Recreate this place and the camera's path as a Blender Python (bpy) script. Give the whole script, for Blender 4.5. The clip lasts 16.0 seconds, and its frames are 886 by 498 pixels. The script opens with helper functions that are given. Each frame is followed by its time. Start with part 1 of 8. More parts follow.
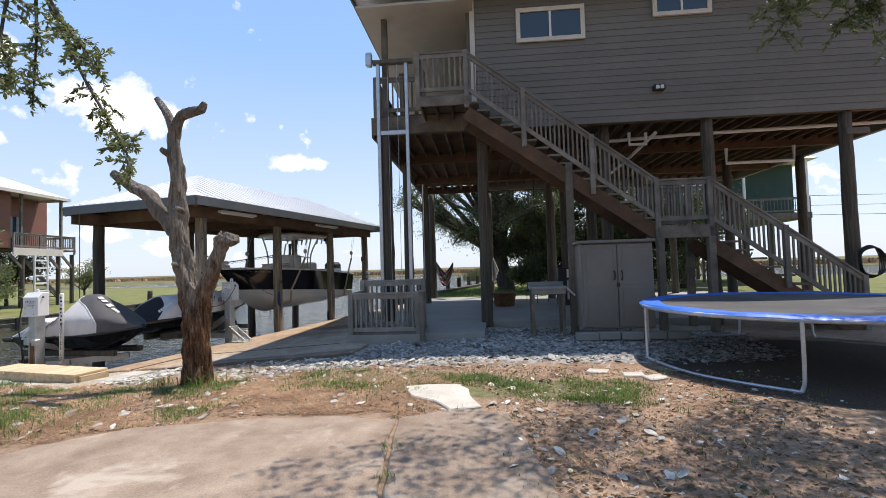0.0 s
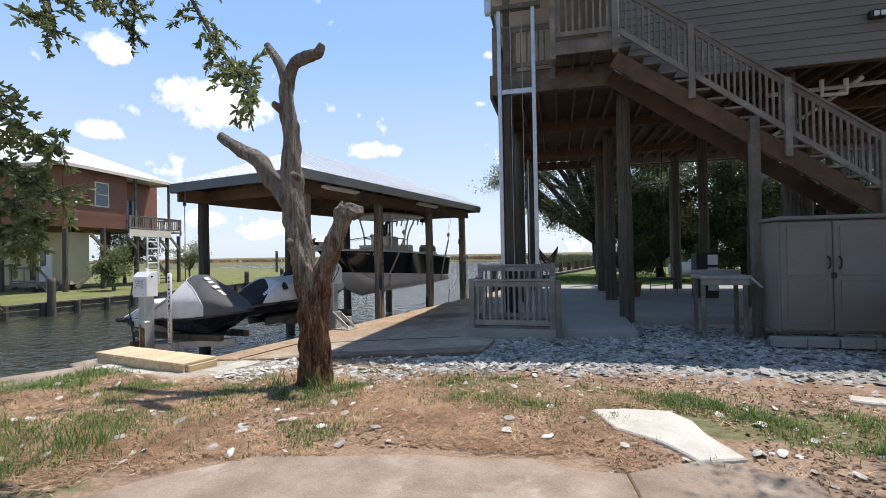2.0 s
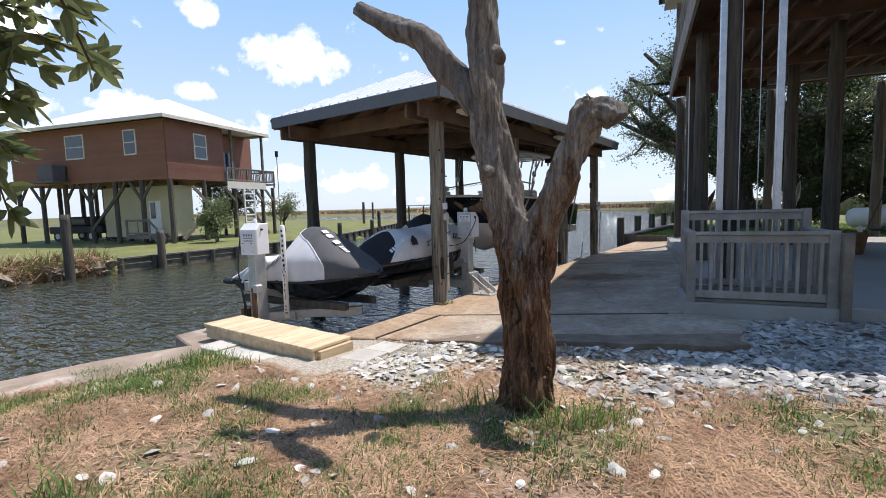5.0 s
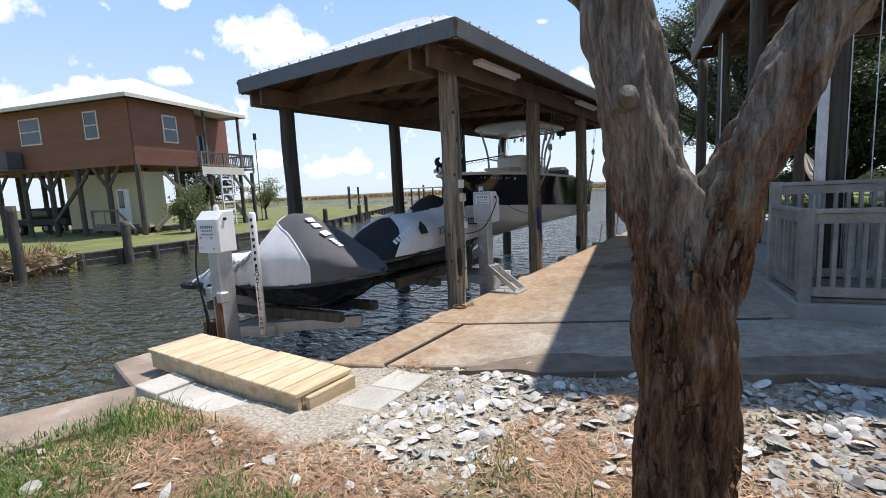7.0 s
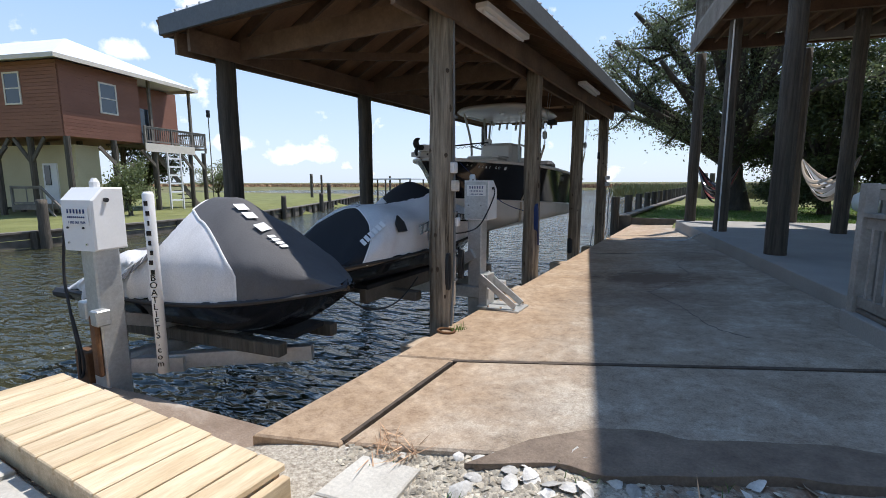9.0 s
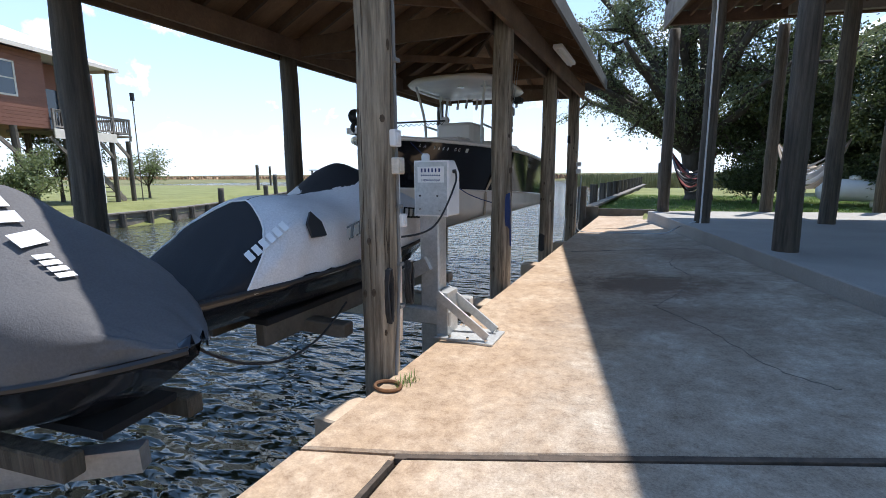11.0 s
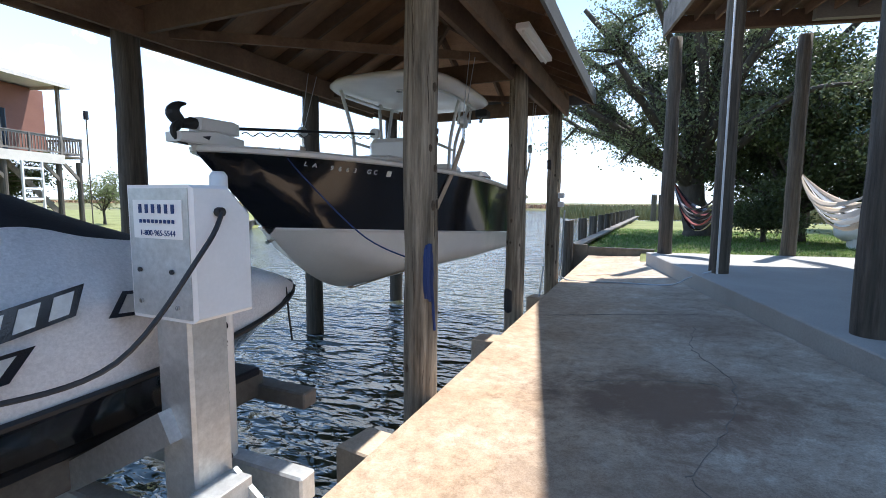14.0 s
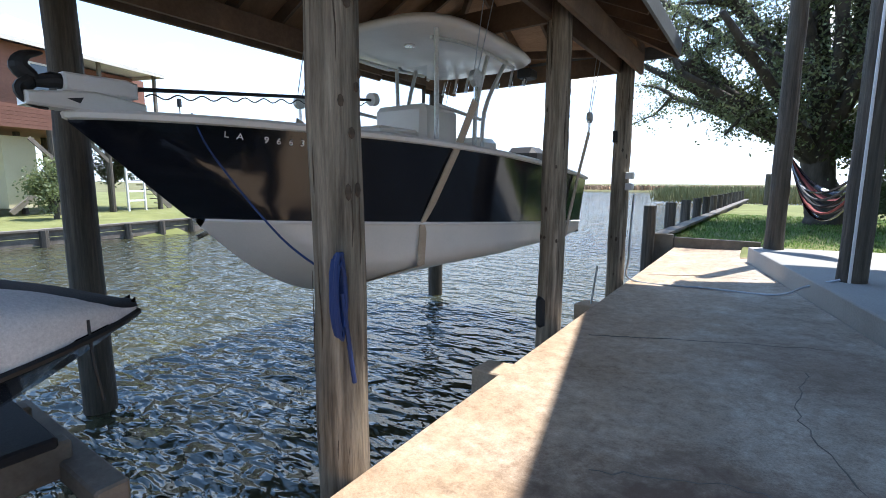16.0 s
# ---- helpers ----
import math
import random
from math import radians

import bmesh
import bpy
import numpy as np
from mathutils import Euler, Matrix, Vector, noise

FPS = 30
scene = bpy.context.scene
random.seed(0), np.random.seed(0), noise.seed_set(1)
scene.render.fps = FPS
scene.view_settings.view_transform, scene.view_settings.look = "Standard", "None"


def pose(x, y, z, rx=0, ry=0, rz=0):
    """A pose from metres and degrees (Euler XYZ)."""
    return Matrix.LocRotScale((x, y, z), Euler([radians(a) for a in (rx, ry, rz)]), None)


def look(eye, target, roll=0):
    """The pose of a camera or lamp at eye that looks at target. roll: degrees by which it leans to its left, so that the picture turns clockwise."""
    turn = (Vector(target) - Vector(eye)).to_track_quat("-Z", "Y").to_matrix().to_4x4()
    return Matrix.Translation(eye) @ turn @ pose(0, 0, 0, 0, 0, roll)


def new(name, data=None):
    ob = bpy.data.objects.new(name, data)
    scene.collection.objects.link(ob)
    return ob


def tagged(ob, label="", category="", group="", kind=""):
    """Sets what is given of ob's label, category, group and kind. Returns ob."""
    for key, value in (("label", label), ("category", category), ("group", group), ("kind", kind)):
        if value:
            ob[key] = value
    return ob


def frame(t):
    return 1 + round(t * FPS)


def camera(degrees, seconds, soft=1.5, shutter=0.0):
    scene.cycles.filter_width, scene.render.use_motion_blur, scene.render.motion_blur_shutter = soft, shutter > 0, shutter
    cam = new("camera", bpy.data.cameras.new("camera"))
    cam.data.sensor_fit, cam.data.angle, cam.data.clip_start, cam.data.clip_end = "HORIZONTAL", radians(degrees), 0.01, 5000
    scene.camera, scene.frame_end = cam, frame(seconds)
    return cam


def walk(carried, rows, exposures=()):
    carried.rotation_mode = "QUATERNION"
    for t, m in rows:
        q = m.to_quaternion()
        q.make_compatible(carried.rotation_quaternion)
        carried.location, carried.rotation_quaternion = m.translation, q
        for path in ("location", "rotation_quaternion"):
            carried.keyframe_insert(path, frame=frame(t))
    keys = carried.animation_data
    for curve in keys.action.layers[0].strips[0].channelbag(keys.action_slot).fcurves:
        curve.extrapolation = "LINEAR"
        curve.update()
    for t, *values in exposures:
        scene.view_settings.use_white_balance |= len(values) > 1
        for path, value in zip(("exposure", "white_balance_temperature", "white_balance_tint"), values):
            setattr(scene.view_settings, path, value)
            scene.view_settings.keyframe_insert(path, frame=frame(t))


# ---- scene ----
SKY, SUN_POWER = 0.105, 4.6
cam = camera(87.3, 16.0, soft=0.9)
METRES, EYE, TILT, LEAN, TURN = 13.5, 1.5, 0.0, 0.0, 17.3
ROWS = [
    (0.0, 0.0, 0.0, 0.0, 0.07, 2.25, 1.68),
    (0.5, -0.0228, 0.0247, -0.0019, 5.48, 0.14, 1.49),
    (1.0, -0.0416, 0.0542, -0.0044, 7.22, -1.33, 1.67),
    (1.5, -0.0664, 0.0819, -0.004, 9.4, -0.47, 1.11),
    (2.0, -0.0873, 0.1086, -0.0023, 9.02, 0.63, 1.02),
    (2.5, -0.1103, 0.1367, -0.0015, 6.3, 1.27, 0.78),
    (3.0, -0.1352, 0.1595, -0.0019, 6.02, 0.06, 0.35),
    (3.5, -0.1564, 0.1837, -0.0054, 6.25, -1.68, 0.52),
    (4.0, -0.1847, 0.2045, -0.0053, 9.82, -3.16, 0.27),
    (4.5, -0.2098, 0.2263, -0.0055, 15.19, -4.24, 0.86),
    (5.0, -0.2326, 0.2541, -0.0067, 18.25, -5.24, 1.65),
    (7.5, -0.3117, 0.3818, -0.0123, 15.82, -7.66, 2.69),
    (8.0, -0.3251, 0.4067, -0.014, 15.1, -7.97, 2.05),
    (8.5, -0.3386, 0.4328, -0.0151, 13.38, -7.92, 0.72),
    (9.0, -0.3459, 0.4624, -0.0169, 12.24, -8.2, 0.17),
    (11.5, -0.3549, 0.6087, -0.0239, 5.02, -9.15, 0.79),
    (12.0, -0.3443, 0.6382, -0.0205, 3.3, -7.92, 0.68),
    (12.5, -0.3412, 0.6658, -0.0228, 2.79, -6.58, -0.29),
    (13.0, -0.3333, 0.6977, -0.0246, 1.41, -5.2, -0.61),
    (13.5, -0.3245, 0.7285, -0.0208, 2.46, -4.78, -0.32),
    (14.0, -0.3206, 0.756, -0.0192, 6.19, -5.81, -0.44),
    (14.5, -0.3092, 0.7797, -0.0188, 9.6, -6.07, 0.59),
    (15.0, -0.2958, 0.8037, -0.017, 14.56, -6.6, 0.24),
    (15.5, -0.2889, 0.8318, -0.0162, 17.67, -7.4, -0.28),
    (16.0, -0.2757, 0.8597, -0.0179, 16.85, -8.14, -0.27),
]
walk(cam, [(t, pose(0, 0, EYE, TILT, LEAN, TURN) @ pose(METRES * x, METRES * y, METRES * z, 90 + pitch, roll, yaw)) for t, x, y, z, yaw, pitch, roll in ROWS],
     [(0.0, 0.2, 6750, 13), (2.0, 0.17, 6600, 12), (3.5, 0.12, 6450, 11), (5.0, 0.22, 6450, 13), (9.0, 0.17, 6250, 11), (11.5, 0.78, 6050, 11), (13.0, 1.05, 6000, 11), (16.0, 1.16, 6000, 10)])

# ---- world, sun and exposure ----
SUN = Vector((0.18, 0.37, 1.0)).normalized()
world = bpy.data.worlds.new("sky")
scene.world = world
world.use_nodes = True
wn, wl = world.node_tree.nodes, world.node_tree.links
wn.clear()


def wnode(kind, **vals):
    n = wn.new(kind)
    for k, v in vals.items():
        n.inputs[k].default_value = v
    return n


sky = wn.new("ShaderNodeTexSky")
sky.sky_type = "NISHITA"
sky.sun_disc = False
sky.sun_elevation = math.asin(SUN.z)
sky.sun_rotation = math.atan2(SUN.x, SUN.y)
sky.dust_density = 1.0
sky.ozone_density = 1.6
# drifting fair-weather clouds: noise on the view direction projected on a cloud deck
tc = wn.new("ShaderNodeTexCoord")
sep = wn.new("ShaderNodeSeparateXYZ")
wl.new(tc.outputs["Generated"], sep.inputs[0])
zc = wn.new("ShaderNodeMath"); zc.operation = "MAXIMUM"; zc.inputs[1].default_value = 0.02
wl.new(sep.outputs["Z"], zc.inputs[0])
za = wn.new("ShaderNodeMath"); za.operation = "ADD"; za.inputs[1].default_value = 0.24
wl.new(zc.outputs[0], za.inputs[0])
div = wn.new("ShaderNodeVectorMath"); div.operation = "DIVIDE"
cmb = wn.new("ShaderNodeCombineXYZ")
for i in range(3):
    wl.new(za.outputs[0], cmb.inputs[i])
wl.new(tc.outputs["Generated"], div.inputs[0])
wl.new(cmb.outputs[0], div.inputs[1])
cn = wnode("ShaderNodeTexNoise", Scale=2.6, Detail=7.0, Roughness=0.5, Distortion=0.15)
wl.new(div.outputs[0], cn.inputs["Vector"])
# cumulus at the bearings and heights where they drift: bearing, height, half width, half height (radians)
CLOUDS = ((-0.905, 0.290, 0.13, 0.055), (-1.071, 0.352, 0.03, 0.026), (-1.33, 0.305, 0.075, 0.04), (-1.10, 0.222, 0.04, 0.022), (-1.21, 0.195, 0.06, 0.02), (-1.35, 0.18, 0.05, 0.03), (-0.374, 0.312, 0.025, 0.011), (-0.31, 0.20, 0.05, 0.026), (-0.82, 0.055, 0.10, 0.02), (-0.94, 0.075, 0.09, 0.018), (-0.60, 0.22, 0.05, 0.022), (0.1, 0.26, 0.12, 0.05), (0.75, 0.3, 0.16, 0.06), (2.4, 0.35, 0.2, 0.08))


def wmath(op, a, b=None):
    n = wn.new("ShaderNodeMath")
    n.operation = op
    for s, v in zip(n.inputs, (a, b)):
        if isinstance(v, (int, float)):
            s.default_value = v
        elif v is not None:
            wl.new(v, s)
    return n.outputs[0]


bearing, rise = wmath("ARCTAN2", sep.outputs["X"], sep.outputs["Y"]), wmath("ARCSINE", sep.outputs["Z"])
heap = -1.0
for ca, ce, cw, ch in CLOUDS:
    da = wmath("POWER", wmath("DIVIDE", wmath("SUBTRACT", bearing, ca), cw), 2.0)
    de = wmath("POWER", wmath("DIVIDE", wmath("SUBTRACT", rise, ce), ch), 2.0)
    heap = wmath("MAXIMUM", wmath("SUBTRACT", 1.0, wmath("SQRT", wmath("ADD", da, de))), heap)
cr = wn.new("ShaderNodeValToRGB")
cr.color_ramp.elements[0].position, cr.color_ramp.elements[1].position = 0.56, 0.84
puff = wnode("ShaderNodeTexNoise", Scale=20.0, Detail=8.0, Roughness=0.55, Distortion=0.1)
wl.new(tc.outputs["Generated"], puff.inputs["Vector"])
wide = wmath("SUBTRACT", wmath("MULTIPLY", cn.outputs["Fac"], 2.2), 1.42)
wl.new(wmath("ADD", wmath("MAXIMUM", wmath("MULTIPLY", wmath("MAXIMUM", heap, -0.8), 0.55), wmath("MULTIPLY", wide, 0.6)), wmath("SUBTRACT", wmath("MULTIPLY", puff.outputs["Fac"], 1.7), 0.35)), cr.inputs[0])
# thin bright haze towards the horizon
hz = wn.new("ShaderNodeMapRange")
hz.inputs["From Min"].default_value, hz.inputs["From Max"].default_value = 0.0, 0.95
hz.inputs["To Min"].default_value, hz.inputs["To Max"].default_value = 0.0, 1.0
wl.new(sep.outputs["Z"], hz.inputs[0])
air = wn.new("ShaderNodeValToRGB")
air.color_ramp.elements[0].color = (0.76, 0.87, 1.0, 1)
air.color_ramp.elements[1].color = (0.19, 0.39, 0.80, 1)
mid_air = air.color_ramp.elements.new(0.44)
mid_air.color = (0.32, 0.57, 0.99, 1)
wl.new(hz.outputs[0], air.inputs[0])
# the clear sky is deepest away from the sun's side
side = wn.new("ShaderNodeMapRange")
side.interpolation_type = "SMOOTHSTEP"
side.inputs["From Min"].default_value, side.inputs["From Max"].default_value = -0.7, 0.25
side.inputs["To Min"].default_value, side.inputs["To Max"].default_value = 7.6, 10.6
wl.new(sep.outputs["Y"], side.inputs[0])
lum = wn.new("ShaderNodeMixRGB")
lum.blend_type = "MULTIPLY"
lum.inputs[0].default_value = 1.0
wl.new(side.outputs[0], lum.inputs[2])
wl.new(air.outputs[0], lum.inputs[1])
hmix = wn.new("ShaderNodeMixRGB")
hmix.inputs[0].default_value = 0.7
wl.new(sky.outputs[0], hmix.inputs[1])
wl.new(lum.outputs[0], hmix.inputs[2])
cmix = wn.new("ShaderNodeMixRGB")
cmix.inputs[2].default_value = (11.2, 11.2, 11.2, 1)
wl.new(cr.outputs[0], cmix.inputs[0])
wl.new(hmix.outputs[0], cmix.inputs[1])
bg = wnode("ShaderNodeBackground", Strength=SKY)
wl.new(cmix.outputs[0], bg.inputs[0])
wo = wn.new("ShaderNodeOutputWorld")
wl.new(bg.outputs[0], wo.inputs[0])

sun_data = bpy.data.lights.new("sun", "SUN")
sun_data.energy, sun_data.angle, sun_data.color = SUN_POWER, radians(0.5), (1.0, 0.955, 0.895)
sun_ob = new("sun", sun_data)
sun_ob.matrix_world = look(SUN * 50, (0, 0, 0))


# ---- materials ----
def ramp(nt, fac, stops):
    r = nt.nodes.new("ShaderNodeValToRGB")
    el = r.color_ramp.elements
    while len(el) < len(stops):
        el.new(0.5)
    for e, (p, c) in zip(el, stops):
        e.position, e.color = p, (*c, 1)
    nt.links.new(fac, r.inputs[0])
    return r.outputs[0]


def noise_fac(nt, vec, scale, detail=6.0, rough=0.6, dist=0.0):
    n = nt.nodes.new("ShaderNodeTexNoise")
    n.inputs["Scale"].default_value, n.inputs["Detail"].default_value = scale, detail
    n.inputs["Roughness"].default_value, n.inputs["Distortion"].default_value = rough, dist
    nt.links.new(vec, n.inputs["Vector"])
    return n.outputs["Fac"]


def mixc(nt, fac, a, b, mode="MIX"):
    m = nt.nodes.new("ShaderNodeMixRGB")
    m.blend_type = mode
    for sock, v in ((m.inputs[0], fac), (m.inputs[1], a), (m.inputs[2], b)):
        if isinstance(v, (int, float)):
            sock.default_value = v
        elif isinstance(v, tuple):
            sock.default_value = (*v, 1)
        else:
            nt.links.new(v, sock)
    return m.outputs[0]


def coords(nt, stretch=(1, 1, 1), world_space=False):
    if world_space:
        src = nt.nodes.new("ShaderNodeNewGeometry").outputs["Position"]
    else:
        src = nt.nodes.new("ShaderNodeTexCoord").outputs["Object"]
    mp = nt.nodes.new("ShaderNodeMapping")
    mp.inputs["Scale"].default_value = stretch
    nt.links.new(src, mp.inputs["Vector"])
    return mp.outputs[0]


def material(name, dark, light, scale=3.0, fine=40.0, stretch=(1, 1, 1), rough=0.7, metal=0.0, bump=0.2,
             vary=0.12, stain=None, stain_scale=0.8, stain_amount=0.5, spec=0.5, world_space=False, thin=0.0, stain_edge=(0.45, 0.65), relief=0.0, speck=0.55, island=None):
    """A surface with coarse variation between two colours, fine grain, stains and a little relief."""
    m = bpy.data.materials.new(name)
    m.use_nodes = True
    nt = m.node_tree
    b = nt.nodes["Principled BSDF"]
    vec = coords(nt, stretch, world_space)
    coarse = noise_fac(nt, vec, scale)
    grain = noise_fac(nt, vec, fine, 4.0, 0.7)
    col = ramp(nt, coarse, ((0.3, dark), (0.7, light)))
    g = ramp(nt, grain, ((0.25, (0.62, 0.62, 0.62)), (0.75, (1.25, 1.25, 1.25))))
    col = mixc(nt, speck, col, g, "MULTIPLY")
    if stain:
        f = ramp(nt, noise_fac(nt, vec, stain_scale, 5.0, 0.65, 0.4), ((stain_edge[0], (0, 0, 0)), (stain_edge[1], (stain_amount,) * 3)))
        col = mixc(nt, f, col, stain)
    if vary:
        rnd = nt.nodes.new("ShaderNodeObjectInfo").outputs["Random"]
        v = ramp(nt, rnd, ((0.0, (1 - vary,) * 3), (1.0, (1 + vary,) * 3)))
        col = mixc(nt, 1.0, col, v, "MULTIPLY")
    if island:
        rnd = nt.nodes.new("ShaderNodeNewGeometry").outputs["Random Per Island"]
        col = mixc(nt, 1.0, col, ramp(nt, rnd, ((0.0, (island[0],) * 3), (1.0, (island[1],) * 3))), "MULTIPLY")
    nt.links.new(col, b.inputs["Base Color"])
    b.inputs["Metallic"].default_value = metal
    b.inputs["Specular IOR Level"].default_value = spec
    rr = nt.nodes.new("ShaderNodeMapRange")
    rr.inputs["To Min"].default_value, rr.inputs["To Max"].default_value = max(rough - 0.12, 0.03), min(rough + 0.12, 1.0)
    nt.links.new(coarse, rr.inputs[0])
    nt.links.new(rr.outputs[0], b.inputs["Roughness"])
    if bump:
        bp = nt.nodes.new("ShaderNodeBump")
        bp.inputs["Strength"].default_value, bp.inputs["Distance"].default_value = bump, 0.01
        if relief:
            hm = nt.nodes.new("ShaderNodeMath"); hm.operation = "MULTIPLY_ADD"
            hm.inputs[1].default_value = 0.5
            nt.links.new(grain, hm.inputs[0]); nt.links.new(coarse, hm.inputs[2])
            nt.links.new(hm.outputs[0], bp.inputs["Height"])
            bp.inputs["Distance"].default_value = relief
        else:
            nt.links.new(grain, bp.inputs["Height"])
        nt.links.new(bp.outputs[0], b.inputs["Normal"])
    if thin:
        tr = nt.nodes.new("ShaderNodeBsdfTranslucent")
        nt.links.new(col, tr.inputs[0])
        mx = nt.nodes.new("ShaderNodeMixShader")
        mx.inputs[0].default_value = thin
        out = nt.nodes["Material Output"]
        nt.links.new(b.outputs[0], mx.inputs[1])
        nt.links.new(tr.outputs[0], mx.inputs[2])
        nt.links.new(mx.outputs[0], out.inputs["Surface"])
    return m


def plain(name, col, rough=0.5, metal=0.0, spec=0.5):
    return material(name, tuple(c * 0.93 for c in col), tuple(min(c * 1.05, 1) for c in col), 2.0, 60.0, rough=rough, metal=metal, bump=0.03, vary=0.05, spec=spec, speck=0.1)


# piling wood in two copies: darkened for shade, then paler as if sunlit
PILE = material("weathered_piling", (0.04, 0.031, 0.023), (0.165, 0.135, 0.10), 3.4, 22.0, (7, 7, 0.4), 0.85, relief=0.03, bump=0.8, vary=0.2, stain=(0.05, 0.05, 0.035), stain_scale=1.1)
PILE_LIT = material("sunlit_piling", (0.085, 0.062, 0.04), (0.52, 0.43, 0.315), 3.2, 18.0, (8, 8, 0.55), 0.85, relief=0.03, bump=0.9, vary=0.12, stain=(0.11, 0.09, 0.055), stain_scale=1.3)
DECKWOOD = material("grey_deck_wood", (0.085, 0.068, 0.052), (0.225, 0.19, 0.152), 3.0, 30.0, (1, 1, 1), 0.85, bump=0.35, vary=0.15, stain=(0.16, 0.14, 0.10))
RAILWOOD = material("pale_grey_rail_wood", (0.125, 0.11, 0.092), (0.285, 0.255, 0.215), 3.0, 30.0, (1, 1, 1), 0.85, bump=0.35, vary=0.18, stain=(0.15, 0.125, 0.09))
LIFTWOOD = material("silvered_lift_wood", (0.20, 0.18, 0.155), (0.38, 0.35, 0.31), 3.0, 30.0, (1, 1, 1), 0.85, bump=0.35, vary=0.18, stain=(0.2, 0.17, 0.13))
JOIST = material("brown_joist_wood", (0.065, 0.036, 0.02), (0.16, 0.09, 0.05), 2.0, 25.0, (1, 1, 1), 0.85, bump=0.3, vary=0.2)
RAFTER = material("boathouse_lumber", (0.12, 0.075, 0.045), (0.24, 0.155, 0.095), 2.0, 25.0, (1, 1, 1), 0.85, bump=0.3, vary=0.18)
PLY = material("plywood_sheathing", (0.30, 0.165, 0.085), (0.45, 0.27, 0.15), 1.6, 18.0, (1, 3, 1), 0.8, bump=0.2, vary=0.08)
FASCIA = material("slate_fascia_paint", (0.105, 0.115, 0.12), (0.15, 0.16, 0.165), 2.0, 30.0, rough=0.6, bump=0.1, vary=0.06)
NEWWOOD = material("new_yellow_pine", (0.58, 0.43, 0.25), (0.78, 0.62, 0.41), 1.6, 14.0, (6, 0.8, 6), 0.75, bump=0.3, vary=0.1, stain=(0.36, 0.22, 0.10), stain_scale=2.0, stain_amount=0.4)
SIDING = material("grey_lap_siding", (0.165, 0.15, 0.126), (0.205, 0.187, 0.158), 1.2, 50.0, (0.4, 1, 1), 0.7, bump=0.12, vary=0.05)
TRIM = material("cream_trim", (0.62, 0.55, 0.45), (0.72, 0.65, 0.54), 2.0, 40.0, rough=0.6, bump=0.08, vary=0.04)
CEILW = material("porch_ceiling", (0.40, 0.36, 0.30), (0.48, 0.43, 0.36), 2.0, 40.0, rough=0.6, bump=0.08, vary=0.04)


def dock_material():
    """Old broom-finished concrete: mottled grey and tan, bare aggregate, rust plus painted-in sunlit orange towards the
    water and two oily patches.
    """
    m = bpy.data.materials.new("dock_concrete")
    m.use_nodes = True
    nt = m.node_tree
    b = nt.nodes["Principled BSDF"]
    vec = coords(nt, (1, 1, 1), True)

    def num(op, x, y=0.0, z=0.0):
        n = nt.nodes.new("ShaderNodeMath")
        n.operation = op
        for s, v in zip(n.inputs, (x, y, z)):
            if isinstance(v, (int, float)):
                s.default_value = v
            else:
                nt.links.new(v, s)
        return n.outputs[0]

    col = ramp(nt, noise_fac(nt, vec, 1.5, 8.0, 0.72, 0.3), ((0.34, (0.25, 0.195, 0.14)), (0.5, (0.335, 0.272, 0.205)), (0.66, (0.45, 0.39, 0.31))))
    mid = noise_fac(nt, vec, 11.0, 8.0, 0.78, 0.2)
    col = mixc(nt, 0.8, col, ramp(nt, mid, ((0.33, (0.62, 0.58, 0.54)), (0.5, (1, 1, 1)), (0.7, (1.3, 1.31, 1.32)))), "MULTIPLY")
    fine = noise_fac(nt, vec, 75.0, 4.0, 0.8)
    col = mixc(nt, 0.75, col, ramp(nt, fine, ((0.33, (0.6, 0.58, 0.56)), (0.5, (1, 1, 1)), (0.68, (1.35, 1.35, 1.35)))), "MULTIPLY")
    sp = nt.nodes.new("ShaderNodeSeparateXYZ")
    nt.links.new(vec, sp.inputs[0])
    # iron staining along the quay, with the sunlit strip's orange painted in
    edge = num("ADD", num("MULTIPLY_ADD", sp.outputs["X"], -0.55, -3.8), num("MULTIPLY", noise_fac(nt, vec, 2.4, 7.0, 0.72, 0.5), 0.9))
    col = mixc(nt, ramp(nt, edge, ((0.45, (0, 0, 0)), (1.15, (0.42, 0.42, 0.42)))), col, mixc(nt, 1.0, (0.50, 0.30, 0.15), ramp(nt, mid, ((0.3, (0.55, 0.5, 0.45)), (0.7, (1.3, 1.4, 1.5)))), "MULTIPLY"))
    for px, py, wx, wy, k in ((-6.95, 12.0, 1.2, 0.85, 0.95), (-6.9, 10.6, 1.3, 0.8, 0.5), (-6.5, 14.6, 0.9, 1.4, 0.45)):
        d = num("ADD", num("POWER", num("DIVIDE", num("SUBTRACT", sp.outputs["X"], px), wx), 2.0), num("POWER", num("DIVIDE", num("SUBTRACT", sp.outputs["Y"], py), wy), 2.0))
        d = num("ADD", num("SUBTRACT", 1.0, num("SQRT", d)), num("MULTIPLY", num("SUBTRACT", noise_fac(nt, vec, 3.5, 8.0, 0.75, 0.4), 0.5), 2.2))
        col = mixc(nt, ramp(nt, d, ((0.05, (0, 0, 0)), (0.7, (k, k, k)))), col, (0.15, 0.092, 0.056))
    nt.links.new(col, b.inputs["Base Color"])
    b.inputs["Roughness"].default_value, b.inputs["Specular IOR Level"].default_value = 0.82, 0.4
    bp = nt.nodes.new("ShaderNodeBump")
    bp.inputs["Strength"].default_value, bp.inputs["Distance"].default_value = 0.5, 0.008
    nt.links.new(num("ADD", fine, num("MULTIPLY", mid, 1.5)), bp.inputs["Height"])
    nt.links.new(bp.outputs[0], b.inputs["Normal"])
    return m


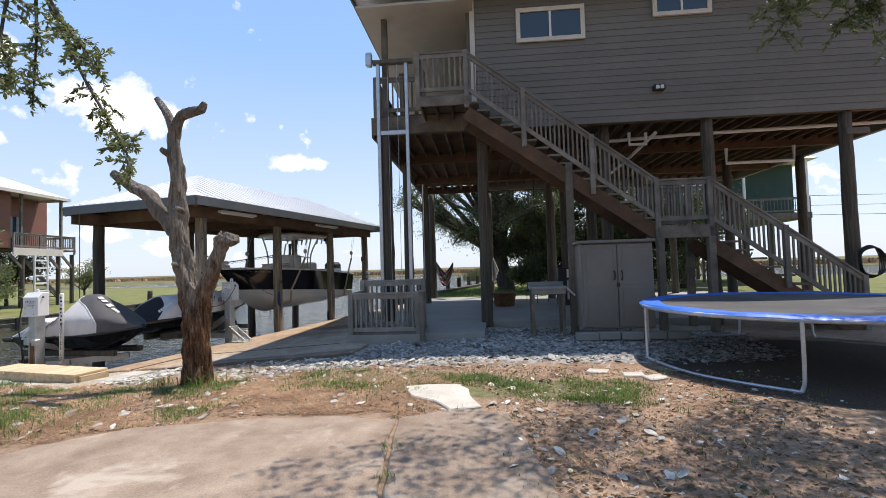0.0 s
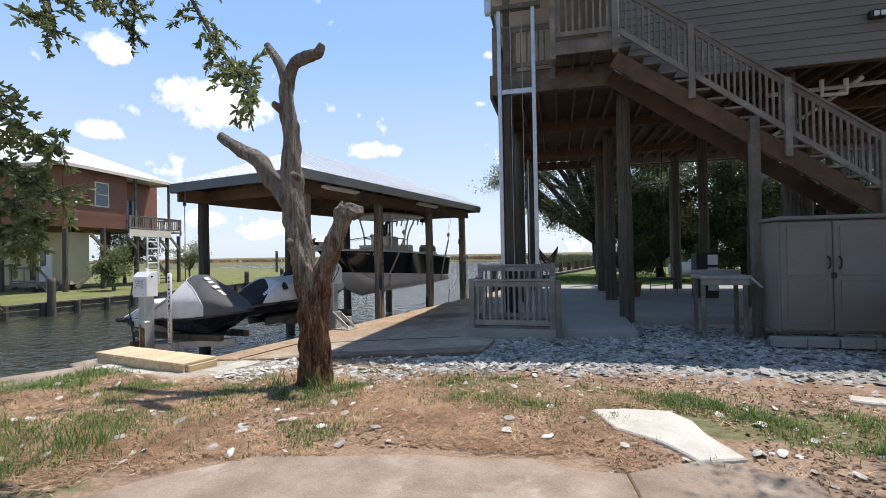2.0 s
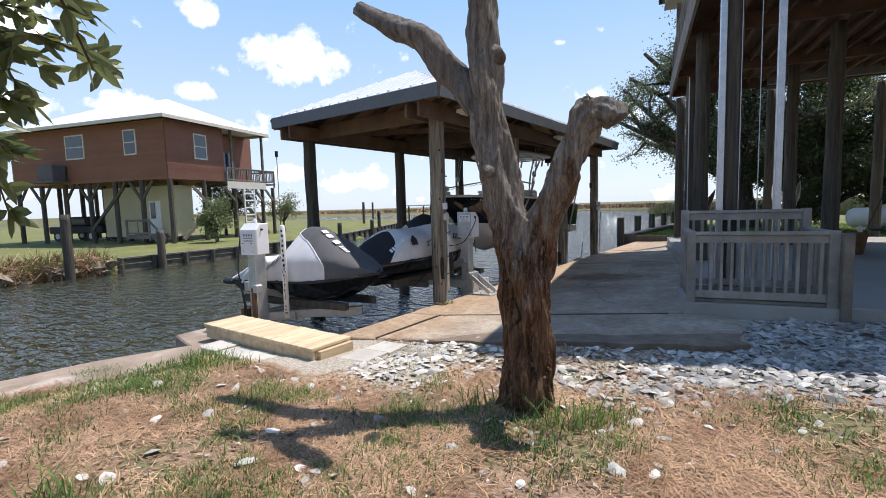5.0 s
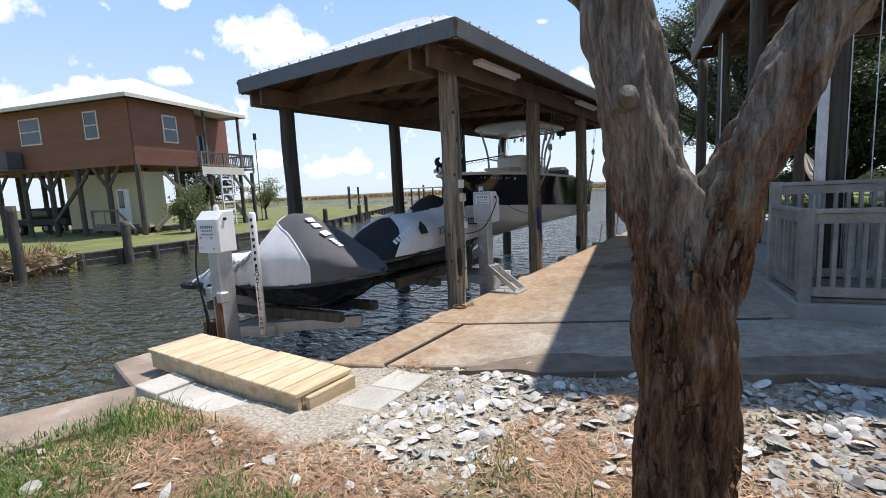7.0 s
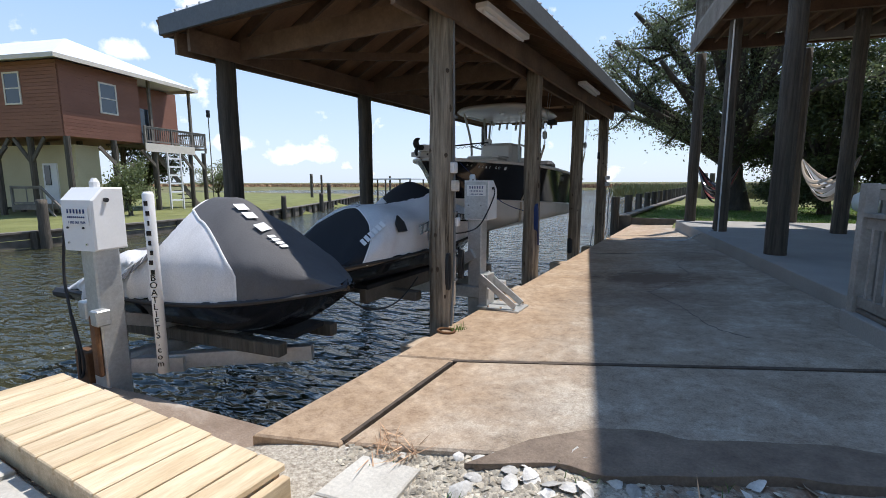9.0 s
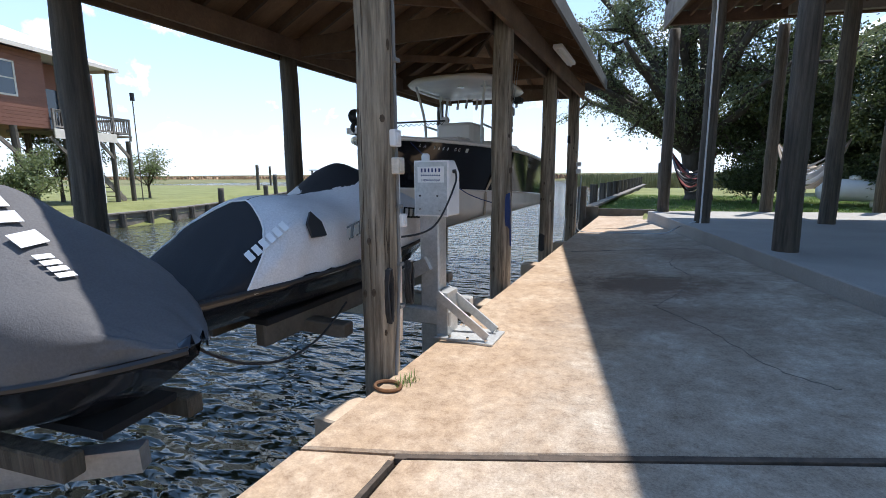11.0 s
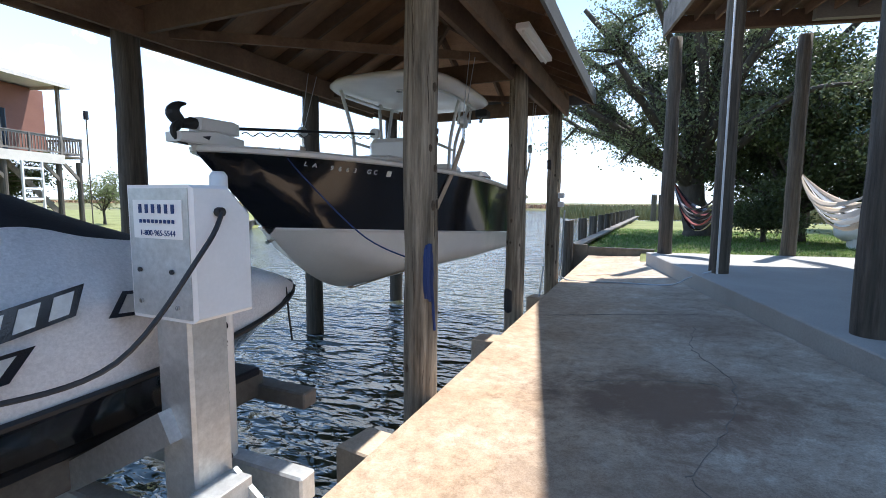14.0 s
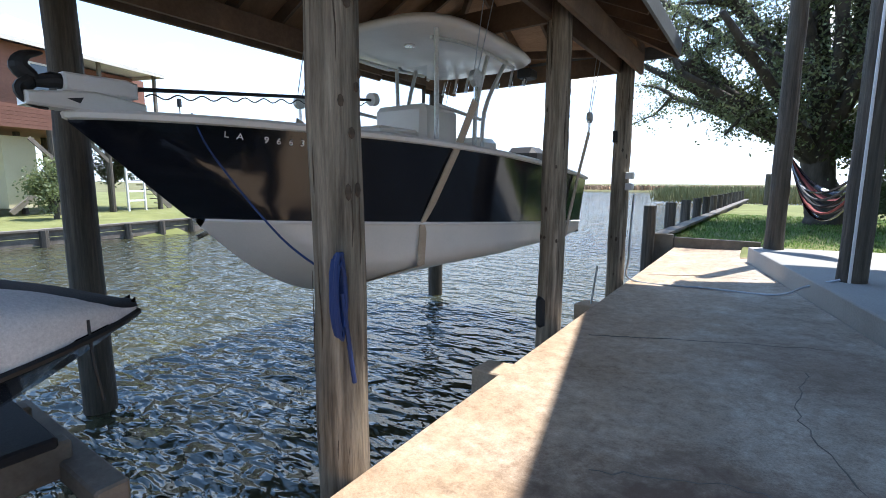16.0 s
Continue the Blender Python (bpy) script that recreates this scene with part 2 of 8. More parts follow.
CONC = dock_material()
CONC_OLD = material("old_drive_concrete", (0.22, 0.155, 0.108), (0.40, 0.31, 0.232), 2.6, 70.0, rough=0.9, bump=0.5, speck=0.8, vary=0.05, stain=(0.50, 0.43, 0.35), stain_scale=1.3, stain_amount=0.7, stain_edge=(0.55, 0.66))
CONC_SLAB = material("house_slab_concrete", (0.255, 0.24, 0.215), (0.36, 0.34, 0.305), 0.7, 50.0, rough=0.8, bump=0.2, vary=0.04, stain=(0.33, 0.31, 0.28), stain_scale=0.6, stain_amount=0.5)
WHITECONC = material("pale_paver", (0.46, 0.42, 0.355), (0.62, 0.58, 0.50), 2.5, 50.0, rough=0.9, bump=0.3, vary=0.08)
EDGE = material("rusty_dock_edge", (0.40, 0.285, 0.18), (0.56, 0.45, 0.33), 1.3, 45.0, rough=0.9, bump=0.4, vary=0.04, stain=(0.33, 0.19, 0.09), stain_scale=1.6, stain_amount=0.7, stain_edge=(0.52, 0.7))
GALV = material("galvanised_steel", (0.48, 0.50, 0.52), (0.66, 0.68, 0.70), 6.0, 60.0, rough=0.42, metal=0.75, bump=0.08, vary=0.05)
ALU = material("dull_aluminium", (0.50, 0.50, 0.48), (0.66, 0.66, 0.64), 3.0, 40.0, rough=0.45, metal=0.6, bump=0.1, vary=0.06, stain=(0.32, 0.30, 0.27), stain_scale=3.0, stain_amount=0.4)
PVC = plain("grey_plastic_pipe", (0.20, 0.20, 0.19), 0.6)
STEEL = plain("polished_stainless", (0.70, 0.70, 0.68), 0.18, 1.0)
WHITE = plain("white_plastic", (0.80, 0.78, 0.75), 0.45)
GEL = plain("white_gelcoat", (0.80, 0.76, 0.70), 0.22)
NAVY = plain("black_gelcoat", (0.010, 0.011, 0.016), 0.06, spec=0.6)
BLACK = plain("black_rubber", (0.018, 0.018, 0.019), 0.6)
BLACKCLOTH = material("black_cover_cloth", (0.010, 0.010, 0.012), (0.019, 0.019, 0.022), 3.0, 90.0, rough=0.9, bump=0.3, vary=0.04)
GREYCLOTH = material("silver_cover_cloth", (0.62, 0.60, 0.59), (0.74, 0.72, 0.70), 1.8, 90.0, rough=0.75, bump=0.3, vary=0.04, stain=(0.33, 0.31, 0.30), stain_scale=2.0, stain_amount=0.2)
DARKCLOTH = material("charcoal_cover_cloth", (0.085, 0.08, 0.08), (0.12, 0.115, 0.115), 2.0, 90.0, rough=0.8, bump=0.3, vary=0.04)
BLUE = plain("trampoline_pad_blue", (0.025, 0.15, 0.60), 0.5)
MATBLACK = material("trampoline_mat", (0.05, 0.05, 0.052), (0.085, 0.082, 0.08), 1.2, 80.0, rough=0.85, bump=0.15, vary=0, stain=(0.16, 0.14, 0.12), stain_scale=1.0)
BLUEROPE = plain("blue_rope", (0.012, 0.035, 0.14), 0.6)
STRAP = material("tan_sling_strap", (0.42, 0.33, 0.24), (0.55, 0.45, 0.34), 3.0, 60.0, rough=0.85, bump=0.2)
TAUPE = material("taupe_resin", (0.17, 0.153, 0.13), (0.21, 0.19, 0.163), 1.5, 60.0, rough=0.55, bump=0.1, vary=0.05)
RUST = material("rusty_iron", (0.10, 0.05, 0.025), (0.25, 0.12, 0.05), 6.0, 40.0, rough=0.9, metal=0.2, bump=0.4)
METALROOF = material("white_metal_roof", (0.80, 0.81, 0.82), (0.88, 0.89, 0.90), 1.0, 40.0, rough=0.4, metal=0.0, bump=0.05, vary=0.03)
BRICKRED = material("red_lap_siding", (0.225, 0.095, 0.06), (0.29, 0.13, 0.085), 1.0, 30.0, (0.5, 0.5, 1), 0.75, bump=0.1, vary=0.07)
CREAM = material("cream_panel", (0.55, 0.47, 0.28), (0.63, 0.55, 0.35), 1.0, 30.0, rough=0.7, bump=0.1)
GREENWALL = material("green_house_siding", (0.03, 0.075, 0.066), (0.045, 0.10, 0.09), 1.0, 30.0, rough=0.7, bump=0.1)
BARK = material("grey_dead_wood", (0.10, 0.082, 0.066), (0.42, 0.375, 0.32), 7.0, 40.0, (3.5, 3.5, 0.45), 0.9, bump=1.0, vary=0, relief=0.05, stain=(0.17, 0.10, 0.06), stain_scale=1.2, stain_amount=0.6)


def bark_material():
    """Dead wood: silver-grey bare wood above, red-brown flaking bark on the lower trunk, split along the grain."""
    m = bpy.data.materials.new("dead_tree_bark")
    m.use_nodes = True
    nt = m.node_tree
    b = nt.nodes["Principled BSDF"]
    pos = coords(nt, (1, 1, 1), True)
    grain = coords(nt, (26, 26, 2.6), True)
    f1 = noise_fac(nt, grain, 1.0, 7.0, 0.7, 1.0)
    f2 = noise_fac(nt, coords(nt, (90, 90, 12), True), 1.0, 4.0, 0.7, 0.6)
    grey = ramp(nt, f1, ((0.3, (0.085, 0.066, 0.05)), (0.45, (0.22, 0.185, 0.15)), (0.7, (0.42, 0.375, 0.32))))
    red = ramp(nt, f1, ((0.34, (0.035, 0.019, 0.012)), (0.5, (0.16, 0.083, 0.045)), (0.72, (0.34, 0.205, 0.12))))
    sp = nt.nodes.new("ShaderNodeSeparateXYZ")
    nt.links.new(pos, sp.inputs[0])
    h = nt.nodes.new("ShaderNodeMath"); h.operation = "MULTIPLY_ADD"
    h.inputs[1].default_value = 0.25
    nt.links.new(sp.outputs["Z"], h.inputs[0])
    nt.links.new(noise_fac(nt, coords(nt, (5, 5, 1.6), True), 1.0, 6.0, 0.7, 0.4), h.inputs[2])
    col = mixc(nt, ramp(nt, h.outputs[0], ((0.76, (0, 0, 0)), (0.88, (1, 1, 1)))), red, grey)
    col = mixc(nt, 0.8, col, ramp(nt, f2, ((0.32, (0.5, 0.47, 0.44)), (0.5, (1, 1, 1)), (0.7, (1.3, 1.3, 1.3)))), "MULTIPLY")
    nt.links.new(col, b.inputs["Base Color"])
    b.inputs["Roughness"].default_value, b.inputs["Specular IOR Level"].default_value = 0.92, 0.2
    ad = nt.nodes.new("ShaderNodeMath"); ad.operation = "MULTIPLY_ADD"
    ad.inputs[1].default_value = 0.35
    nt.links.new(f2, ad.inputs[0]); nt.links.new(f1, ad.inputs[2])
    bp = nt.nodes.new("ShaderNodeBump")
    bp.inputs["Strength"].default_value, bp.inputs["Distance"].default_value = 1.0, 0.03
    nt.links.new(ad.outputs[0], bp.inputs["Height"])
    nt.links.new(bp.outputs[0], b.inputs["Normal"])
    return m


DEADBARK = bark_material()
OAKBARK = material("oak_bark", (0.04, 0.032, 0.025), (0.10, 0.085, 0.065), 6.0, 25.0, (1, 1, 0.3), 0.9, bump=0.8, vary=0)
LEAF = material("oak_leaf", (0.11, 0.14, 0.05), (0.27, 0.30, 0.13), 0.9, 8.0, rough=0.4, bump=0.0, vary=0, thin=0.42)
LEAF2 = material("shrub_leaf", (0.045, 0.068, 0.025), (0.125, 0.155, 0.056), 0.9, 8.0, rough=0.45, bump=0.0, vary=0, thin=0.3, island=(0.6, 1.35))
OAKLEAF = material("far_oak_leaf", (0.09, 0.115, 0.05), (0.235, 0.265, 0.125), 0.9, 8.0, rough=0.4, bump=0.0, vary=0, thin=0.3, island=(0.6, 1.4))
GRASS = material("grass_blade", (0.07, 0.16, 0.022), (0.20, 0.30, 0.06), 1.2, 8.0, rough=0.6, bump=0.0, vary=0, thin=0.35, island=(0.5, 1.3))
STRAW = material("pine_straw", (0.27, 0.14, 0.07), (0.56, 0.365, 0.215), 2.0, 10.0, rough=0.8, bump=0.0, vary=0, island=(0.4, 1.6))
DRYLEAF = material("dead_leaf", (0.075, 0.045, 0.027), (0.27, 0.165, 0.09), 12.0, 60.0, rough=0.85, bump=0.1, vary=0, world_space=True, island=(0.4, 1.5))
STONE = material("limestone_gravel", (0.30, 0.285, 0.265), (0.54, 0.52, 0.485), 9.0, 60.0, rough=0.9, bump=0.3, vary=0, world_space=True, island=(0.35, 1.15))
GRIT = material("crushed_shell", (0.34, 0.285, 0.205), (0.62, 0.55, 0.43), 9.0, 60.0, rough=0.9, bump=0.3, vary=0, world_space=True, island=(0.5, 1.15))
SHELL = material("oyster_shell", (0.46, 0.42, 0.355), (0.84, 0.80, 0.73), 9.0, 60.0, rough=0.8, bump=0.3, vary=0, world_space=True, island=(0.5, 1.1))
TANKM = plain("white_tank_paint", (0.78, 0.78, 0.76), 0.4)
GLASS = bpy.data.materials.new("window_glass")
GLASS.use_nodes = True
gb = GLASS.node_tree.nodes["Principled BSDF"]
gb.inputs["Base Color"].default_value, gb.inputs["Roughness"].default_value = (0.03, 0.045, 0.06, 1), 0.04
gb.inputs["Specular IOR Level"].default_value = 0.9
CLEAR = bpy.data.materials.new("clear_acrylic")
CLEAR.use_nodes = True
gb = CLEAR.node_tree.nodes["Principled BSDF"]
gb.inputs["Base Color"].default_value, gb.inputs["Roughness"].default_value = (0.85, 0.9, 0.92, 1), 0.05
gb.inputs["Transmission Weight"].default_value, gb.inputs["IOR"].default_value = 1.0, 1.05


def water_material():
    m = bpy.data.materials.new("canal_water")
    m.use_nodes = True
    nt = m.node_tree
    b = nt.nodes["Principled BSDF"]
    vec = coords(nt, (1, 1, 1), True)
    col = ramp(nt, noise_fac(nt, vec, 0.08, 2.0), ((0.35, (0.040, 0.041, 0.022)), (0.65, (0.050, 0.049, 0.025))))
    nt.links.new(col, b.inputs["Base Color"])
    b.inputs["Roughness"].default_value, b.inputs["IOR"].default_value = 0.07, 1.38
    b.inputs["Specular IOR Level"].default_value = 0.9
    wind = coords(nt, (1.0, 2.1, 1.0), True)
    a = noise_fac(nt, wind, 1.9, 1.0, 0.45, 0.6)
    c = noise_fac(nt, wind, 5.0, 1.5, 0.45, 0.5)
    add = nt.nodes.new("ShaderNodeMath"); add.operation = "MULTIPLY_ADD"
    add.inputs[1].default_value = 0.4
    nt.links.new(c, add.inputs[0]); nt.links.new(a, add.inputs[2])
    bp = nt.nodes.new("ShaderNodeBump")
    bp.inputs["Strength"].default_value, bp.inputs["Distance"].default_value = 1.0, 0.24
    nt.links.new(add.outputs[0], bp.inputs["Height"])
    nt.links.new(bp.outputs[0], b.inputs["Normal"])
    return m


WATER = water_material()


def ground_material():
    """Sandy soil, straw, grass and shell grit, mixed by the ground's own cover maps."""
    m = bpy.data.materials.new("yard_ground")
    m.use_nodes = True
    nt = m.node_tree
    b = nt.nodes["Principled BSDF"]
    vec = coords(nt, (1, 1, 1), True)
    n1, n2 = noise_fac(nt, vec, 1.2, 6.0, 0.65), noise_fac(nt, vec, 30.0, 5.0, 0.7)
    soil = ramp(nt, n1, ((0.3, (0.25, 0.165, 0.112)), (0.7, (0.44, 0.325, 0.235))))
    n3 = noise_fac(nt, vec, 7.0, 7.0, 0.75)
    soil = mixc(nt, 0.7, soil, ramp(nt, n3, ((0.35, (0.6, 0.56, 0.52)), (0.65, (1.28, 1.28, 1.27)))), "MULTIPLY")
    soil = mixc(nt, 0.7, soil, ramp(nt, n2, ((0.3, (0.55, 0.52, 0.5)), (0.7, (1.3, 1.28, 1.25)))), "MULTIPLY")
    straw = ramp(nt, noise_fac(nt, coords(nt, (18, 60, 10), True), 1.0, 4.0, 0.7, 1.5), ((0.3, (0.16, 0.095, 0.058)), (0.7, (0.46, 0.325, 0.215))))
    grass = ramp(nt, noise_fac(nt, vec, 9.0, 5.0, 0.7), ((0.3, (0.10, 0.115, 0.045)), (0.7, (0.25, 0.215, 0.115))))
    shell = ramp(nt, noise_fac(nt, vec, 40.0, 4.0, 0.8), ((0.35, (0.22, 0.18, 0.135)), (0.64, (0.58, 0.52, 0.42))))
    lawn = ramp(nt, noise_fac(nt, vec, 0.6, 7.0, 0.75), ((0.3, (0.115, 0.125, 0.04)), (0.7, (0.225, 0.225, 0.085))))
    marsh = ramp(nt, noise_fac(nt, coords(nt, (0.02, 0.06, 0.05), True), 4.0, 5.0, 0.7), ((0.35, (0.10, 0.105, 0.04)), (0.65, (0.20, 0.175, 0.085))))
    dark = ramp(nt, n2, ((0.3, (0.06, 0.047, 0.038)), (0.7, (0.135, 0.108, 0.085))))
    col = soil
    for key, c, sc in (("straw", straw, 2.2), ("grass", grass, 2.8), ("shell", shell, 3.5), ("dark_disc", dark, 1.5), ("lawn", lawn, 1.0), ("marsh", marsh, 0.01)):
        at = nt.nodes.new("ShaderNodeAttribute")
        at.attribute_name = key
        ad = nt.nodes.new("ShaderNodeMath"); ad.operation = "ADD"
        nt.links.new(at.outputs["Fac"], ad.inputs[0])
        nt.links.new(noise_fac(nt, vec, sc, 6.0, 0.7), ad.inputs[1])
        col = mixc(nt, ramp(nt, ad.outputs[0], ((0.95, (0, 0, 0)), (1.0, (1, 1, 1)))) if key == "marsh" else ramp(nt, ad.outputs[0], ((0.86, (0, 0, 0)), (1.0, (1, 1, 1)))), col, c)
    nt.links.new(col, b.inputs["Base Color"])
    b.inputs["Roughness"].default_value = 0.95
    b.inputs["Specular IOR Level"].default_value = 0.2
    bp = nt.nodes.new("ShaderNodeBump")
    bp.inputs["Strength"].default_value, bp.inputs["Distance"].default_value = 0.7, 0.02
    nt.links.new(n2, bp.inputs["Height"])
    nt.links.new(bp.outputs[0], b.inputs["Normal"])
    return m


GROUND = ground_material()


# ---- mesh helpers ----
def part(name, bm, mat, parent=None, label="", smooth=False, m=None):
    """Link a bmesh as one mesh object, under a thing where one is given."""
    me = bpy.data.meshes.new(name)
    bm.to_mesh(me)
    bm.free()
    me.materials.append(mat)
    if smooth:
        me.shade_smooth()
    ob = new(name, me)
    if parent is not None:
        ob.parent = parent
    if m is not None:
        ob.matrix_basis = m
    if label:
        ob["label"] = label
    return ob


def thing(name, label, category, m=None, group="", kind=""):
    ob = new(name)
    ob.empty_display_size = 0.2
    if m is not None:
        ob.matrix_basis = m
    return tagged(ob, label, category, group, kind)


def box(lo, hi, bev=0.0, bm=None, m=None):
    bm = bm or bmesh.new()
    lo, hi = Vector(lo), Vector(hi)
    c, s = (lo + hi) / 2, hi - lo
    mm = Matrix.Translation(c) @ Matrix.Diagonal((*s, 1))
    if m is not None:
        mm = m @ mm
    r = bmesh.ops.create_cube(bm, size=1, matrix=mm)
    if bev:
        es = list({e for v in r["verts"] for e in v.link_edges})
        bmesh.ops.bevel(bm, geom=es, offset=bev, segments=1, affect="EDGES")
    return bm


def beam(a, b, w, h, bm=None, up=(0, 0, 1), bev=0.0):
    """A rectangular member from a to b, w wide and h high."""
    bm = bm or bmesh.new()
    a, b = Vector(a), Vector(b)
    d = (b - a).normalized()
    side = d.cross(Vector(up))
    side = side.normalized() if side.length > 1e-4 else Vector((1, 0, 0))
    u = side.cross(d)
    vs = [bm.verts.new(p + side * sx * w / 2 + u * sz * h / 2) for p in (a, b) for sx, sz in ((-1, -1), (1, -1), (1, 1), (-1, 1))]
    fs = [(3, 2, 1, 0), (4, 5, 6, 7), (0, 1, 5, 4), (1, 2, 6, 5), (2, 3, 7, 6), (3, 0, 4, 7)]
    made = [bm.faces.new([vs[i] for i in f]) for f in fs]
    bmesh.ops.recalc_face_normals(bm, faces=made)
    if bev:
        bmesh.ops.bevel(bm, geom=list({e for f in made for e in f.edges}), offset=bev, segments=1, affect="EDGES")
    return bm


def tube(points, radii, seg=8, bm=None, cap=True, squash=1.0):
    """A round member along points; radii is one number or one for each point."""
    bm = bm or bmesh.new()
    pts = [Vector(p) for p in points]
    rad = radii if isinstance(radii, (list, tuple)) else [radii] * len(pts)
    rings, side = [], None
    for i, p in enumerate(pts):
        d = (pts[min(i + 1, len(pts) - 1)] - pts[max(i - 1, 0)]).normalized()
        if side is None:
            side = d.orthogonal().normalized()
        else:
            side = (side - d * side.dot(d))
            side = side.normalized() if side.length > 1e-5 else d.orthogonal().normalized()
        up = d.cross(side)
        rings.append([bm.verts.new(p + (side * math.cos(k) + up * math.sin(k) * squash) * rad[i]) for k in (2 * math.pi * j / seg for j in range(seg))])
    for a, b in zip(rings, rings[1:]):
        for j in range(seg):
            bm.faces.new((a[j], a[(j + 1) % seg], b[(j + 1) % seg], b[j]))
    if cap:
        bm.faces.new(rings[0][::-1])
        bm.faces.new(rings[-1])
    return bm


def loft(rings, bm=None, close=False, caps=False):
    bm = bm or bmesh.new()
    vs = [[bm.verts.new(p) for p in r] for r in rings]
    n = len(vs[0])
    for a, b in zip(vs, vs[1:]):
        for j in range(n if close else n - 1):
            bm.faces.new((a[j], a[(j + 1) % n], b[(j + 1) % n], b[j]))
    if caps:
        bm.faces.new(vs[0][::-1])
        bm.faces.new(vs[-1])
    bmesh.ops.recalc_face_normals(bm, faces=bm.faces)
    return bm


def prism(poly, z0, z1, bm=None, bev=0.0):
    bm = bm or bmesh.new()
    lo = [bm.verts.new((x, y, z0)) for x, y in poly]
    hi = [bm.verts.new((x, y, z1)) for x, y in poly]
    n = len(poly)
    fs = [bm.faces.new(hi), bm.faces.new(lo[::-1])] + [bm.faces.new((lo[i], lo[(i + 1) % n], hi[(i + 1) % n], hi[i])) for i in range(n)]
    bmesh.ops.recalc_face_normals(bm, faces=fs)
    if bev:
        bmesh.ops.bevel(bm, geom=list(fs[0].edges), offset=bev, segments=1, affect="EDGES")
    return bm


def curve_points(pts, n=8):
    """A smooth line through pts."""
    pts = [Vector(p) for p in pts]
    out = []
    for i in range(len(pts) - 1):
        p0, p1, p2, p3 = pts[max(i - 1, 0)], pts[i], pts[i + 1], pts[min(i + 2, len(pts) - 1)]
        for k in range(n):
            t = k / n
            out.append(0.5 * (2 * p1 + (p2 - p0) * t + (2 * p0 - 5 * p1 + 4 * p2 - p3) * t * t + (3 * p1 - p0 - 3 * p2 + p3) * t ** 3))
    return out + [pts[-1]]


def writing(name, text, size, m, mat, parent, depth=0.002):
    """Letters in the built-in font, turned into a mesh."""
    cu = bpy.data.curves.new(name, "FONT")
    cu.body, cu.size, cu.extrude = text, size, depth
    cu.align_x, cu.align_y = "CENTER", "CENTER"
    ob = bpy.data.objects.new(name, cu)
    me = bpy.data.meshes.new_from_object(ob)
    bpy.data.objects.remove(ob)
    me.materials.clear()
    me.materials.append(mat)
    o = new(name, me)
    o.parent = parent
    o.matrix_basis = m
    return o

# ---- the ground and the canal ----
def smooth(a, b, x):
    t = min(max((x - a) / (b - a), 0.0), 1.0)
    return t * t * (3 - 2 * t)


DOCK_Z, SLAB_Z, WATER_Z = -0.21, 0.12, -0.85
HOUSE = pose(-4.59, 10.31, 0, 0, 0, 12.4)
H_IN = HOUSE.inverted()


def bank_x(y):
    """The water's edge on the yard's side."""
    if y < 6.2:
        return -9.65 + 0.06 * (5.0 - y) * (1 if y < 5 else 0)
    return -8.57 if y < 22.0 else -8.85 + 0.033 * (y - 22)


def far_bank_x(y):
    """The water's edge on the neighbour's side."""
    pts = ((-200, -25.2), (9.8, -25.4), (14, -25.7), (20.5, -27.0), (26, -29.4), (40, -37.5), (60, -50.0), (90, -90.0))
    for (y0, x0), (y1, x1) in zip(pts, pts[1:]):
        if y <= y1:
            return x0 + (x1 - x0) * (y - y0) / (y1 - y0)
    return -400.0


def wet(x, y):
    if math.hypot(x, y) > 135 + 12 * noise.noise((x * 0.02, y * 0.02, 0)):
        return False
    if x > bank_x(y) and y < 58:
        return False
    return not (x < far_bank_x(y) and y < 62)


def height(x, y):
    if wet(x, y):
        return -2.2
    if math.hypot(x, y) > 120 or (y > 52 and x > -40):
        return -0.55 + 0.35 * noise.noise((x * 0.05, y * 0.05, 3))
    if x < -20:
        return -0.32
    hu = H_IN @ Vector((x, y, 0))
    if (-0.5 < hu.x < 13 and 0.6 < hu.y < 10.1) or (-0.7 < hu.x < 2.15 and -1.2 < hu.y < 10.1):
        return -0.25
    if x < -4.4 and 7.0 + 0.31 * (x + 5.69) + 0.45 < y < 22.0 and hu.x < -0.3:
        return -0.5
    z = -0.2 * smooth(2, 8, -x) * smooth(3.0, 6.5, y) - 0.1 * smooth(8.2, 9.0, -x) - 0.035 * smooth(-7.0, -7.7, x) * smooth(4.5, 5.1, y)
    if y > 20:
        z = -0.1
    return z + 0.018 * noise.noise((x * 1.7, y * 1.7, 0)) * (1 if abs(x) < 30 else 0)


def spread(lo, hi, step, far):
    out, v, s = list(np.arange(lo, hi, step)), hi, step
    while v < far:
        out.append(v); s *= 1.22; v += s
    v, s, back = lo, step, []
    while v > -far:
        s *= 1.22; v -= s; back.append(v)
    return back[::-1] + out + [far]


def drive_mask(x, y):
    return x > -5.3 and x < 0.3 and y < 4.3


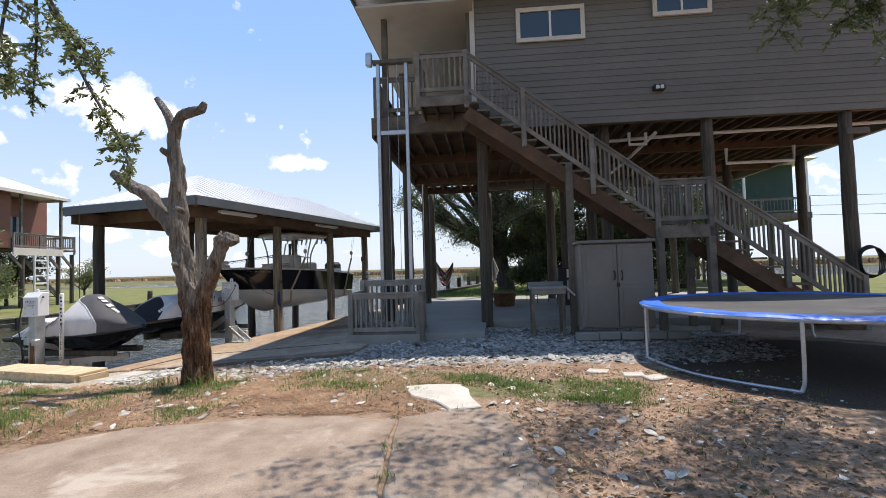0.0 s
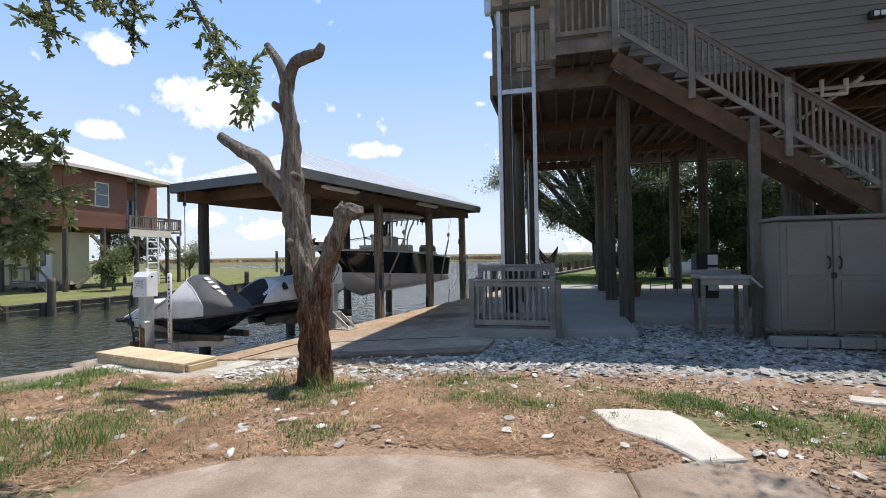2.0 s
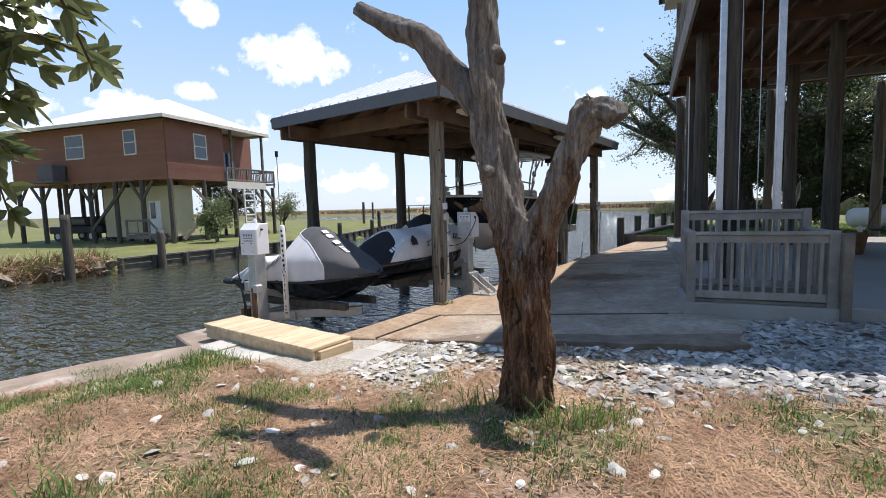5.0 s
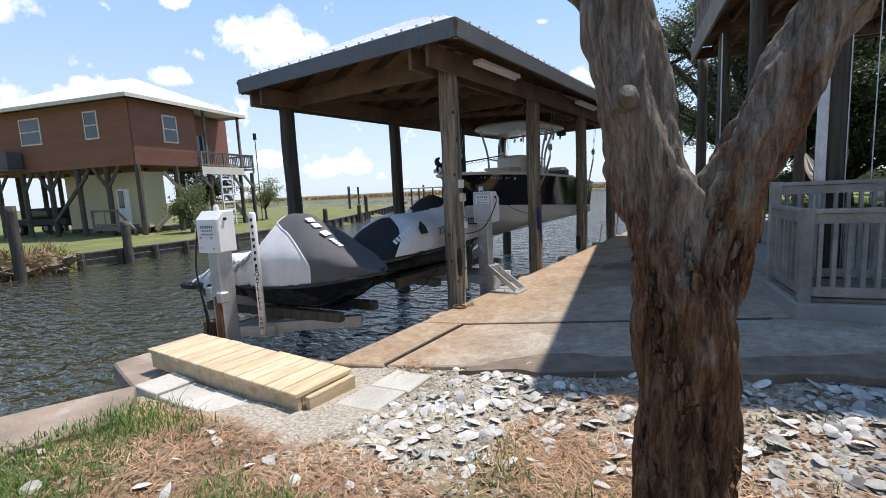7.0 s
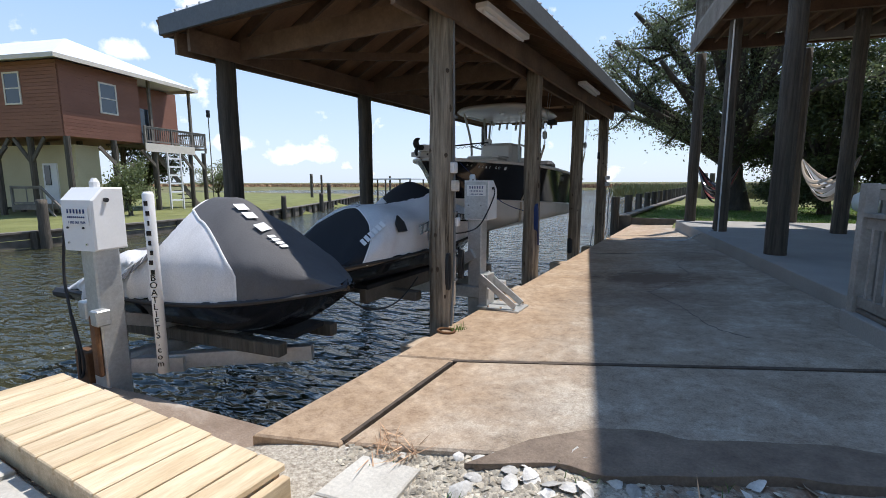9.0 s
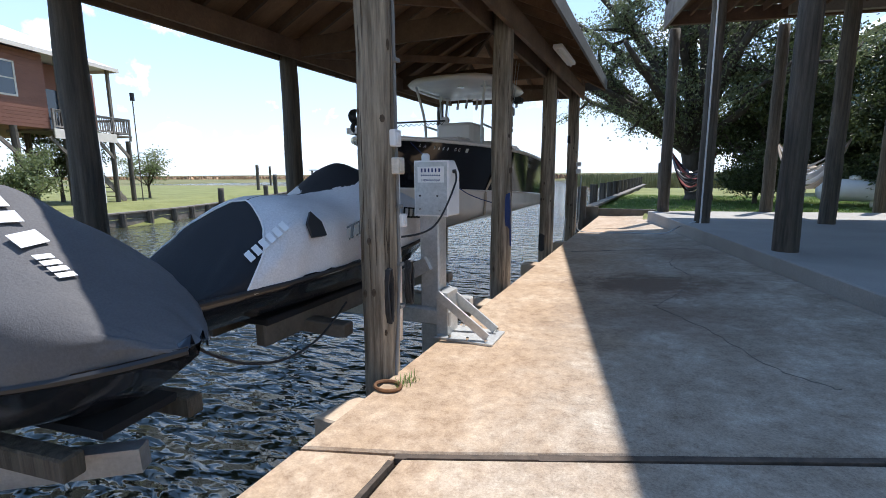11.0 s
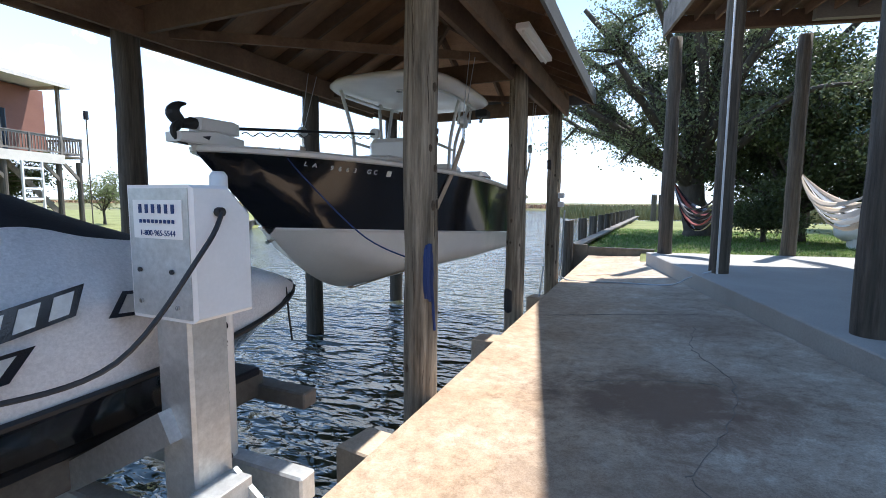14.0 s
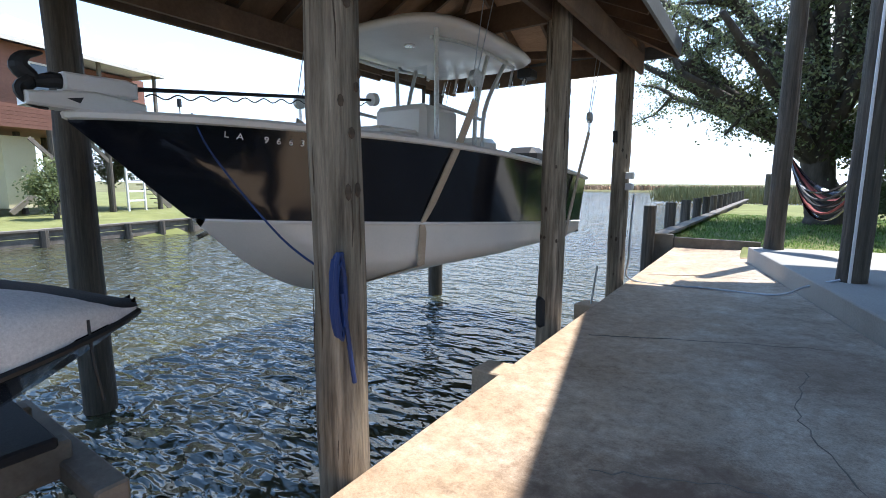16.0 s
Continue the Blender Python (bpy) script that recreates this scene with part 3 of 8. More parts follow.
def cover(x, y):
    """straw, grass, shell, dark_disc, lawn, marsh: how much of each covers the soil, 0 to 1."""
    straw = grass = shell = dark_disc = lawn = marsh = 0.0
    n = noise.noise((x * 0.9, y * 0.9, 7)) * 0.25
    if math.hypot(x, y) > 100 or y > 50:
        marsh = 1.0
    elif x < -18 or y > 20.2:
        lawn = 0.85
    else:
        straw = 0.60 * smooth(-1.0, -2.6, x) * smooth(2.2, 3.2, y + 0.5 * max(0, -x - 5)) * (1 - smooth(5.6, 6.3, y)) + n * 1.3
        band = smooth(4.9, 5.5, y) * (1 - smooth(6.1, 6.6, y)) * smooth(-5.0, -3.4, x) * (1 - smooth(0.2, 1.2, x))
        ring = (1 - smooth(0.5, 1.7, math.hypot(x + 5.6, y - 5.0))) * 0.8
        left = (1 - smooth(0.4, 1.0, abs(x + 8.9))) * (1 - smooth(4.4, 5.0, y))
        grass = max(band * 0.62, ring * 0.7, left * 0.75, 0.42 * smooth(-3.0, -5.0, x) * (1 - smooth(4.2, 5.4, y))) + n
        hv = -0.2147 * (x + 4.59) + 0.9767 * (y - 10.31)
        shell = max(smooth(4.75, 5.5, y - 0.06 * (x + 7)) * smooth(-6.2, -6.7, x), 0.62 * smooth(5.3, 6.1, y + 0.10 * (x + 5)) * smooth(-4.2, -4.9, x), smooth(-4.1, -3.4, hv + n * 0.6) * smooth(-5.0, -4.4, x) * (1 - smooth(2.2, 3.2, x))) * 0.75
        # darker disc of ground about as wide as the trampoline
        dark_disc = (1 - smooth(1.9, 2.6, math.hypot(x - 3.2, y - 7.7))) * 0.85
    return straw, grass, shell, dark_disc, lawn, marsh


def build_ground():
    xs, ys = spread(-10.6, 4.0, 0.13, 1800), spread(-1.0, 10.4, 0.13, 1800)
    verts = [(x, y, height(x, y)) for y in ys for x in xs]
    nx = len(xs)
    faces = [(j * nx + i, j * nx + i + 1, (j + 1) * nx + i + 1, (j + 1) * nx + i) for j in range(len(ys) - 1) for i in range(nx - 1)]
    me = bpy.data.meshes.new("ground")
    me.from_pydata(verts, [], faces)
    me.materials.append(GROUND)
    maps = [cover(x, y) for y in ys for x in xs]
    for k, key in enumerate(("straw", "grass", "shell", "dark_disc", "lawn", "marsh")):
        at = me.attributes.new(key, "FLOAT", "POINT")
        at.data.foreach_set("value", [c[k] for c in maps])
    me.shade_smooth()
    tagged(new("ground", me), "sandy yard with straw, thin grass and shell, running out to flat marsh", "ground", kind="structure")


build_ground()
tagged(part("water", box((-700, -700, -1.6), (700, 900, WATER_Z)), WATER), "rippled blue-brown canal water", "water", kind="structure")


# ---- concrete: dock, house slab, driveway, patch ----
def on_house(u, v, z=0.0):
    return HOUSE @ Vector((u, v, z))


def dock_z(x, fall=0.056):
    """The dock's top, level along the water and rising gently towards the house."""
    return DOCK_Z + fall * max(0.0, x + 8.0)


def tilt_top(bm, z1, fall):
    """Raise a slab's top towards the house."""
    bmesh.ops.bisect_plane(bm, geom=bm.verts[:] + bm.edges[:] + bm.faces[:], plane_co=(-8.0, 0, 0), plane_no=(1, 0, 0))
    for v in bm.verts:
        if v.co.z > z1 - 0.05:
            v.co.z += dock_z(v.co.x, fall) - DOCK_Z
    return bm


def slab(name, poly, z0, z1, mat, label, cat="pavement", bev=0.012, fall=0.0):
    bm = prism(poly, z0, z1, bev=bev)
    return tagged(part(name, tilt_top(bm, z1, fall) if fall else bm, mat), label, cat, kind="structure")



c0, c1 = on_house(-0.36, -1.25), on_house(-0.36, 9.9)
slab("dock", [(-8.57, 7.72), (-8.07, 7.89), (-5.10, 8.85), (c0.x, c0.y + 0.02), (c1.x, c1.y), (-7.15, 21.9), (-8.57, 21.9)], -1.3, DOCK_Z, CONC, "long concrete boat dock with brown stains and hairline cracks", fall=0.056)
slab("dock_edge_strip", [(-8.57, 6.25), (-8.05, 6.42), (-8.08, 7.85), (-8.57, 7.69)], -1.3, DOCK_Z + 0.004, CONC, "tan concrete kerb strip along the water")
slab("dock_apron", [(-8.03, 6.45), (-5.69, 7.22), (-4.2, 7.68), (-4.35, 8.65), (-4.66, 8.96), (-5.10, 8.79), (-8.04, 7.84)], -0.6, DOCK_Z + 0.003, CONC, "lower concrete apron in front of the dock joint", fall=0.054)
slab("house_slab", [on_house(u, v)[:2] for u, v in ((-0.35, -1.3), (2.25, -1.3), (2.3, 0.62), (12.6, 0.62), (12.6, 10.1), (-0.35, 10.1))], -0.4, SLAB_Z, CONC_SLAB, "raised concrete slab under the stilted house")
rnd = random.Random(4)


def wander(pts, amount, step=0.12):
    """A ragged outline through pts."""
    out = []
    for (x0, y0), (x1, y1) in zip(pts, pts[1:] + pts[:1]):
        n = max(int(math.hypot(x1 - x0, y1 - y0) / step), 1)
        for k in range(n):
            t = k / n
            x, y = x0 + (x1 - x0) * t, y0 + (y1 - y0) * t
            d = noise.noise((x * 2.2, y * 2.2, 5)) * amount
            out.append((x + d * 0.6, y + d))
    return out


slab("driveway", wander([(-1.39, 2.92), (-1.88, 4.28), (-2.5, 4.22), (-3.2, 4.0), (-3.75, 3.72), (-4.3, 3.5), (-4.72, 2.9), (-5.05, 2.1), (-5.3, 0), (-5.4, -6), (-0.9, -6), (-0.9, 1.5)], 0.09), -0.3, 0.025, CONC_OLD, "worn tan concrete driveway slab with a broken edge", "driveway")
slab("driveway_strip", wander([(-1.86, 4.30), (-1.37, 2.93), (-0.88, 1.5), (-0.88, -6), (0.5, -6), (0.2, 1.8), (-0.22, 3.1), (-0.8, 4.66), (-1.4, 4.72)], 0.05), -0.3, 0.022, CONC_OLD, "brown concrete strip beside the driveway joint", "driveway")
slab("concrete_patch", wander([(-2.25, 5.46), (-2.0, 5.58), (-1.62, 5.68), (-1.44, 5.48), (-1.14, 4.82), (-1.42, 4.64), (-1.68, 4.92), (-2.0, 5.08)], 0.06), -0.3, 0.03, WHITECONC, "pale broken slab of concrete lying in the dirt", "concrete slab")

DIRT = material("packed_soil", (0.14, 0.10, 0.07), (0.27, 0.205, 0.15), 5.0, 60.0, rough=0.95, bump=0.6, vary=0, speck=0.8)
tagged(part("soil_patch", tilt_top(prism(wander([(-7.3, 6.58), (-5.69, 7.10), (-4.2, 7.56), (-4.28, 7.98), (-5.0, 7.70), (-5.7, 7.50), (-6.3, 7.28), (-6.8, 7.16), (-7.1, 6.9)], 0.15, 0.05), -0.3, DOCK_Z + 0.006, bev=0.001), DOCK_Z + 0.006, 0.054), DIRT), "dark soil washed over the edge of the apron", "soil", kind="structure")

joint = bmesh.new()
for pts, w in ((((-8.06, 6.46), (-8.07, 7.1), (-8.075, 7.80)), 0.03), (((-8.075, 7.84), (-7.3, 8.10), (-6.4, 8.40), (-5.12, 8.82)), 0.045)):
    line = curve_points([(x, y, dock_z(x, 0.054) - 0.012) for x, y in pts], 8)
    for a, b in zip(line, line[1:]):
        beam(a, b, w * (0.75 + 0.5 * abs(noise.noise((a.x * 6, a.y * 6, 1)))), 0.036, joint)
tagged(part("dock_joint", joint, material("joint_dirt", (0.05, 0.037, 0.027), (0.13, 0.095, 0.068), 12.0, 60.0, rough=0.95, bump=0.4)), "dark dirt-filled joint between the dock and its apron", "joint", kind="structure")

# the quay's concrete face and the timber-capped seawalls
tagged(part("seawall_cap", prism(wander([(-9.43, 4.98), (-8.88, 4.66), (-9.04, 4.05), (-9.27, 3.2), (-9.3, 1.0), (-9.2, -14), (-9.75, -14), (-9.85, 1.0), (-9.90, 3.3), (-9.8, 4.06)], 0.05), -1.4, -0.10, bev=0.02), CONC_OLD), "old concrete seawall cap along the canal", "seawall", kind="structure")
tagged(part("quay_corner", prism([(-10.9, 5.35), (-9.7, 5.1), (-8.5, 5.6), (-8.5, 6.5), (-9.9, 6.35), (-10.95, 6.2)], -1.5, -0.3, bev=0.02), CONC_OLD), "concrete corner block under the wooden ramp", "quay", kind="structure")
for i, y in enumerate((8.05, 10.66, 13.1, 15.6)):
    tagged(part("quay_block", prism(wander([(-8.84 if i else -8.74, y), (-8.5, y), (-8.5, y + 0.30), (-8.80 if i else -8.70, y + 0.28)], 0.05, 0.08), -1.2, DOCK_Z - 0.03, bev=0.012), EDGE), "rust-stained concrete stub standing out of the quay edge", "concrete block", "quay blocks")


# ---- the stilted house ----
house = thing("stilt_house", "raised house with grey lap siding, porch and wooden stairs", "house", HOUSE)
FLOOR, EAVE = 5.27, 8.1
part("floor_deck", box((-0.25, 0.06, 5.13), (13, 9.6, 5.25)), JOIST, house)
part("front_wall", box((2.18, 0.05, 4.80), (13, 0.2, 8.05)), SIDING, house)
part("porch_wall", box((2.16, 0.2, 5.25), (2.3, 9.4, 8.0)), SIDING, house)
part("back_wall", box((2.3, 9.25, 4.8), (13, 9.4, 8.0)), SIDING, house)
part("end_wall", box((12.85, 0.2, 4.8), (13, 9.25, 8.0)), SIDING, house)
z, k = 4.77, 0
while z < 8.0:
    bm = beam((2.25, 0.03, z + 0.085), (13, 0.03, z + 0.085), 0.03, 0.168, up=(0, 0.10, 1))
    part("siding_board", bm, SIDING, house)
    z += 0.158
part("corner_board", box((2.12, -0.01, 4.78), (2.24, 0.2, 8.05), 0.004), TRIM, house)
part("porch_ceiling", box((-0.55, -0.5, 7.68), (2.2, 9.9, 7.74)), CEILW, house)
part("soffit", box((2.2, -0.6, 8.02), (13.5, 0.05, 8.06)), CEILW, house)
rf = [(-0.7, -0.68), (13.6, -0.68), (13.6, 10.1), (-0.7, 10.1)]
bm = bmesh.new()
lo = [bm.verts.new((x, y, 8.12)) for x, y in rf]
r1, r2 = bm.verts.new((4.6, 4.7, 10.0)), bm.verts.new((8.3, 4.7, 10.0))
for f in ((lo[0], lo[1], r2, r1), (lo[1], lo[2], r2), (lo[2], lo[3], r1, r2), (lo[3], lo[0], r1), tuple(lo[::-1])):
    bm.faces.new(f)
part("roof", bm, METALROOF, house)
for a, b in zip(rf, rf[1:] + rf[:1]):
    part("eave_fascia", beam((*a, 8.06), (*b, 8.06), 0.03, 0.16), FASCIA, house, "grey fascia board")
for x in (0.0, 2.1):
    part("porch_post", box((x - 0.07, 0.06, 5.2), (x + 0.07, 0.2, 7.7), 0.006), DECKWOOD, house)
for y in (3.3, 6.6, 9.4):
    part("porch_post", box((-0.2, y, 5.2), (-0.06, y + 0.14, 7.7), 0.006), DECKWOOD, house)
# floor frame seen from below
for v in (0.12, 3.4, 6.9, 9.5):
    part("girder", beam((-0.28, v, 4.92), (13, v, 4.92), 0.12, 0.30), JOIST, house)
for i in range(33):
    u = -0.2 + i * 0.4
    part("floor_joist", beam((u, 0.2, 5.05), (u, 9.5, 5.05), 0.045, 0.2), JOIST, house)
part("west_fascia", box((-0.36, 0.05, 4.72), (-0.30, 9.62, 5.22), 0.004), DECKWOOD, house)
part("porch_front_beam", box((-0.32, 0.0, 4.78), (2.1, 0.06, 5.2), 0.004), DECKWOOD, house)


def window_unit(u0, u1, z0, z1, v, parent):
    w = part("window", box((u0 + 0.1, v - 0.02, z0 + 0.1), (u1 - 0.1, v + 0.01, z1 - 0.1)), GLASS, parent, "sliding window with dark panes")
    for a, b in (((u0, z0), (u1, z0 + 0.1)), ((u0, z1 - 0.1), (u1, z1)), ((u0, z0 + 0.1), (u0 + 0.1, z1 - 0.1)), ((u1 - 0.1, z0 + 0.1), (u1, z1 - 0.1))):
        part("window_trim", box((a[0], v - 0.06, a[1]), (b[0], v, b[1]), 0.004), TRIM, w)
    um = (u0 + u1) / 2
    part("window_frame", box((um - 0.025, v - 0.045, z0 + 0.1), (um + 0.025, v - 0.021, z1 - 0.1)), WHITE, w)


window_unit(3.23, 4.84, 6.80, 7.63, 0.0, house)
window_unit(6.40, 7.72, 7.20, 8.0, 0.0, house)
lamp = part("wall_lamp", box((6.32, -0.12, 5.44), (6.58, 0.0, 5.58), 0.02), BLACK, house, "black twin floodlight box")
part("lamp_lens", box((6.36, -0.14, 5.46), (6.44, -0.119, 5.55), 0.01), WHITE, lamp)
part("lamp_lens", box((6.46, -0.14, 5.46), (6.54, -0.119, 5.55), 0.01), WHITE, lamp)


def piling(name, x, y, z0, z1, r0, r1, mat, label, group, lean=(0, 0)):
    rr = random.Random(int(x * 31 + y * 17))
    bm = bmesh.new()
    n, seg = 14, 20
    pts, rad = [], []
    for i in range(n + 1):
        t = i / n
        pts.append((lean[0] * t + rr.uniform(-1, 1) * 0.006, lean[1] * t + rr.uniform(-1, 1) * 0.006, (z1 - z0) * t))
        rad.append((r0 + (r1 - r0) * t) * (1 + rr.uniform(-1, 1) * 0.025))
    tube(pts, rad, seg, bm)
    for v in bm.verts:
        c = Vector((lean[0], lean[1], 0)) * (v.co.z / max(z1 - z0, 0.1))
        v.co = v.co + (v.co - Vector((c.x, c.y, v.co.z))) * 0.05 * noise.noise((v.co.x * 22, v.co.y * 22 + x * 3, v.co.z * 1.5 + y))
    return tagged(part(name, bm, mat, smooth=True, m=pose(x, y, z0)), label, "piling", group)


def house_pile(u, v, r=0.15, z1=4.8):
    p = on_house(u, v)
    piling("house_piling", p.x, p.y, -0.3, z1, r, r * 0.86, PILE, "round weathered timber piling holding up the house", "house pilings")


for u, v in ((0.0, 0.0), (-0.03, 3.3), (0.07, 7.0), (0.0, 9.95), (2.33, 0.54), (2.38, 3.97), (2.42, 7.1), (2.6, 10.2),
             (5.3, 0.5), (5.36, 2.4), (5.12, 5.32), (5.0, 8.06), (5.5, 10.7), (7.58, 0.2), (7.6, 5.0), (10.6, 0.2), (10.4, 5.0), (10.4, 9.6), (12.7, 0.2), (12.7, 5.0)):
    house_pile(u, v)


# ---- stairs ----
stairs = thing("outdoor_stairs", "grey weathered wooden stairs in two flights with a landing", "stairs", HOUSE)
V0, V1 = -1.02, -0.08


def flight(u0, z0, u1, z1, n):
    """n risers from (u0, z0) down to (u1, z1)."""
    rise, run = (z0 - z1) / n, (u1 - u0) / (n - 1)
    for i in range(1, n):
        u, z = u0 + run * (i - 1), z0 - rise * i
        part("tread", box((u - 0.02, V0 - 0.02, z - 0.04), (u + run + 0.02, V1, z), 0.005), DECKWOOD, stairs)
    for v in (V0 + 0.03, V1 - 0.05):
        part("stringer", beam((u0 - 0.02, v, z0 - 0.40), (u1 + 0.05, v, z1 - 0.20), 0.045, 0.28), JOIST, stairs)
    return rise, run


def rail_run(a, b, posts, parent, h=0.95, gap=0.115, thick=0.035, low=0.14, top_w=0.09, wood=RAILWOOD):
    """A railing between floor points a and b (local), with its posts at fractions."""
    a, b = Vector(a), Vector(b)
    n = max(int((b - a).length / gap), 2)
    part("top_rail", beam(a + Vector((0, 0, h)), b + Vector((0, 0, h)), top_w, 0.04, bev=0.004), wood, parent)
    part("upper_rail", beam(a + Vector((0, 0, h - 0.07)), b + Vector((0, 0, h - 0.07)), 0.04, 0.09), wood, parent)
    part("lower_rail", beam(a + Vector((0, 0, low)), b + Vector((0, 0, low)), 0.04, 0.09), wood, parent)
    for i in range(1, n):
        p = a.lerp(b, i / n)
        part("baluster", box((p.x - thick / 2, p.y - thick / 2, p.z + low), (p.x + thick / 2, p.y + thick / 2, p.z + h - 0.03)), wood, parent)
    for f in posts:
        p = a.lerp(b, f)
        part("newel_post", box((p.x - 0.05, p.y - 0.05, p.z - 0.3), (p.x + 0.05, p.y + 0.05, p.z + h + 0.03), 0.005), wood, parent)


flight(2.02, FLOOR, 5.93, 2.24, 17)
flight(6.99, 2.24, 9.85, 0.06, 12)
rail_run((2.02, V0, FLOOR), (5.93, V0, 2.26), (0, 0.31, 0.67, 1), stairs)
rail_run((6.99, V0, 2.24), (9.88, V0, 0.12), (0, 0.5, 1), stairs)
rail_run((0.95, V0, FLOOR), (2.02, V0, FLOOR), (0,), stairs)
rail_run((0.95, V0, FLOOR), (0.95, 0.0, FLOOR), (1,), stairs)
rail_run((5.93, V0, 2.24), (6.99, V0, 2.24), (), stairs)
rail_run((5.93, V1 + 0.1, 2.24), (6.99, V1 + 0.1, 2.24), (0, 1), stairs)
for i in range(8):
    u = 0.93 + i * 0.137
    part("landing_board", box((u, V0 - 0.04, FLOOR - 0.04), (u + 0.13, 0.05, FLOOR), 0.004), DECKWOOD, stairs)
    u = 5.92 + i * 0.137
    part("landing_board", box((u, V0 - 0.04, 2.20), (u + 0.13, V1 + 0.2, 2.24), 0.004), DECKWOOD, stairs)
part("landing_fascia", box((0.92, V0 - 0.05, 5.03), (2.12, V0 - 0.01, 5.23), 0.004), DECKWOOD, stairs)
part("landing_fascia", box((5.9, V0 - 0.05, 1.97), (7.04, V0 - 0.01, 2.20), 0.004), DECKWOOD, stairs)
for u in (0.98, 1.3, 1.65, 2.0):
    part("landing_joist", box((u, V0, 5.05), (u + 0.04, 0.05, 5.22)), JOIST, stairs)
for u, z1 in ((4.14, 3.62), (5.95, 1.97), (6.97, 1.97)):
    part("support_post", box((u - 0.07, V0 - 0.09, -0.1), (u + 0.07, V0 + 0.05, z1), 0.008), DECKWOOD, stairs)
for u in (5.95, 6.97):
    part("support_post", box((u - 0.07, V1, -0.1), (u + 0.07, V1 + 0.14, 1.97), 0.008), DECKWOOD, stairs)

west_rail = thing("porch_railing", "grey wooden porch railing along the deck edge", "railing", HOUSE)
rail_run((-0.25, 0.1, 5.25), (-0.25, 9.5, 5.25), (0, 0.35, 0.7, 1), west_rail)
rail_run((-0.18, 0.1, 5.25), (0.9, 0.1, 5.25), (), west_rail)


# ---- the cargo lift with its galvanised track ----
lift = thing("cargo_lift", "wooden railed cargo lift platform on a concrete base with steel tracks", "lift", HOUSE)
part("lift_base", box((-0.66, -1.40, -0.3), (0.93, -0.2, 0.115), 0.01), CONC_SLAB, lift)
part("corner_post", box((0.91, -1.44, -0.3), (1.01, -1.34, 0.98), 0.006), DECKWOOD, lift)
part("lift_floor", box((-0.6, -1.32, 0.115), (0.88, -0.25, 0.155), 0.008), DECKWOOD, lift)
rail_run((-0.58, -1.30, 0.08), (0.86, -1.30, 0.08), (0, 1), lift, h=0.90, gap=0.105, wood=LIFTWOOD)
rail_run((-0.58, -1.25, 0.08), (-0.58, -0.3, 0.08), (), lift, h=0.90, gap=0.12, wood=LIFTWOOD)
rail_run((0.86, -1.25, 0.08), (0.86, -0.3, 0.08), (), lift, h=0.90, gap=0.12, wood=LIFTWOOD)
rail_run((-0.58, -0.28, 0.08), (0.86, -0.28, 0.08), (0, 1), lift, h=1.14, gap=0.105, wood=LIFTWOOD)
for u in (-0.13, 0.56):
    part("track", box((u - 0.04, -0.17, 0.1), (u + 0.04, -0.07, 6.5), 0.006), GALV, lift, "galvanised lift track")
part("track_head", box((-0.25, -0.2, 6.45), (0.72, -0.05, 6.55), 0.008), DECKWOOD, lift)
part("track_tie", box((-0.09, -0.16, 4.72), (0.52, -0.1, 4.82), 0.004), GALV, lift)
part("motor_box", box((-0.42, -0.2, 6.42), (-0.27, -0.05, 6.75), 0.02), GALV, lift)
for u in (0.1, 0.33):
    part("hoist_cable", tube([(u, -0.12, 0.1), (u, -0.12, 6.45)], 0.006, 5), GALV, lift)


def crack(pts, seed):
    """A hairline crack with dirt in it."""
    rr = random.Random(seed)
    line = [Vector(p) + Vector((rr.uniform(-1, 1), rr.uniform(-1, 1), 0)) * 0.02 for p in curve_points([(x, y, dock_z(x)) for x, y in pts], 9)]
    bm = bmesh.new()
    for a, b in zip(line, line[1:]):
        beam(a, b, rr.uniform(0.002, 0.007), 0.007, bm)
    tagged(part("dock_crack", bm, GRIME), "dirt-filled crack in the dock's concrete", "crack", kind="structure")


GRIME = material("crack_grime", (0.12, 0.10, 0.08), (0.2, 0.17, 0.14), 8.0, 60.0, rough=0.95, bump=0.2)
for i, pts in enumerate((((-6.9, 11.0), (-6.5, 10.3), (-6.2, 9.6), (-5.9, 9.3)), ((-6.6, 14.2), (-6.7, 13.4), (-6.5, 12.6), (-6.6, 11.8), (-6.9, 11.0)), ((-8.3, 14.4), (-7.4, 14.7), (-6.4, 14.9)), ((-7.6, 12.2), (-7.0, 12.4), (-6.6, 12.4)), ((-8.4, 18.0), (-7.6, 18.3), (-6.9, 18.2)))):
    crack(pts, i)

# ---- the boathouse ----
bh = thing("boathouse_roof", "hipped boathouse roof of white ribbed metal on timber framing", "roof")
RX0, RX1, RY0, RY1, RZ = -12.18, -8.10, 8.03, 17.5, 3.22
rxm = (RX0 + RX1) / 2
slope = (4.18 - RZ) / (rxm - RX0)
bm = bmesh.new()
pk = RZ + slope * (rxm - RX0)
lo = [bm.verts.new(p) for p in ((RX0, RY0, RZ), (RX1, RY0, RZ), (RX1, RY1, RZ), (RX0, RY1, RZ))]
ra, rb = bm.verts.new((rxm, RY0 + (rxm - RX0), pk)), bm.verts.new((rxm, RY1 - (rxm - RX0), pk))
for f in ((lo[0], lo[1], ra), (lo[1], lo[2], rb, ra), (lo[2], lo[3], rb), (lo[3], lo[0], ra, rb)):
    bm.faces.new(f)
ex = bmesh.ops.extrude_face_region(bm, geom=bm.faces[:])
bmesh.ops.translate(bm, verts=[v for v in ex["geom"] if isinstance(v, bmesh.types.BMVert)], vec=(0, 0, 0.025))
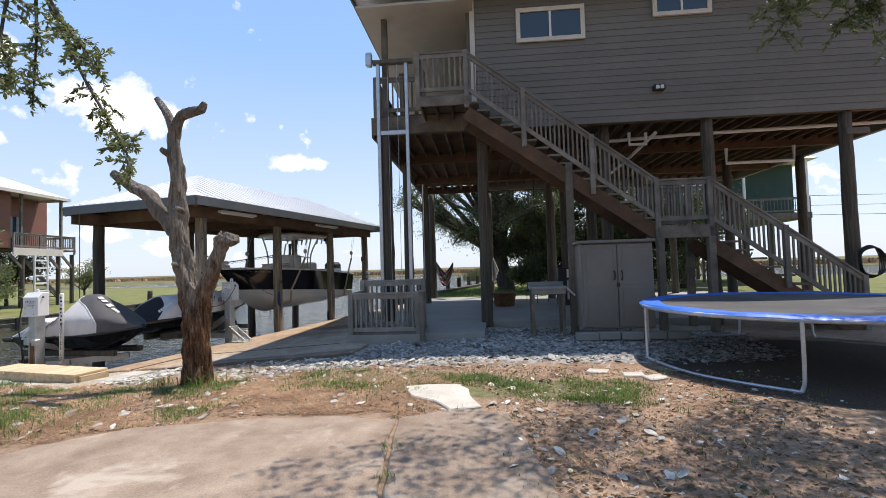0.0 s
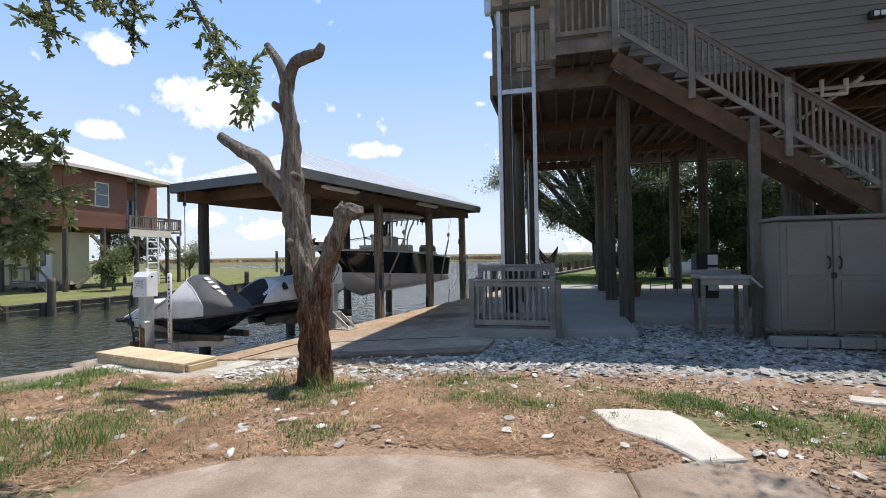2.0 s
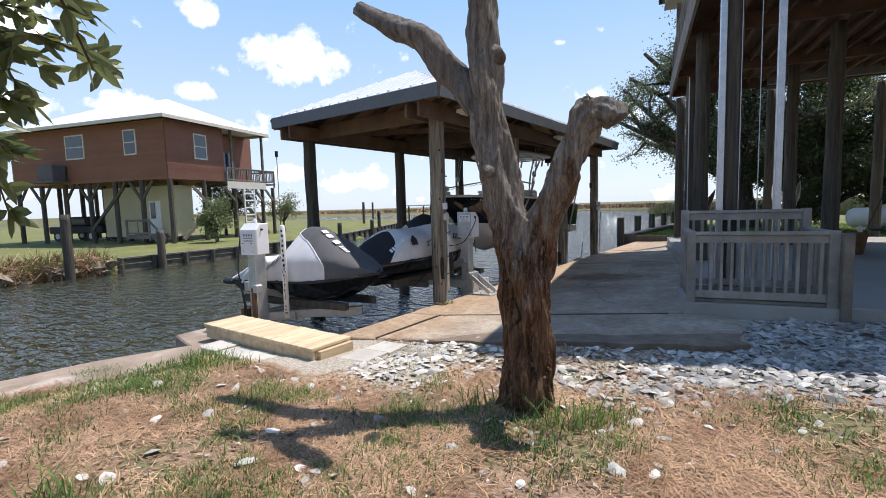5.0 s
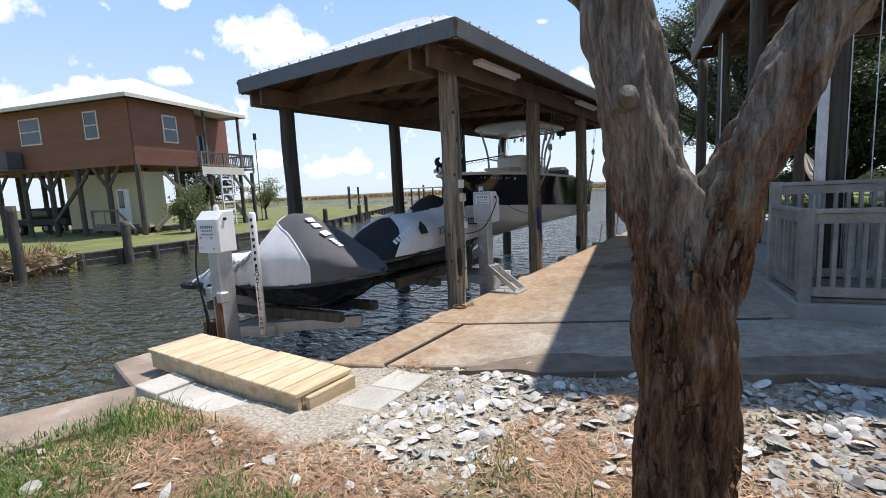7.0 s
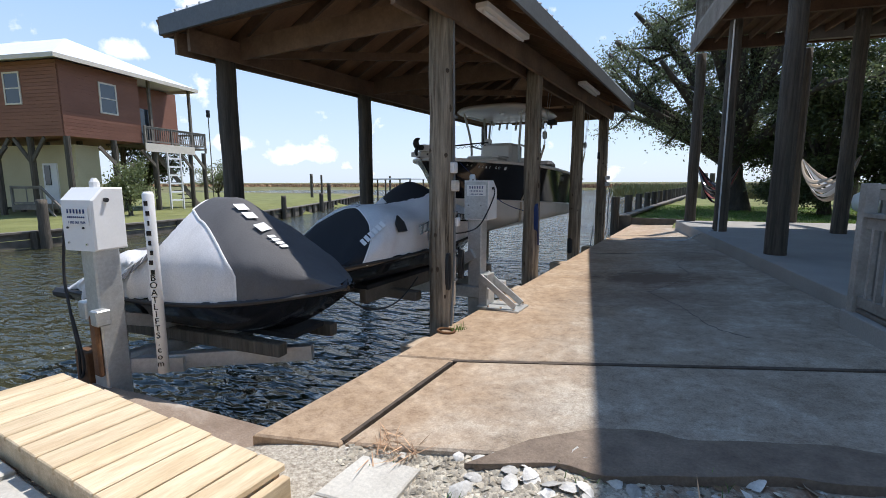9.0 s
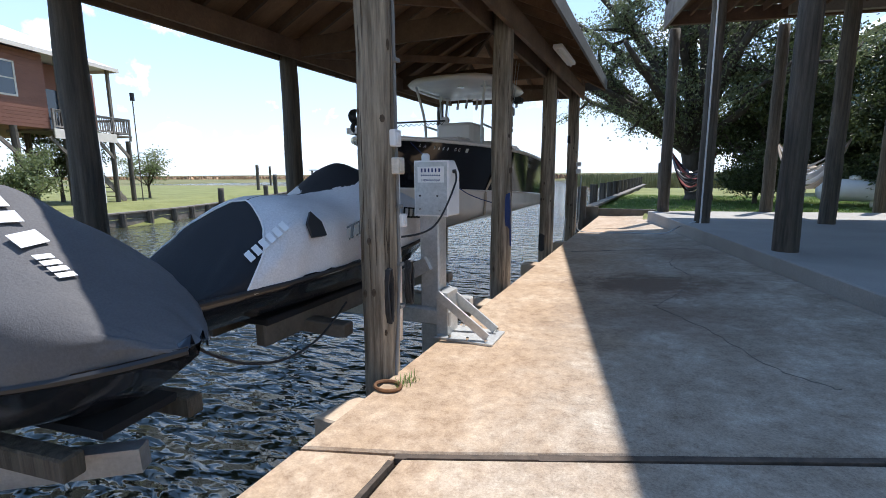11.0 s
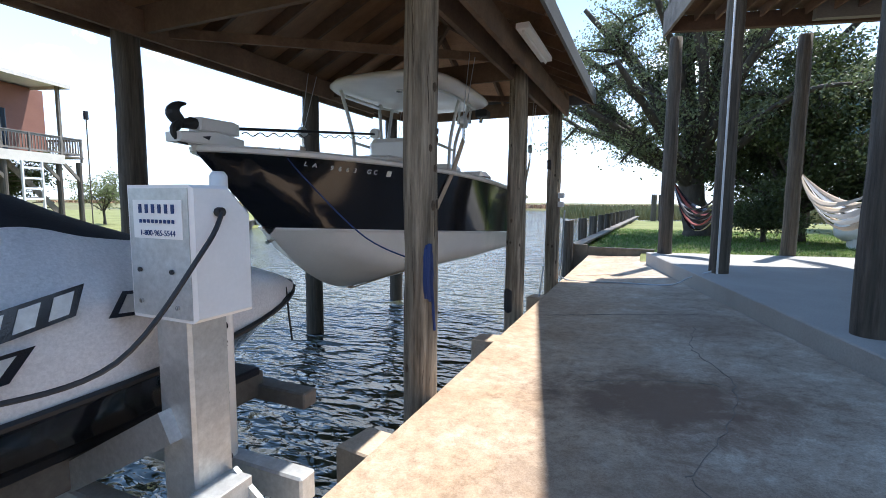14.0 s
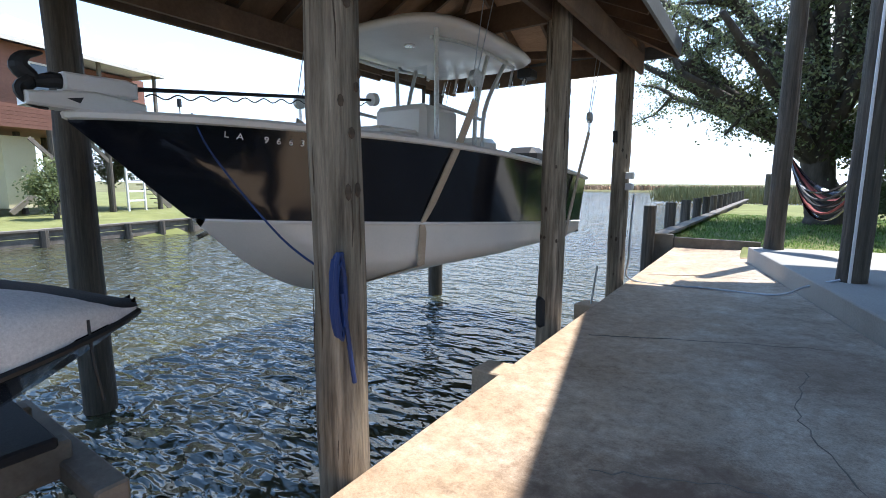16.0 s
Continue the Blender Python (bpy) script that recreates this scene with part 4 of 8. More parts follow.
bmesh.ops.recalc_face_normals(bm, faces=bm.faces)
part("roof_sheet", bm, METALROOF, bh)


def roof_z(x, y):
    d = min(x - RX0, RX1 - x, y - RY0, RY1 - y)
    return RZ + slope * d


def under(x, y, drop):
    return Vector((x, y, roof_z(x, y) - drop))


# raised ribs of the metal sheet, running up each slope
y = RY0 + 0.1
while y < RY1 - 0.05:
    d = min(y - RY0, RY1 - y, rxm - RX0)
    for x0, s in ((RX1, -1), (RX0, 1)):
        if d > 0.15:
            part("rib", beam((x0, y, RZ + 0.035), (x0 + s * d, y, RZ + slope * d + 0.035), 0.035, 0.03), METALROOF, bh)
    y += 0.23
x = RX0 + 0.1
while x < RX1 - 0.05:
    d = min(x - RX0, RX1 - x)
    for y0, s in ((RY0, 1), (RY1, -1)):
        if d > 0.15:
            part("rib", beam((x, y0, RZ + 0.035), (x, y0 + s * d, RZ + slope * d + 0.035), 0.035, 0.03), METALROOF, bh)
    x += 0.23
# sheathing, rafters, fascia and beams
bm = bmesh.new()
lo = [bm.verts.new(p) for p in ((RX0 + .02, RY0 + .02, RZ - 0.01), (RX1 - .02, RY0 + .02, RZ - 0.01), (RX1 - .02, RY1 - .02, RZ - 0.01), (RX0 + .02, RY1 - .02, RZ - 0.01))]
ra, rb = bm.verts.new((rxm, RY0 + (rxm - RX0), pk - 0.02)), bm.verts.new((rxm, RY1 - (rxm - RX0), pk - 0.02))
for f in ((lo[0], lo[1], ra), (lo[1], lo[2], rb, ra), (lo[2], lo[3], rb), (lo[3], lo[0], ra, rb)):
    bm.faces.new(f)
part("sheathing", bm, PLY, bh, "brown plywood sheathing under the roof")
y = RY0 + 0.35
while y < RY1 - 0.2:
    d = min(y - RY0, RY1 - y, rxm - RX0)
    for x0, s in ((RX1 - 0.03, -1), (RX0 + 0.03, 1)):
        part("rafter", beam((x0, y, RZ - 0.1), (x0 + s * (d - 0.03), y, RZ + slope * (d - 0.03) - 0.1), 0.042, 0.15), RAFTER, bh)
    y += 0.6
x = RX0 + 0.6
while x < RX1 - 0.4:
    d = min(x - RX0, RX1 - x)
    for y0, s in ((RY0 + 0.03, 1), (RY1 - 0.03, -1)):
        part("rafter", beam((x, y0, RZ - 0.1), (x, y0 + s * (d - 0.03), RZ + slope * (d - 0.03) - 0.1), 0.042, 0.15), RAFTER, bh)
    x += 0.6
for cx, cy, ry in ((RX0, RY0, 1), (RX1, RY0, 1), (RX0, RY1, -1), (RX1, RY1, -1)):
    part("hip_rafter", beam((cx, cy, RZ - 0.12), (rxm, cy + ry * (rxm - RX0), pk - 0.12), 0.05, 0.2), RAFTER, bh)
part("ridge_board", beam((rxm, RY0 + 2.1, pk - 0.1), (rxm, RY1 - 2.1, pk - 0.1), 0.05, 0.2), RAFTER, bh)
for a, b in (((RX0, RY0), (RX1, RY0)), ((RX1, RY0), (RX1, RY1)), ((RX1, RY1), (RX0, RY1)), ((RX0, RY1), (RX0, RY0))):
    part("fascia", beam((*a, RZ - 0.09), (*b, RZ - 0.09), 0.035, 0.2), FASCIA, bh, "slate-grey painted fascia board")
KNOT = material("dark_knot", (0.05, 0.034, 0.02), (0.12, 0.085, 0.055), 20.0, 60.0, rough=0.9, bump=0.2)
PX, BX = -8.70, -11.92
PY = (8.73, 11.55, 14.59, 17.25)
for x in (PX, BX):
    for dx in (-0.13, 0.13):
        part("eave_beam", beam((x + dx, RY0 + 0.1, 2.95), (x + dx, RY1 - 0.1, 2.95), 0.05, 0.26), RAFTER, bh)
for y in PY:
    part("cross_beam", beam((BX, y + 0.12, 3.0), (PX, y + 0.12, 3.0), 0.05, 0.26), RAFTER, bh)
for y0, y1 in ((8.8, 11.4), (11.8, 14.5), (14.9, 17.0)):
    part("sway_brace", beam((BX, y0, 2.95), (PX, y1, 3.05), 0.04, 0.10), RAFTER, bh)
for y, px, bxx, by in zip(PY, (-8.69, -8.69, -8.76, -8.75), (-11.92, -11.94, -11.93, -12.0), (8.70, 11.57, 14.32, 17.1)):
    pole = piling("boathouse_piling", px, y, -2.2, 3.08, 0.135, 0.12, PILE_LIT, "timber piling at the quay edge, in the sunlit wood colour", "boathouse pilings")
    rr = random.Random(int(y * 10))
    for k in range(9):
        a, z = rr.uniform(-2.4, 0.5), rr.uniform(2.1, 4.6)
        w, h, r = rr.uniform(0.010, 0.020), rr.uniform(0.018, 0.04), 0.135 - 0.015 * z / 5.3 - 0.004
        m = pose(r * math.cos(a), r * math.sin(a), z) @ pose(0, 0, 0, 90, 0, math.degrees(a) + 90)
        part("knot", prism([(w * math.cos(q), h * math.sin(q)) for q in (0, 0.7, 1.5, 2.3, 3.14, 3.9, 4.7, 5.5)], 0.0, 0.008, bev=0.003), KNOT, pole, "", m=m)
    for k in range(14):
        a, z, ln = rr.uniform(-2.6, 0.7), rr.uniform(2.0, 4.6), rr.uniform(0.15, 0.7)
        r = 0.135 - 0.015 * z / 5.3
        line = [(r * math.cos(a + d), r * math.sin(a + d), z + ln * f) for f, d in ((0, 0), (0.3, rr.uniform(-0.06, 0.06)), (0.65, rr.uniform(-0.08, 0.08)), (1, rr.uniform(-0.1, 0.1)))]
        part("check", tube(line, [0.001, 0.004, 0.003, 0.001], 5), KNOT, pole)
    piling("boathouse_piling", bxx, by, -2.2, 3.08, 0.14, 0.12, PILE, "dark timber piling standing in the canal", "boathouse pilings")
for y0 in (9.0, 13.2):
    tl = thing("tube_light", "white fluorescent strip light under the boathouse eave", "ceiling light", pose(-8.38, y0, 3.0), "strip lights")
    part("light_body", box((-0.07, 0, -0.03), (0.07, 1.22, 0.03), 0.008), WHITE, tl)
    part("light_tube", tube([(0, 0.04, -0.045), (0, 1.18, -0.045)], 0.016, 8), WHITE, tl)


# ---- the fishing boat on its slings ----
boat = thing("fishing_boat", "black and white centre-console fishing boat hung in lift slings", "boat", pose(-10.38, 11.05, 0))
LEN, BEAM = 6.1, 1.22


def hull_section(s):
    """At s from bow (0) to stern (1): half beam, sheer, keel, chine height, chine half width, paint line."""
    w = BEAM * (1 - (1 - min(s / 0.62, 1)) ** 2.1) ** 0.72 if s < 0.62 else BEAM * (1 - 0.06 * ((s - 0.62) / 0.38) ** 2)
    sheer = 1.64 - 0.05 * s - 0.25 * s ** 2
    y = LEN * s
    keel = 1.60 - 0.92 * y if y < 1.0 else 0.22 + 0.46 * max(0.0, 1 - (y - 1.0) / 1.1) ** 2
    keel = min(keel, sheer - 0.02) + 0.12 * max(0.0, s - 0.4)
    chine = min(keel + 0.22 + 0.10 * (1 - s), sheer - 0.03)
    cw = w * (0.45 + 0.48 * min(s / 0.6, 1))
    paint = 1.02 - 0.34 * s
    return w, sheer, keel, chine, cw, max(paint, chine)


def profile(s, f):
    """A point of the half section, f from keel (0) over the chine (0.3) to the sheer (1)."""
    w, sh, ke, ch, cw, mid = hull_section(s)
    if f < 0.3:
        g = f / 0.3
        return Vector((cw * g, LEN * s, ke + (ch - ke) * g ** 1.15))
    g = (f - 0.3) / 0.7
    return Vector((cw + (w - cw) * g ** 1.6, LEN * s, ch + (sh - ch) * g))


def paint_f(s):
    w, sh, ke, ch, cw, mid = hull_section(s)
    line = 1.02 - 0.34 * s
    if ke > line:
        return 0.0
    if ch > line:
        return 0.3 * ((line - ke) / (ch - ke)) ** (1 / 1.15)
    return 0.3 + 0.7 * (line - ch) / (sh - ch)


N = 48
ss = [(i / N) ** 1.35 for i in range(N + 1)]
low = [[profile(s, paint_f(s) * k / 8) for k in range(9)] for s in ss if paint_f(s) > 0]
high = [[profile(s, paint_f(s) + (1 - paint_f(s)) * k / 10) for k in range(11)] for s in ss]
for sg in (1, -1):
    flip = Matrix.Diagonal((sg, 1, 1, 1))
    part("hull_bottom", loft([[flip @ p for p in r] for r in low]), GEL, boat, "white gelcoat hull bottom", True)
    part("topside", loft([[flip @ p for p in r] for r in high]), NAVY, boat, "glossy black hull side", True)
w, sh, ke, ch, cw, mid = hull_section(1.0)
bm = bmesh.new()
bm.faces.new([bm.verts.new(p) for p in ((0, LEN, ke), (cw, LEN, ch), (cw, LEN, mid), (w, LEN, sh), (-w, LEN, sh), (-cw, LEN, mid), (-cw, LEN, ch))])
part("transom", bm, NAVY, boat)
for s in (1, -1):
    pts = [(s * (hull_section(q)[0] + 0.012), LEN * q, hull_section(q)[1]) for q in ss]
    part("rub_rail", tube(pts, 0.03, 6), GEL, boat, "white rub rail")
    pts = [Vector((s * (profile(q, paint_f(q)).x + 0.004), LEN * q, profile(q, paint_f(q)).z)) for q in ss if paint_f(q) > 0.02]
    part("boot_stripe", tube(pts, 0.016, 5), GEL, boat)
bm = bmesh.new()
rings = []
for q in ss:
    w, sh = hull_section(q)[:2]
    rings.append([(-w, LEN * q, sh + 0.012), (-w * 0.72, LEN * q, sh + 0.035), (w * 0.72, LEN * q, sh + 0.035), (w, LEN * q, sh + 0.012)])
part("deck", loft(rings), GEL, boat, "", True)
for a, b, c, d in ((3.0, 3.7, 0.36, 0.72), (2.3, 2.95, 0.36, 0.36), (4.1, 4.6, 0.42, 0.45), (5.4, 5.95, 0.7, 0.2)):
    part("console" if d > 0.7 else "seat_box", box((-c, a, 1.35), (c, b, 1.38 + d), 0.06), GEL, boat)
part("seat_cushion", box((-0.36, 2.32, 1.74), (0.36, 2.93, 1.80), 0.03), GEL, boat)
part("windscreen", loft([[(-0.36, 3.02, 2.08), (0.36, 3.02, 2.08)], [(-0.32, 3.12, 2.5), (0.32, 3.12, 2.5)]]), CLEAR, boat)
# hard top and its pipe frame
rings = []
for k, (zz, g) in enumerate(((2.73, 0.0), (2.77, 0.05), (2.83, 0.0), (2.86, -0.12))):
    ring = []
    for j in range(28):
        a = 2 * math.pi * j / 28
        cx, cy = math.cos(a), math.sin(a)
        e = 0.55
        ring.append(((0.90 + g) * math.copysign(abs(cx) ** e, cx), 3.72 + (1.16 + g) * math.copysign(abs(cy) ** e, cy), zz + 0.02 * (1 - cx * cx)))
    rings.append(ring)
ttop = part("hard_top", loft(rings, close=True, caps=True), GEL, boat, "white moulded hard top", True)
part("speaker", tube([(0.1, 3.1, 2.715), (0.1, 3.1, 2.735)], 0.06, 14), STEEL, ttop)
for s in (1, -1):
    for y0, y1, z1 in ((2.95, 2.80, 2.74), (3.75, 3.85, 2.74), (3.95, 4.3, 2.74)):
        part("top_leg", tube(curve_points([(s * 0.55, y0, 1.4), (s * 0.56, y0, 2.1), (s * 0.66, y1, z1)], 5), 0.026, 8), ALU, boat)
    part("top_rail_pipe", tube(curve_points([(s * 0.60, 2.80, 2.66), (s * 0.70, 3.4, 2.70), (s * 0.66, 4.5, 2.70)], 5), 0.02, 8), ALU, boat)
    part("brace_pipe", tube([(s * 0.56, 2.95, 2.05), (s * 0.56, 3.85, 2.0)], 0.02, 8), ALU, boat)
    for k in range(3):
        part("rod_holder", tube([(s * (0.25 + 0.2 * k), 4.84, 2.55), (s * (0.25 + 0.2 * k), 4.94, 2.80)], 0.028, 8), STEEL, boat)
part("top_lamp", box((0.55, 4.82, 2.64), (0.75, 5.06, 2.76), 0.02), BLACK, boat)
motor = part("trolling_motor", prism([(-0.20, 1.67), (0.05, 1.66), (0.40, 1.68), (0.40, 1.74), (0.12, 1.78), (-0.20, 1.74)], -0.09, 0.07, bev=0.012), GEL, boat, "white bow-mounted trolling motor", m=Matrix(((0, 0, 1, 0.02), (1, 0, 0, 0), (0, 1, 0, 0), (0, 0, 0, 1))))
bow = Matrix(((0, 1, 0, 0), (0, 0, 1, 0), (1, 0, 0, -0.02), (0, 0, 0, 1)))
part("motor_head", prism([(-0.02, 1.77), (0.36, 1.77), (0.36, 1.86), (0.30, 1.875), (-0.02, 1.87)], -0.07, 0.06, bev=0.012), WHITE, motor)
part("vent_mark", prism([(-0.02, 1.72), (0.06, 1.735), (0.04, 1.70)], 0.0705, 0.074), BLACK, motor)
part("motor_pod", tube([bow @ Vector(p) for p in ((0.02, -0.14, 1.80), (0.02, -0.06, 1.82), (0.02, 0.06, 1.82))], [0.03, 0.045, 0.04], 10), BLACK, motor)
part("motor_shaft", tube([bow @ Vector(p) for p in ((0.02, 0.3, 1.83), (0.02, 2.6, 2.09))], 0.014, 8), BLACK, motor)
part("coil_cord", tube([bow @ Vector((0.03, 0.42 + i * 0.02, 1.80 + 0.113 * i * 0.02 + 0.016 * math.sin(i * 0.75))) for i in range(104)], 0.005, 5), BLACK, motor)
for sg in (1, -1):
    pts = curve_points([(0.02, -0.14, 1.81), (0.02, -0.20, 1.81 + 0.06 * sg), (0.02, -0.17, 1.81 + 0.12 * sg), (0.02, -0.09, 1.81 + 0.15 * sg)], 4)
    part("propeller_blade", tube([bow @ p for p in pts], [0.035, 0.045, 0.048, 0.05, 0.05, 0.048, 0.045, 0.04, 0.036, 0.03, 0.025, 0.018, 0.01], 8, squash=0.55), BLACK, motor)
part("steering_knob", tube([bow @ Vector(p) for p in ((0.02, 2.55, 2.09), (0.02, 2.62, 2.10))], 0.065, 14), WHITE, motor)
part("bow_eye", tube([(0.0, 0.78, 0.88), (0.0, 0.70, 0.85)], 0.02, 8), STEEL, boat)
part("cleat", beam((0.30, 0.72, 1.66), (0.30, 0.95, 1.66), 0.03, 0.03, bev=0.008), STEEL, boat)


def side_point(s, f, out=0.006):
    p = profile(s, paint_f(s) + (1 - paint_f(s)) * f)
    return p + Vector((out, 0, 0))


def side_frame(s, f, ds=0.02):
    p, q, r = side_point(s, f), side_point(s + ds, f), side_point(s, f + 0.1)
    ax = (q - p).normalized()
    nz = ax.cross((r - p).normalized()).normalized()
    ay = nz.cross(ax)
    return Matrix(((ax.x, ay.x, nz.x, p.x), (ax.y, ay.y, nz.y, p.y), (ax.z, ay.z, nz.z, p.z), (0, 0, 0, 1)))


for i, ch_ in enumerate("LA 9663 GC"):
    if ch_ != " ":
        writing("registration_letter", ch_, 0.066, side_frame(0.112 + i * 0.0118, 0.85), WHITE, boat)
part("registration_sticker", box((-0.03, -0.03, 0), (0.03, 0.03, 0.002)), WHITE, boat, "small white registration sticker", m=side_frame(0.112 + 11.2 * 0.0118, 0.85))
# outboard cowl at the stern
eng = part("outboard_motor", box((-0.28, LEN + 0.05, 1.15), (0.28, LEN + 0.6, 1.85), 0.1), BLACK, boat, "black outboard engine")
part("outboard_leg", box((-0.1, LEN + 0.15, 0.35), (0.1, LEN + 0.42, 1.15), 0.04), BLACK, eng)

for y in (13.35, 16.4):
    sl = thing("lift_sling", "tan webbing sling with steel pulley carrying the boat", "sling", None, "boat slings")
    s = (y - 11.05) / LEN
    w, sh, ke, ch, cw, mid = hull_section(s)
    for sg in (1, -1):
        top = Vector((-10.38 + sg * (w + 0.1), y + 0.35, 1.98))
        pts = [top, Vector((-10.38 + sg * (w + 0.035), y + 0.18, sh)), Vector((-10.38 + sg * (cw + 0.05), y, mid)), Vector((-10.38 + sg * (cw + 0.02), y, ch)), Vector((-10.38, y - 0.25, ke - 0.02))]
        bm = bmesh.new()
        for a, b in zip(pts, pts[1:]):
            beam(a, b, 0.012, 0.10, bm, up=(0, 1, 0.05))
        part("strap", bm, STRAP, sl)
        part("hook", tube([top, top + Vector((0, 0, 0.14))], 0.018, 6), STEEL, sl)
        part("pulley", tube([top + Vector((-0.025, 0.0, 0.20)), top + Vector((0.025, 0.0, 0.20))], 0.075, 14), ALU, sl)
        part("cable", tube([top + Vector((0, 0.03, 0.25)), Vector((top.x + 0.02, top.y + 0.3, 3.0))], 0.005, 5), GALV, sl)
        part("cable", tube([top + Vector((0, -0.03, 0.25)), Vector((top.x + 0.02, top.y + 0.12, 3.0))], 0.005, 5), GALV, sl)

# ---- the dead tree by the drive ----
def rough_tube(points, radii, seg, seed, amount=0.12, bm=None):
    """A tube whose skin is furrowed along its length, as old wood is."""
    bm = bm or bmesh.new()
    rr = random.Random(seed)
    pts = curve_points(points, 14 if seg < 60 else 34)
    n = len(pts)
    rad = [float(np.interp(i / (n - 1), np.linspace(0, 1, len(radii)), radii)) for i in range(n)]
    phase = [rr.uniform(0, 6.28) for _ in range(4)]
    side, rings = None, []
    for i, p in enumerate(pts):
        d = (pts[min(i + 1, n - 1)] - pts[max(i - 1, 0)]).normalized()
        side = d.orthogonal().normalized() if side is None else (side - d * side.dot(d)).normalized()
        up = d.cross(side)
        ring = []
        for j in range(seg):
            a = 2 * math.pi * j / seg
            q = p + (side * math.cos(a) + up * math.sin(a)) * rad[i]
            f = 1 + amount * (0.5 * math.sin(3 * a + phase[0] + i * 0.13) + 0.35 * math.sin(7 * a + phase[1] - i * 0.1) + 0.8 * noise.noise((q.x * 7, q.y * 7, q.z * 2.2 + seed)) + 0.8 * (abs(noise.noise((q.x * 17, q.y * 17, q.z * 3.2 + seed))) - 0.25) + (0.7 * (abs(noise.noise((q.x * 42, q.y * 42, q.z * 6 + seed))) - 0.2) if seg >= 60 else 0))
            ring.append(bm.verts.new(p + (side * math.cos(a) + up * math.sin(a)) * rad[i] * f))
        rings.append(ring)
    for a, b in zip(rings, rings[1:]):
        for j in range(seg):
            bm.faces.new((a[j], a[(j + 1) % seg], b[(j + 1) % seg], b[j]))
    bm.faces.new(rings[0][::-1])
    c = bm.verts.new(pts[-1] - (pts[-1] - pts[-2]).normalized() * rad[-1] * 0.35)
    for j in range(seg):
        bm.faces.new((rings[-1][j], rings[-1][(j + 1) % seg], c))
    return bm


dead = thing("dead_tree", "bare dead tree with cut limbs, grey and rust-brown bark", "tree")
TRUNK = [(-5.50, 5.43, -0.35), (-5.50, 5.43, -0.05), (-5.49, 5.43, 0.5), (-5.52, 5.43, 0.95), (-5.64, 5.41, 1.4), (-5.76, 5.4, 2.0), (-5.80, 5.4, 2.5), (-5.80, 5.4, 2.9), (-5.86, 5.4, 3.5), (-5.84, 5.4, 3.72)]
TRUNK_R = [0.27, 0.19, 0.160, 0.165, 0.125, 0.125, 0.115, 0.10, 0.08, 0.08]
LIMB = [(-5.46, 5.44, 0.45), (-5.44, 5.45, 0.9), (-5.38, 5.47, 1.25), (-5.25, 5.48, 1.55), (-5.13, 5.49, 1.82), (-5.05, 5.5, 1.98), (-4.99, 5.5, 2.03)]
LIMB_R = [0.10, 0.125, 0.115, 0.095, 0.09, 0.11, 0.105]
part("trunk", rough_tube(TRUNK, TRUNK_R, 110, 3, 0.26), DEADBARK, dead, "", True)
part("limb", rough_tube([(-5.84, 5.4, 3.66), (-5.98, 5.4, 3.92), (-6.13, 5.4, 4.12), (-6.19, 5.4, 4.20)], [0.075, 0.06, 0.05, 0.042], 12, 6, 0.2), BARK, dead, "", True)
part("limb", rough_tube([(-5.84, 5.4, 3.66), (-5.72, 5.4, 3.86), (-5.5, 5.4, 3.90), (-5.36, 5.4, 3.93), (-5.28, 5.4, 4.02)], [0.075, 0.07, 0.07, 0.06, 0.035], 12, 7, 0.25), BARK, dead, "", True)
part("limb", rough_tube([(-5.78, 5.4, 2.05), (-5.98, 5.38, 2.32), (-6.16, 5.36, 2.52), (-6.30, 5.34, 2.72), (-6.62, 5.32, 2.88), (-6.96, 5.3, 3.10)], [0.11, 0.105, 0.115, 0.10, 0.085, 0.055], 16, 8, 0.2), BARK, dead, "broken grey side limb", True)
part("limb", rough_tube(LIMB, LIMB_R, 90, 9, 0.26), DEADBARK, dead, "thick sawn-off side limb", True)
part("limb", rough_tube([(-5.07, 5.5, 1.95), (-4.98, 5.5, 2.0), (-4.90, 5.5, 1.97), (-4.87, 5.5, 1.93)], [0.09, 0.085, 0.09, 0.075], 28, 10, 0.25), BARK, dead, "swollen stub of a cut limb", True)


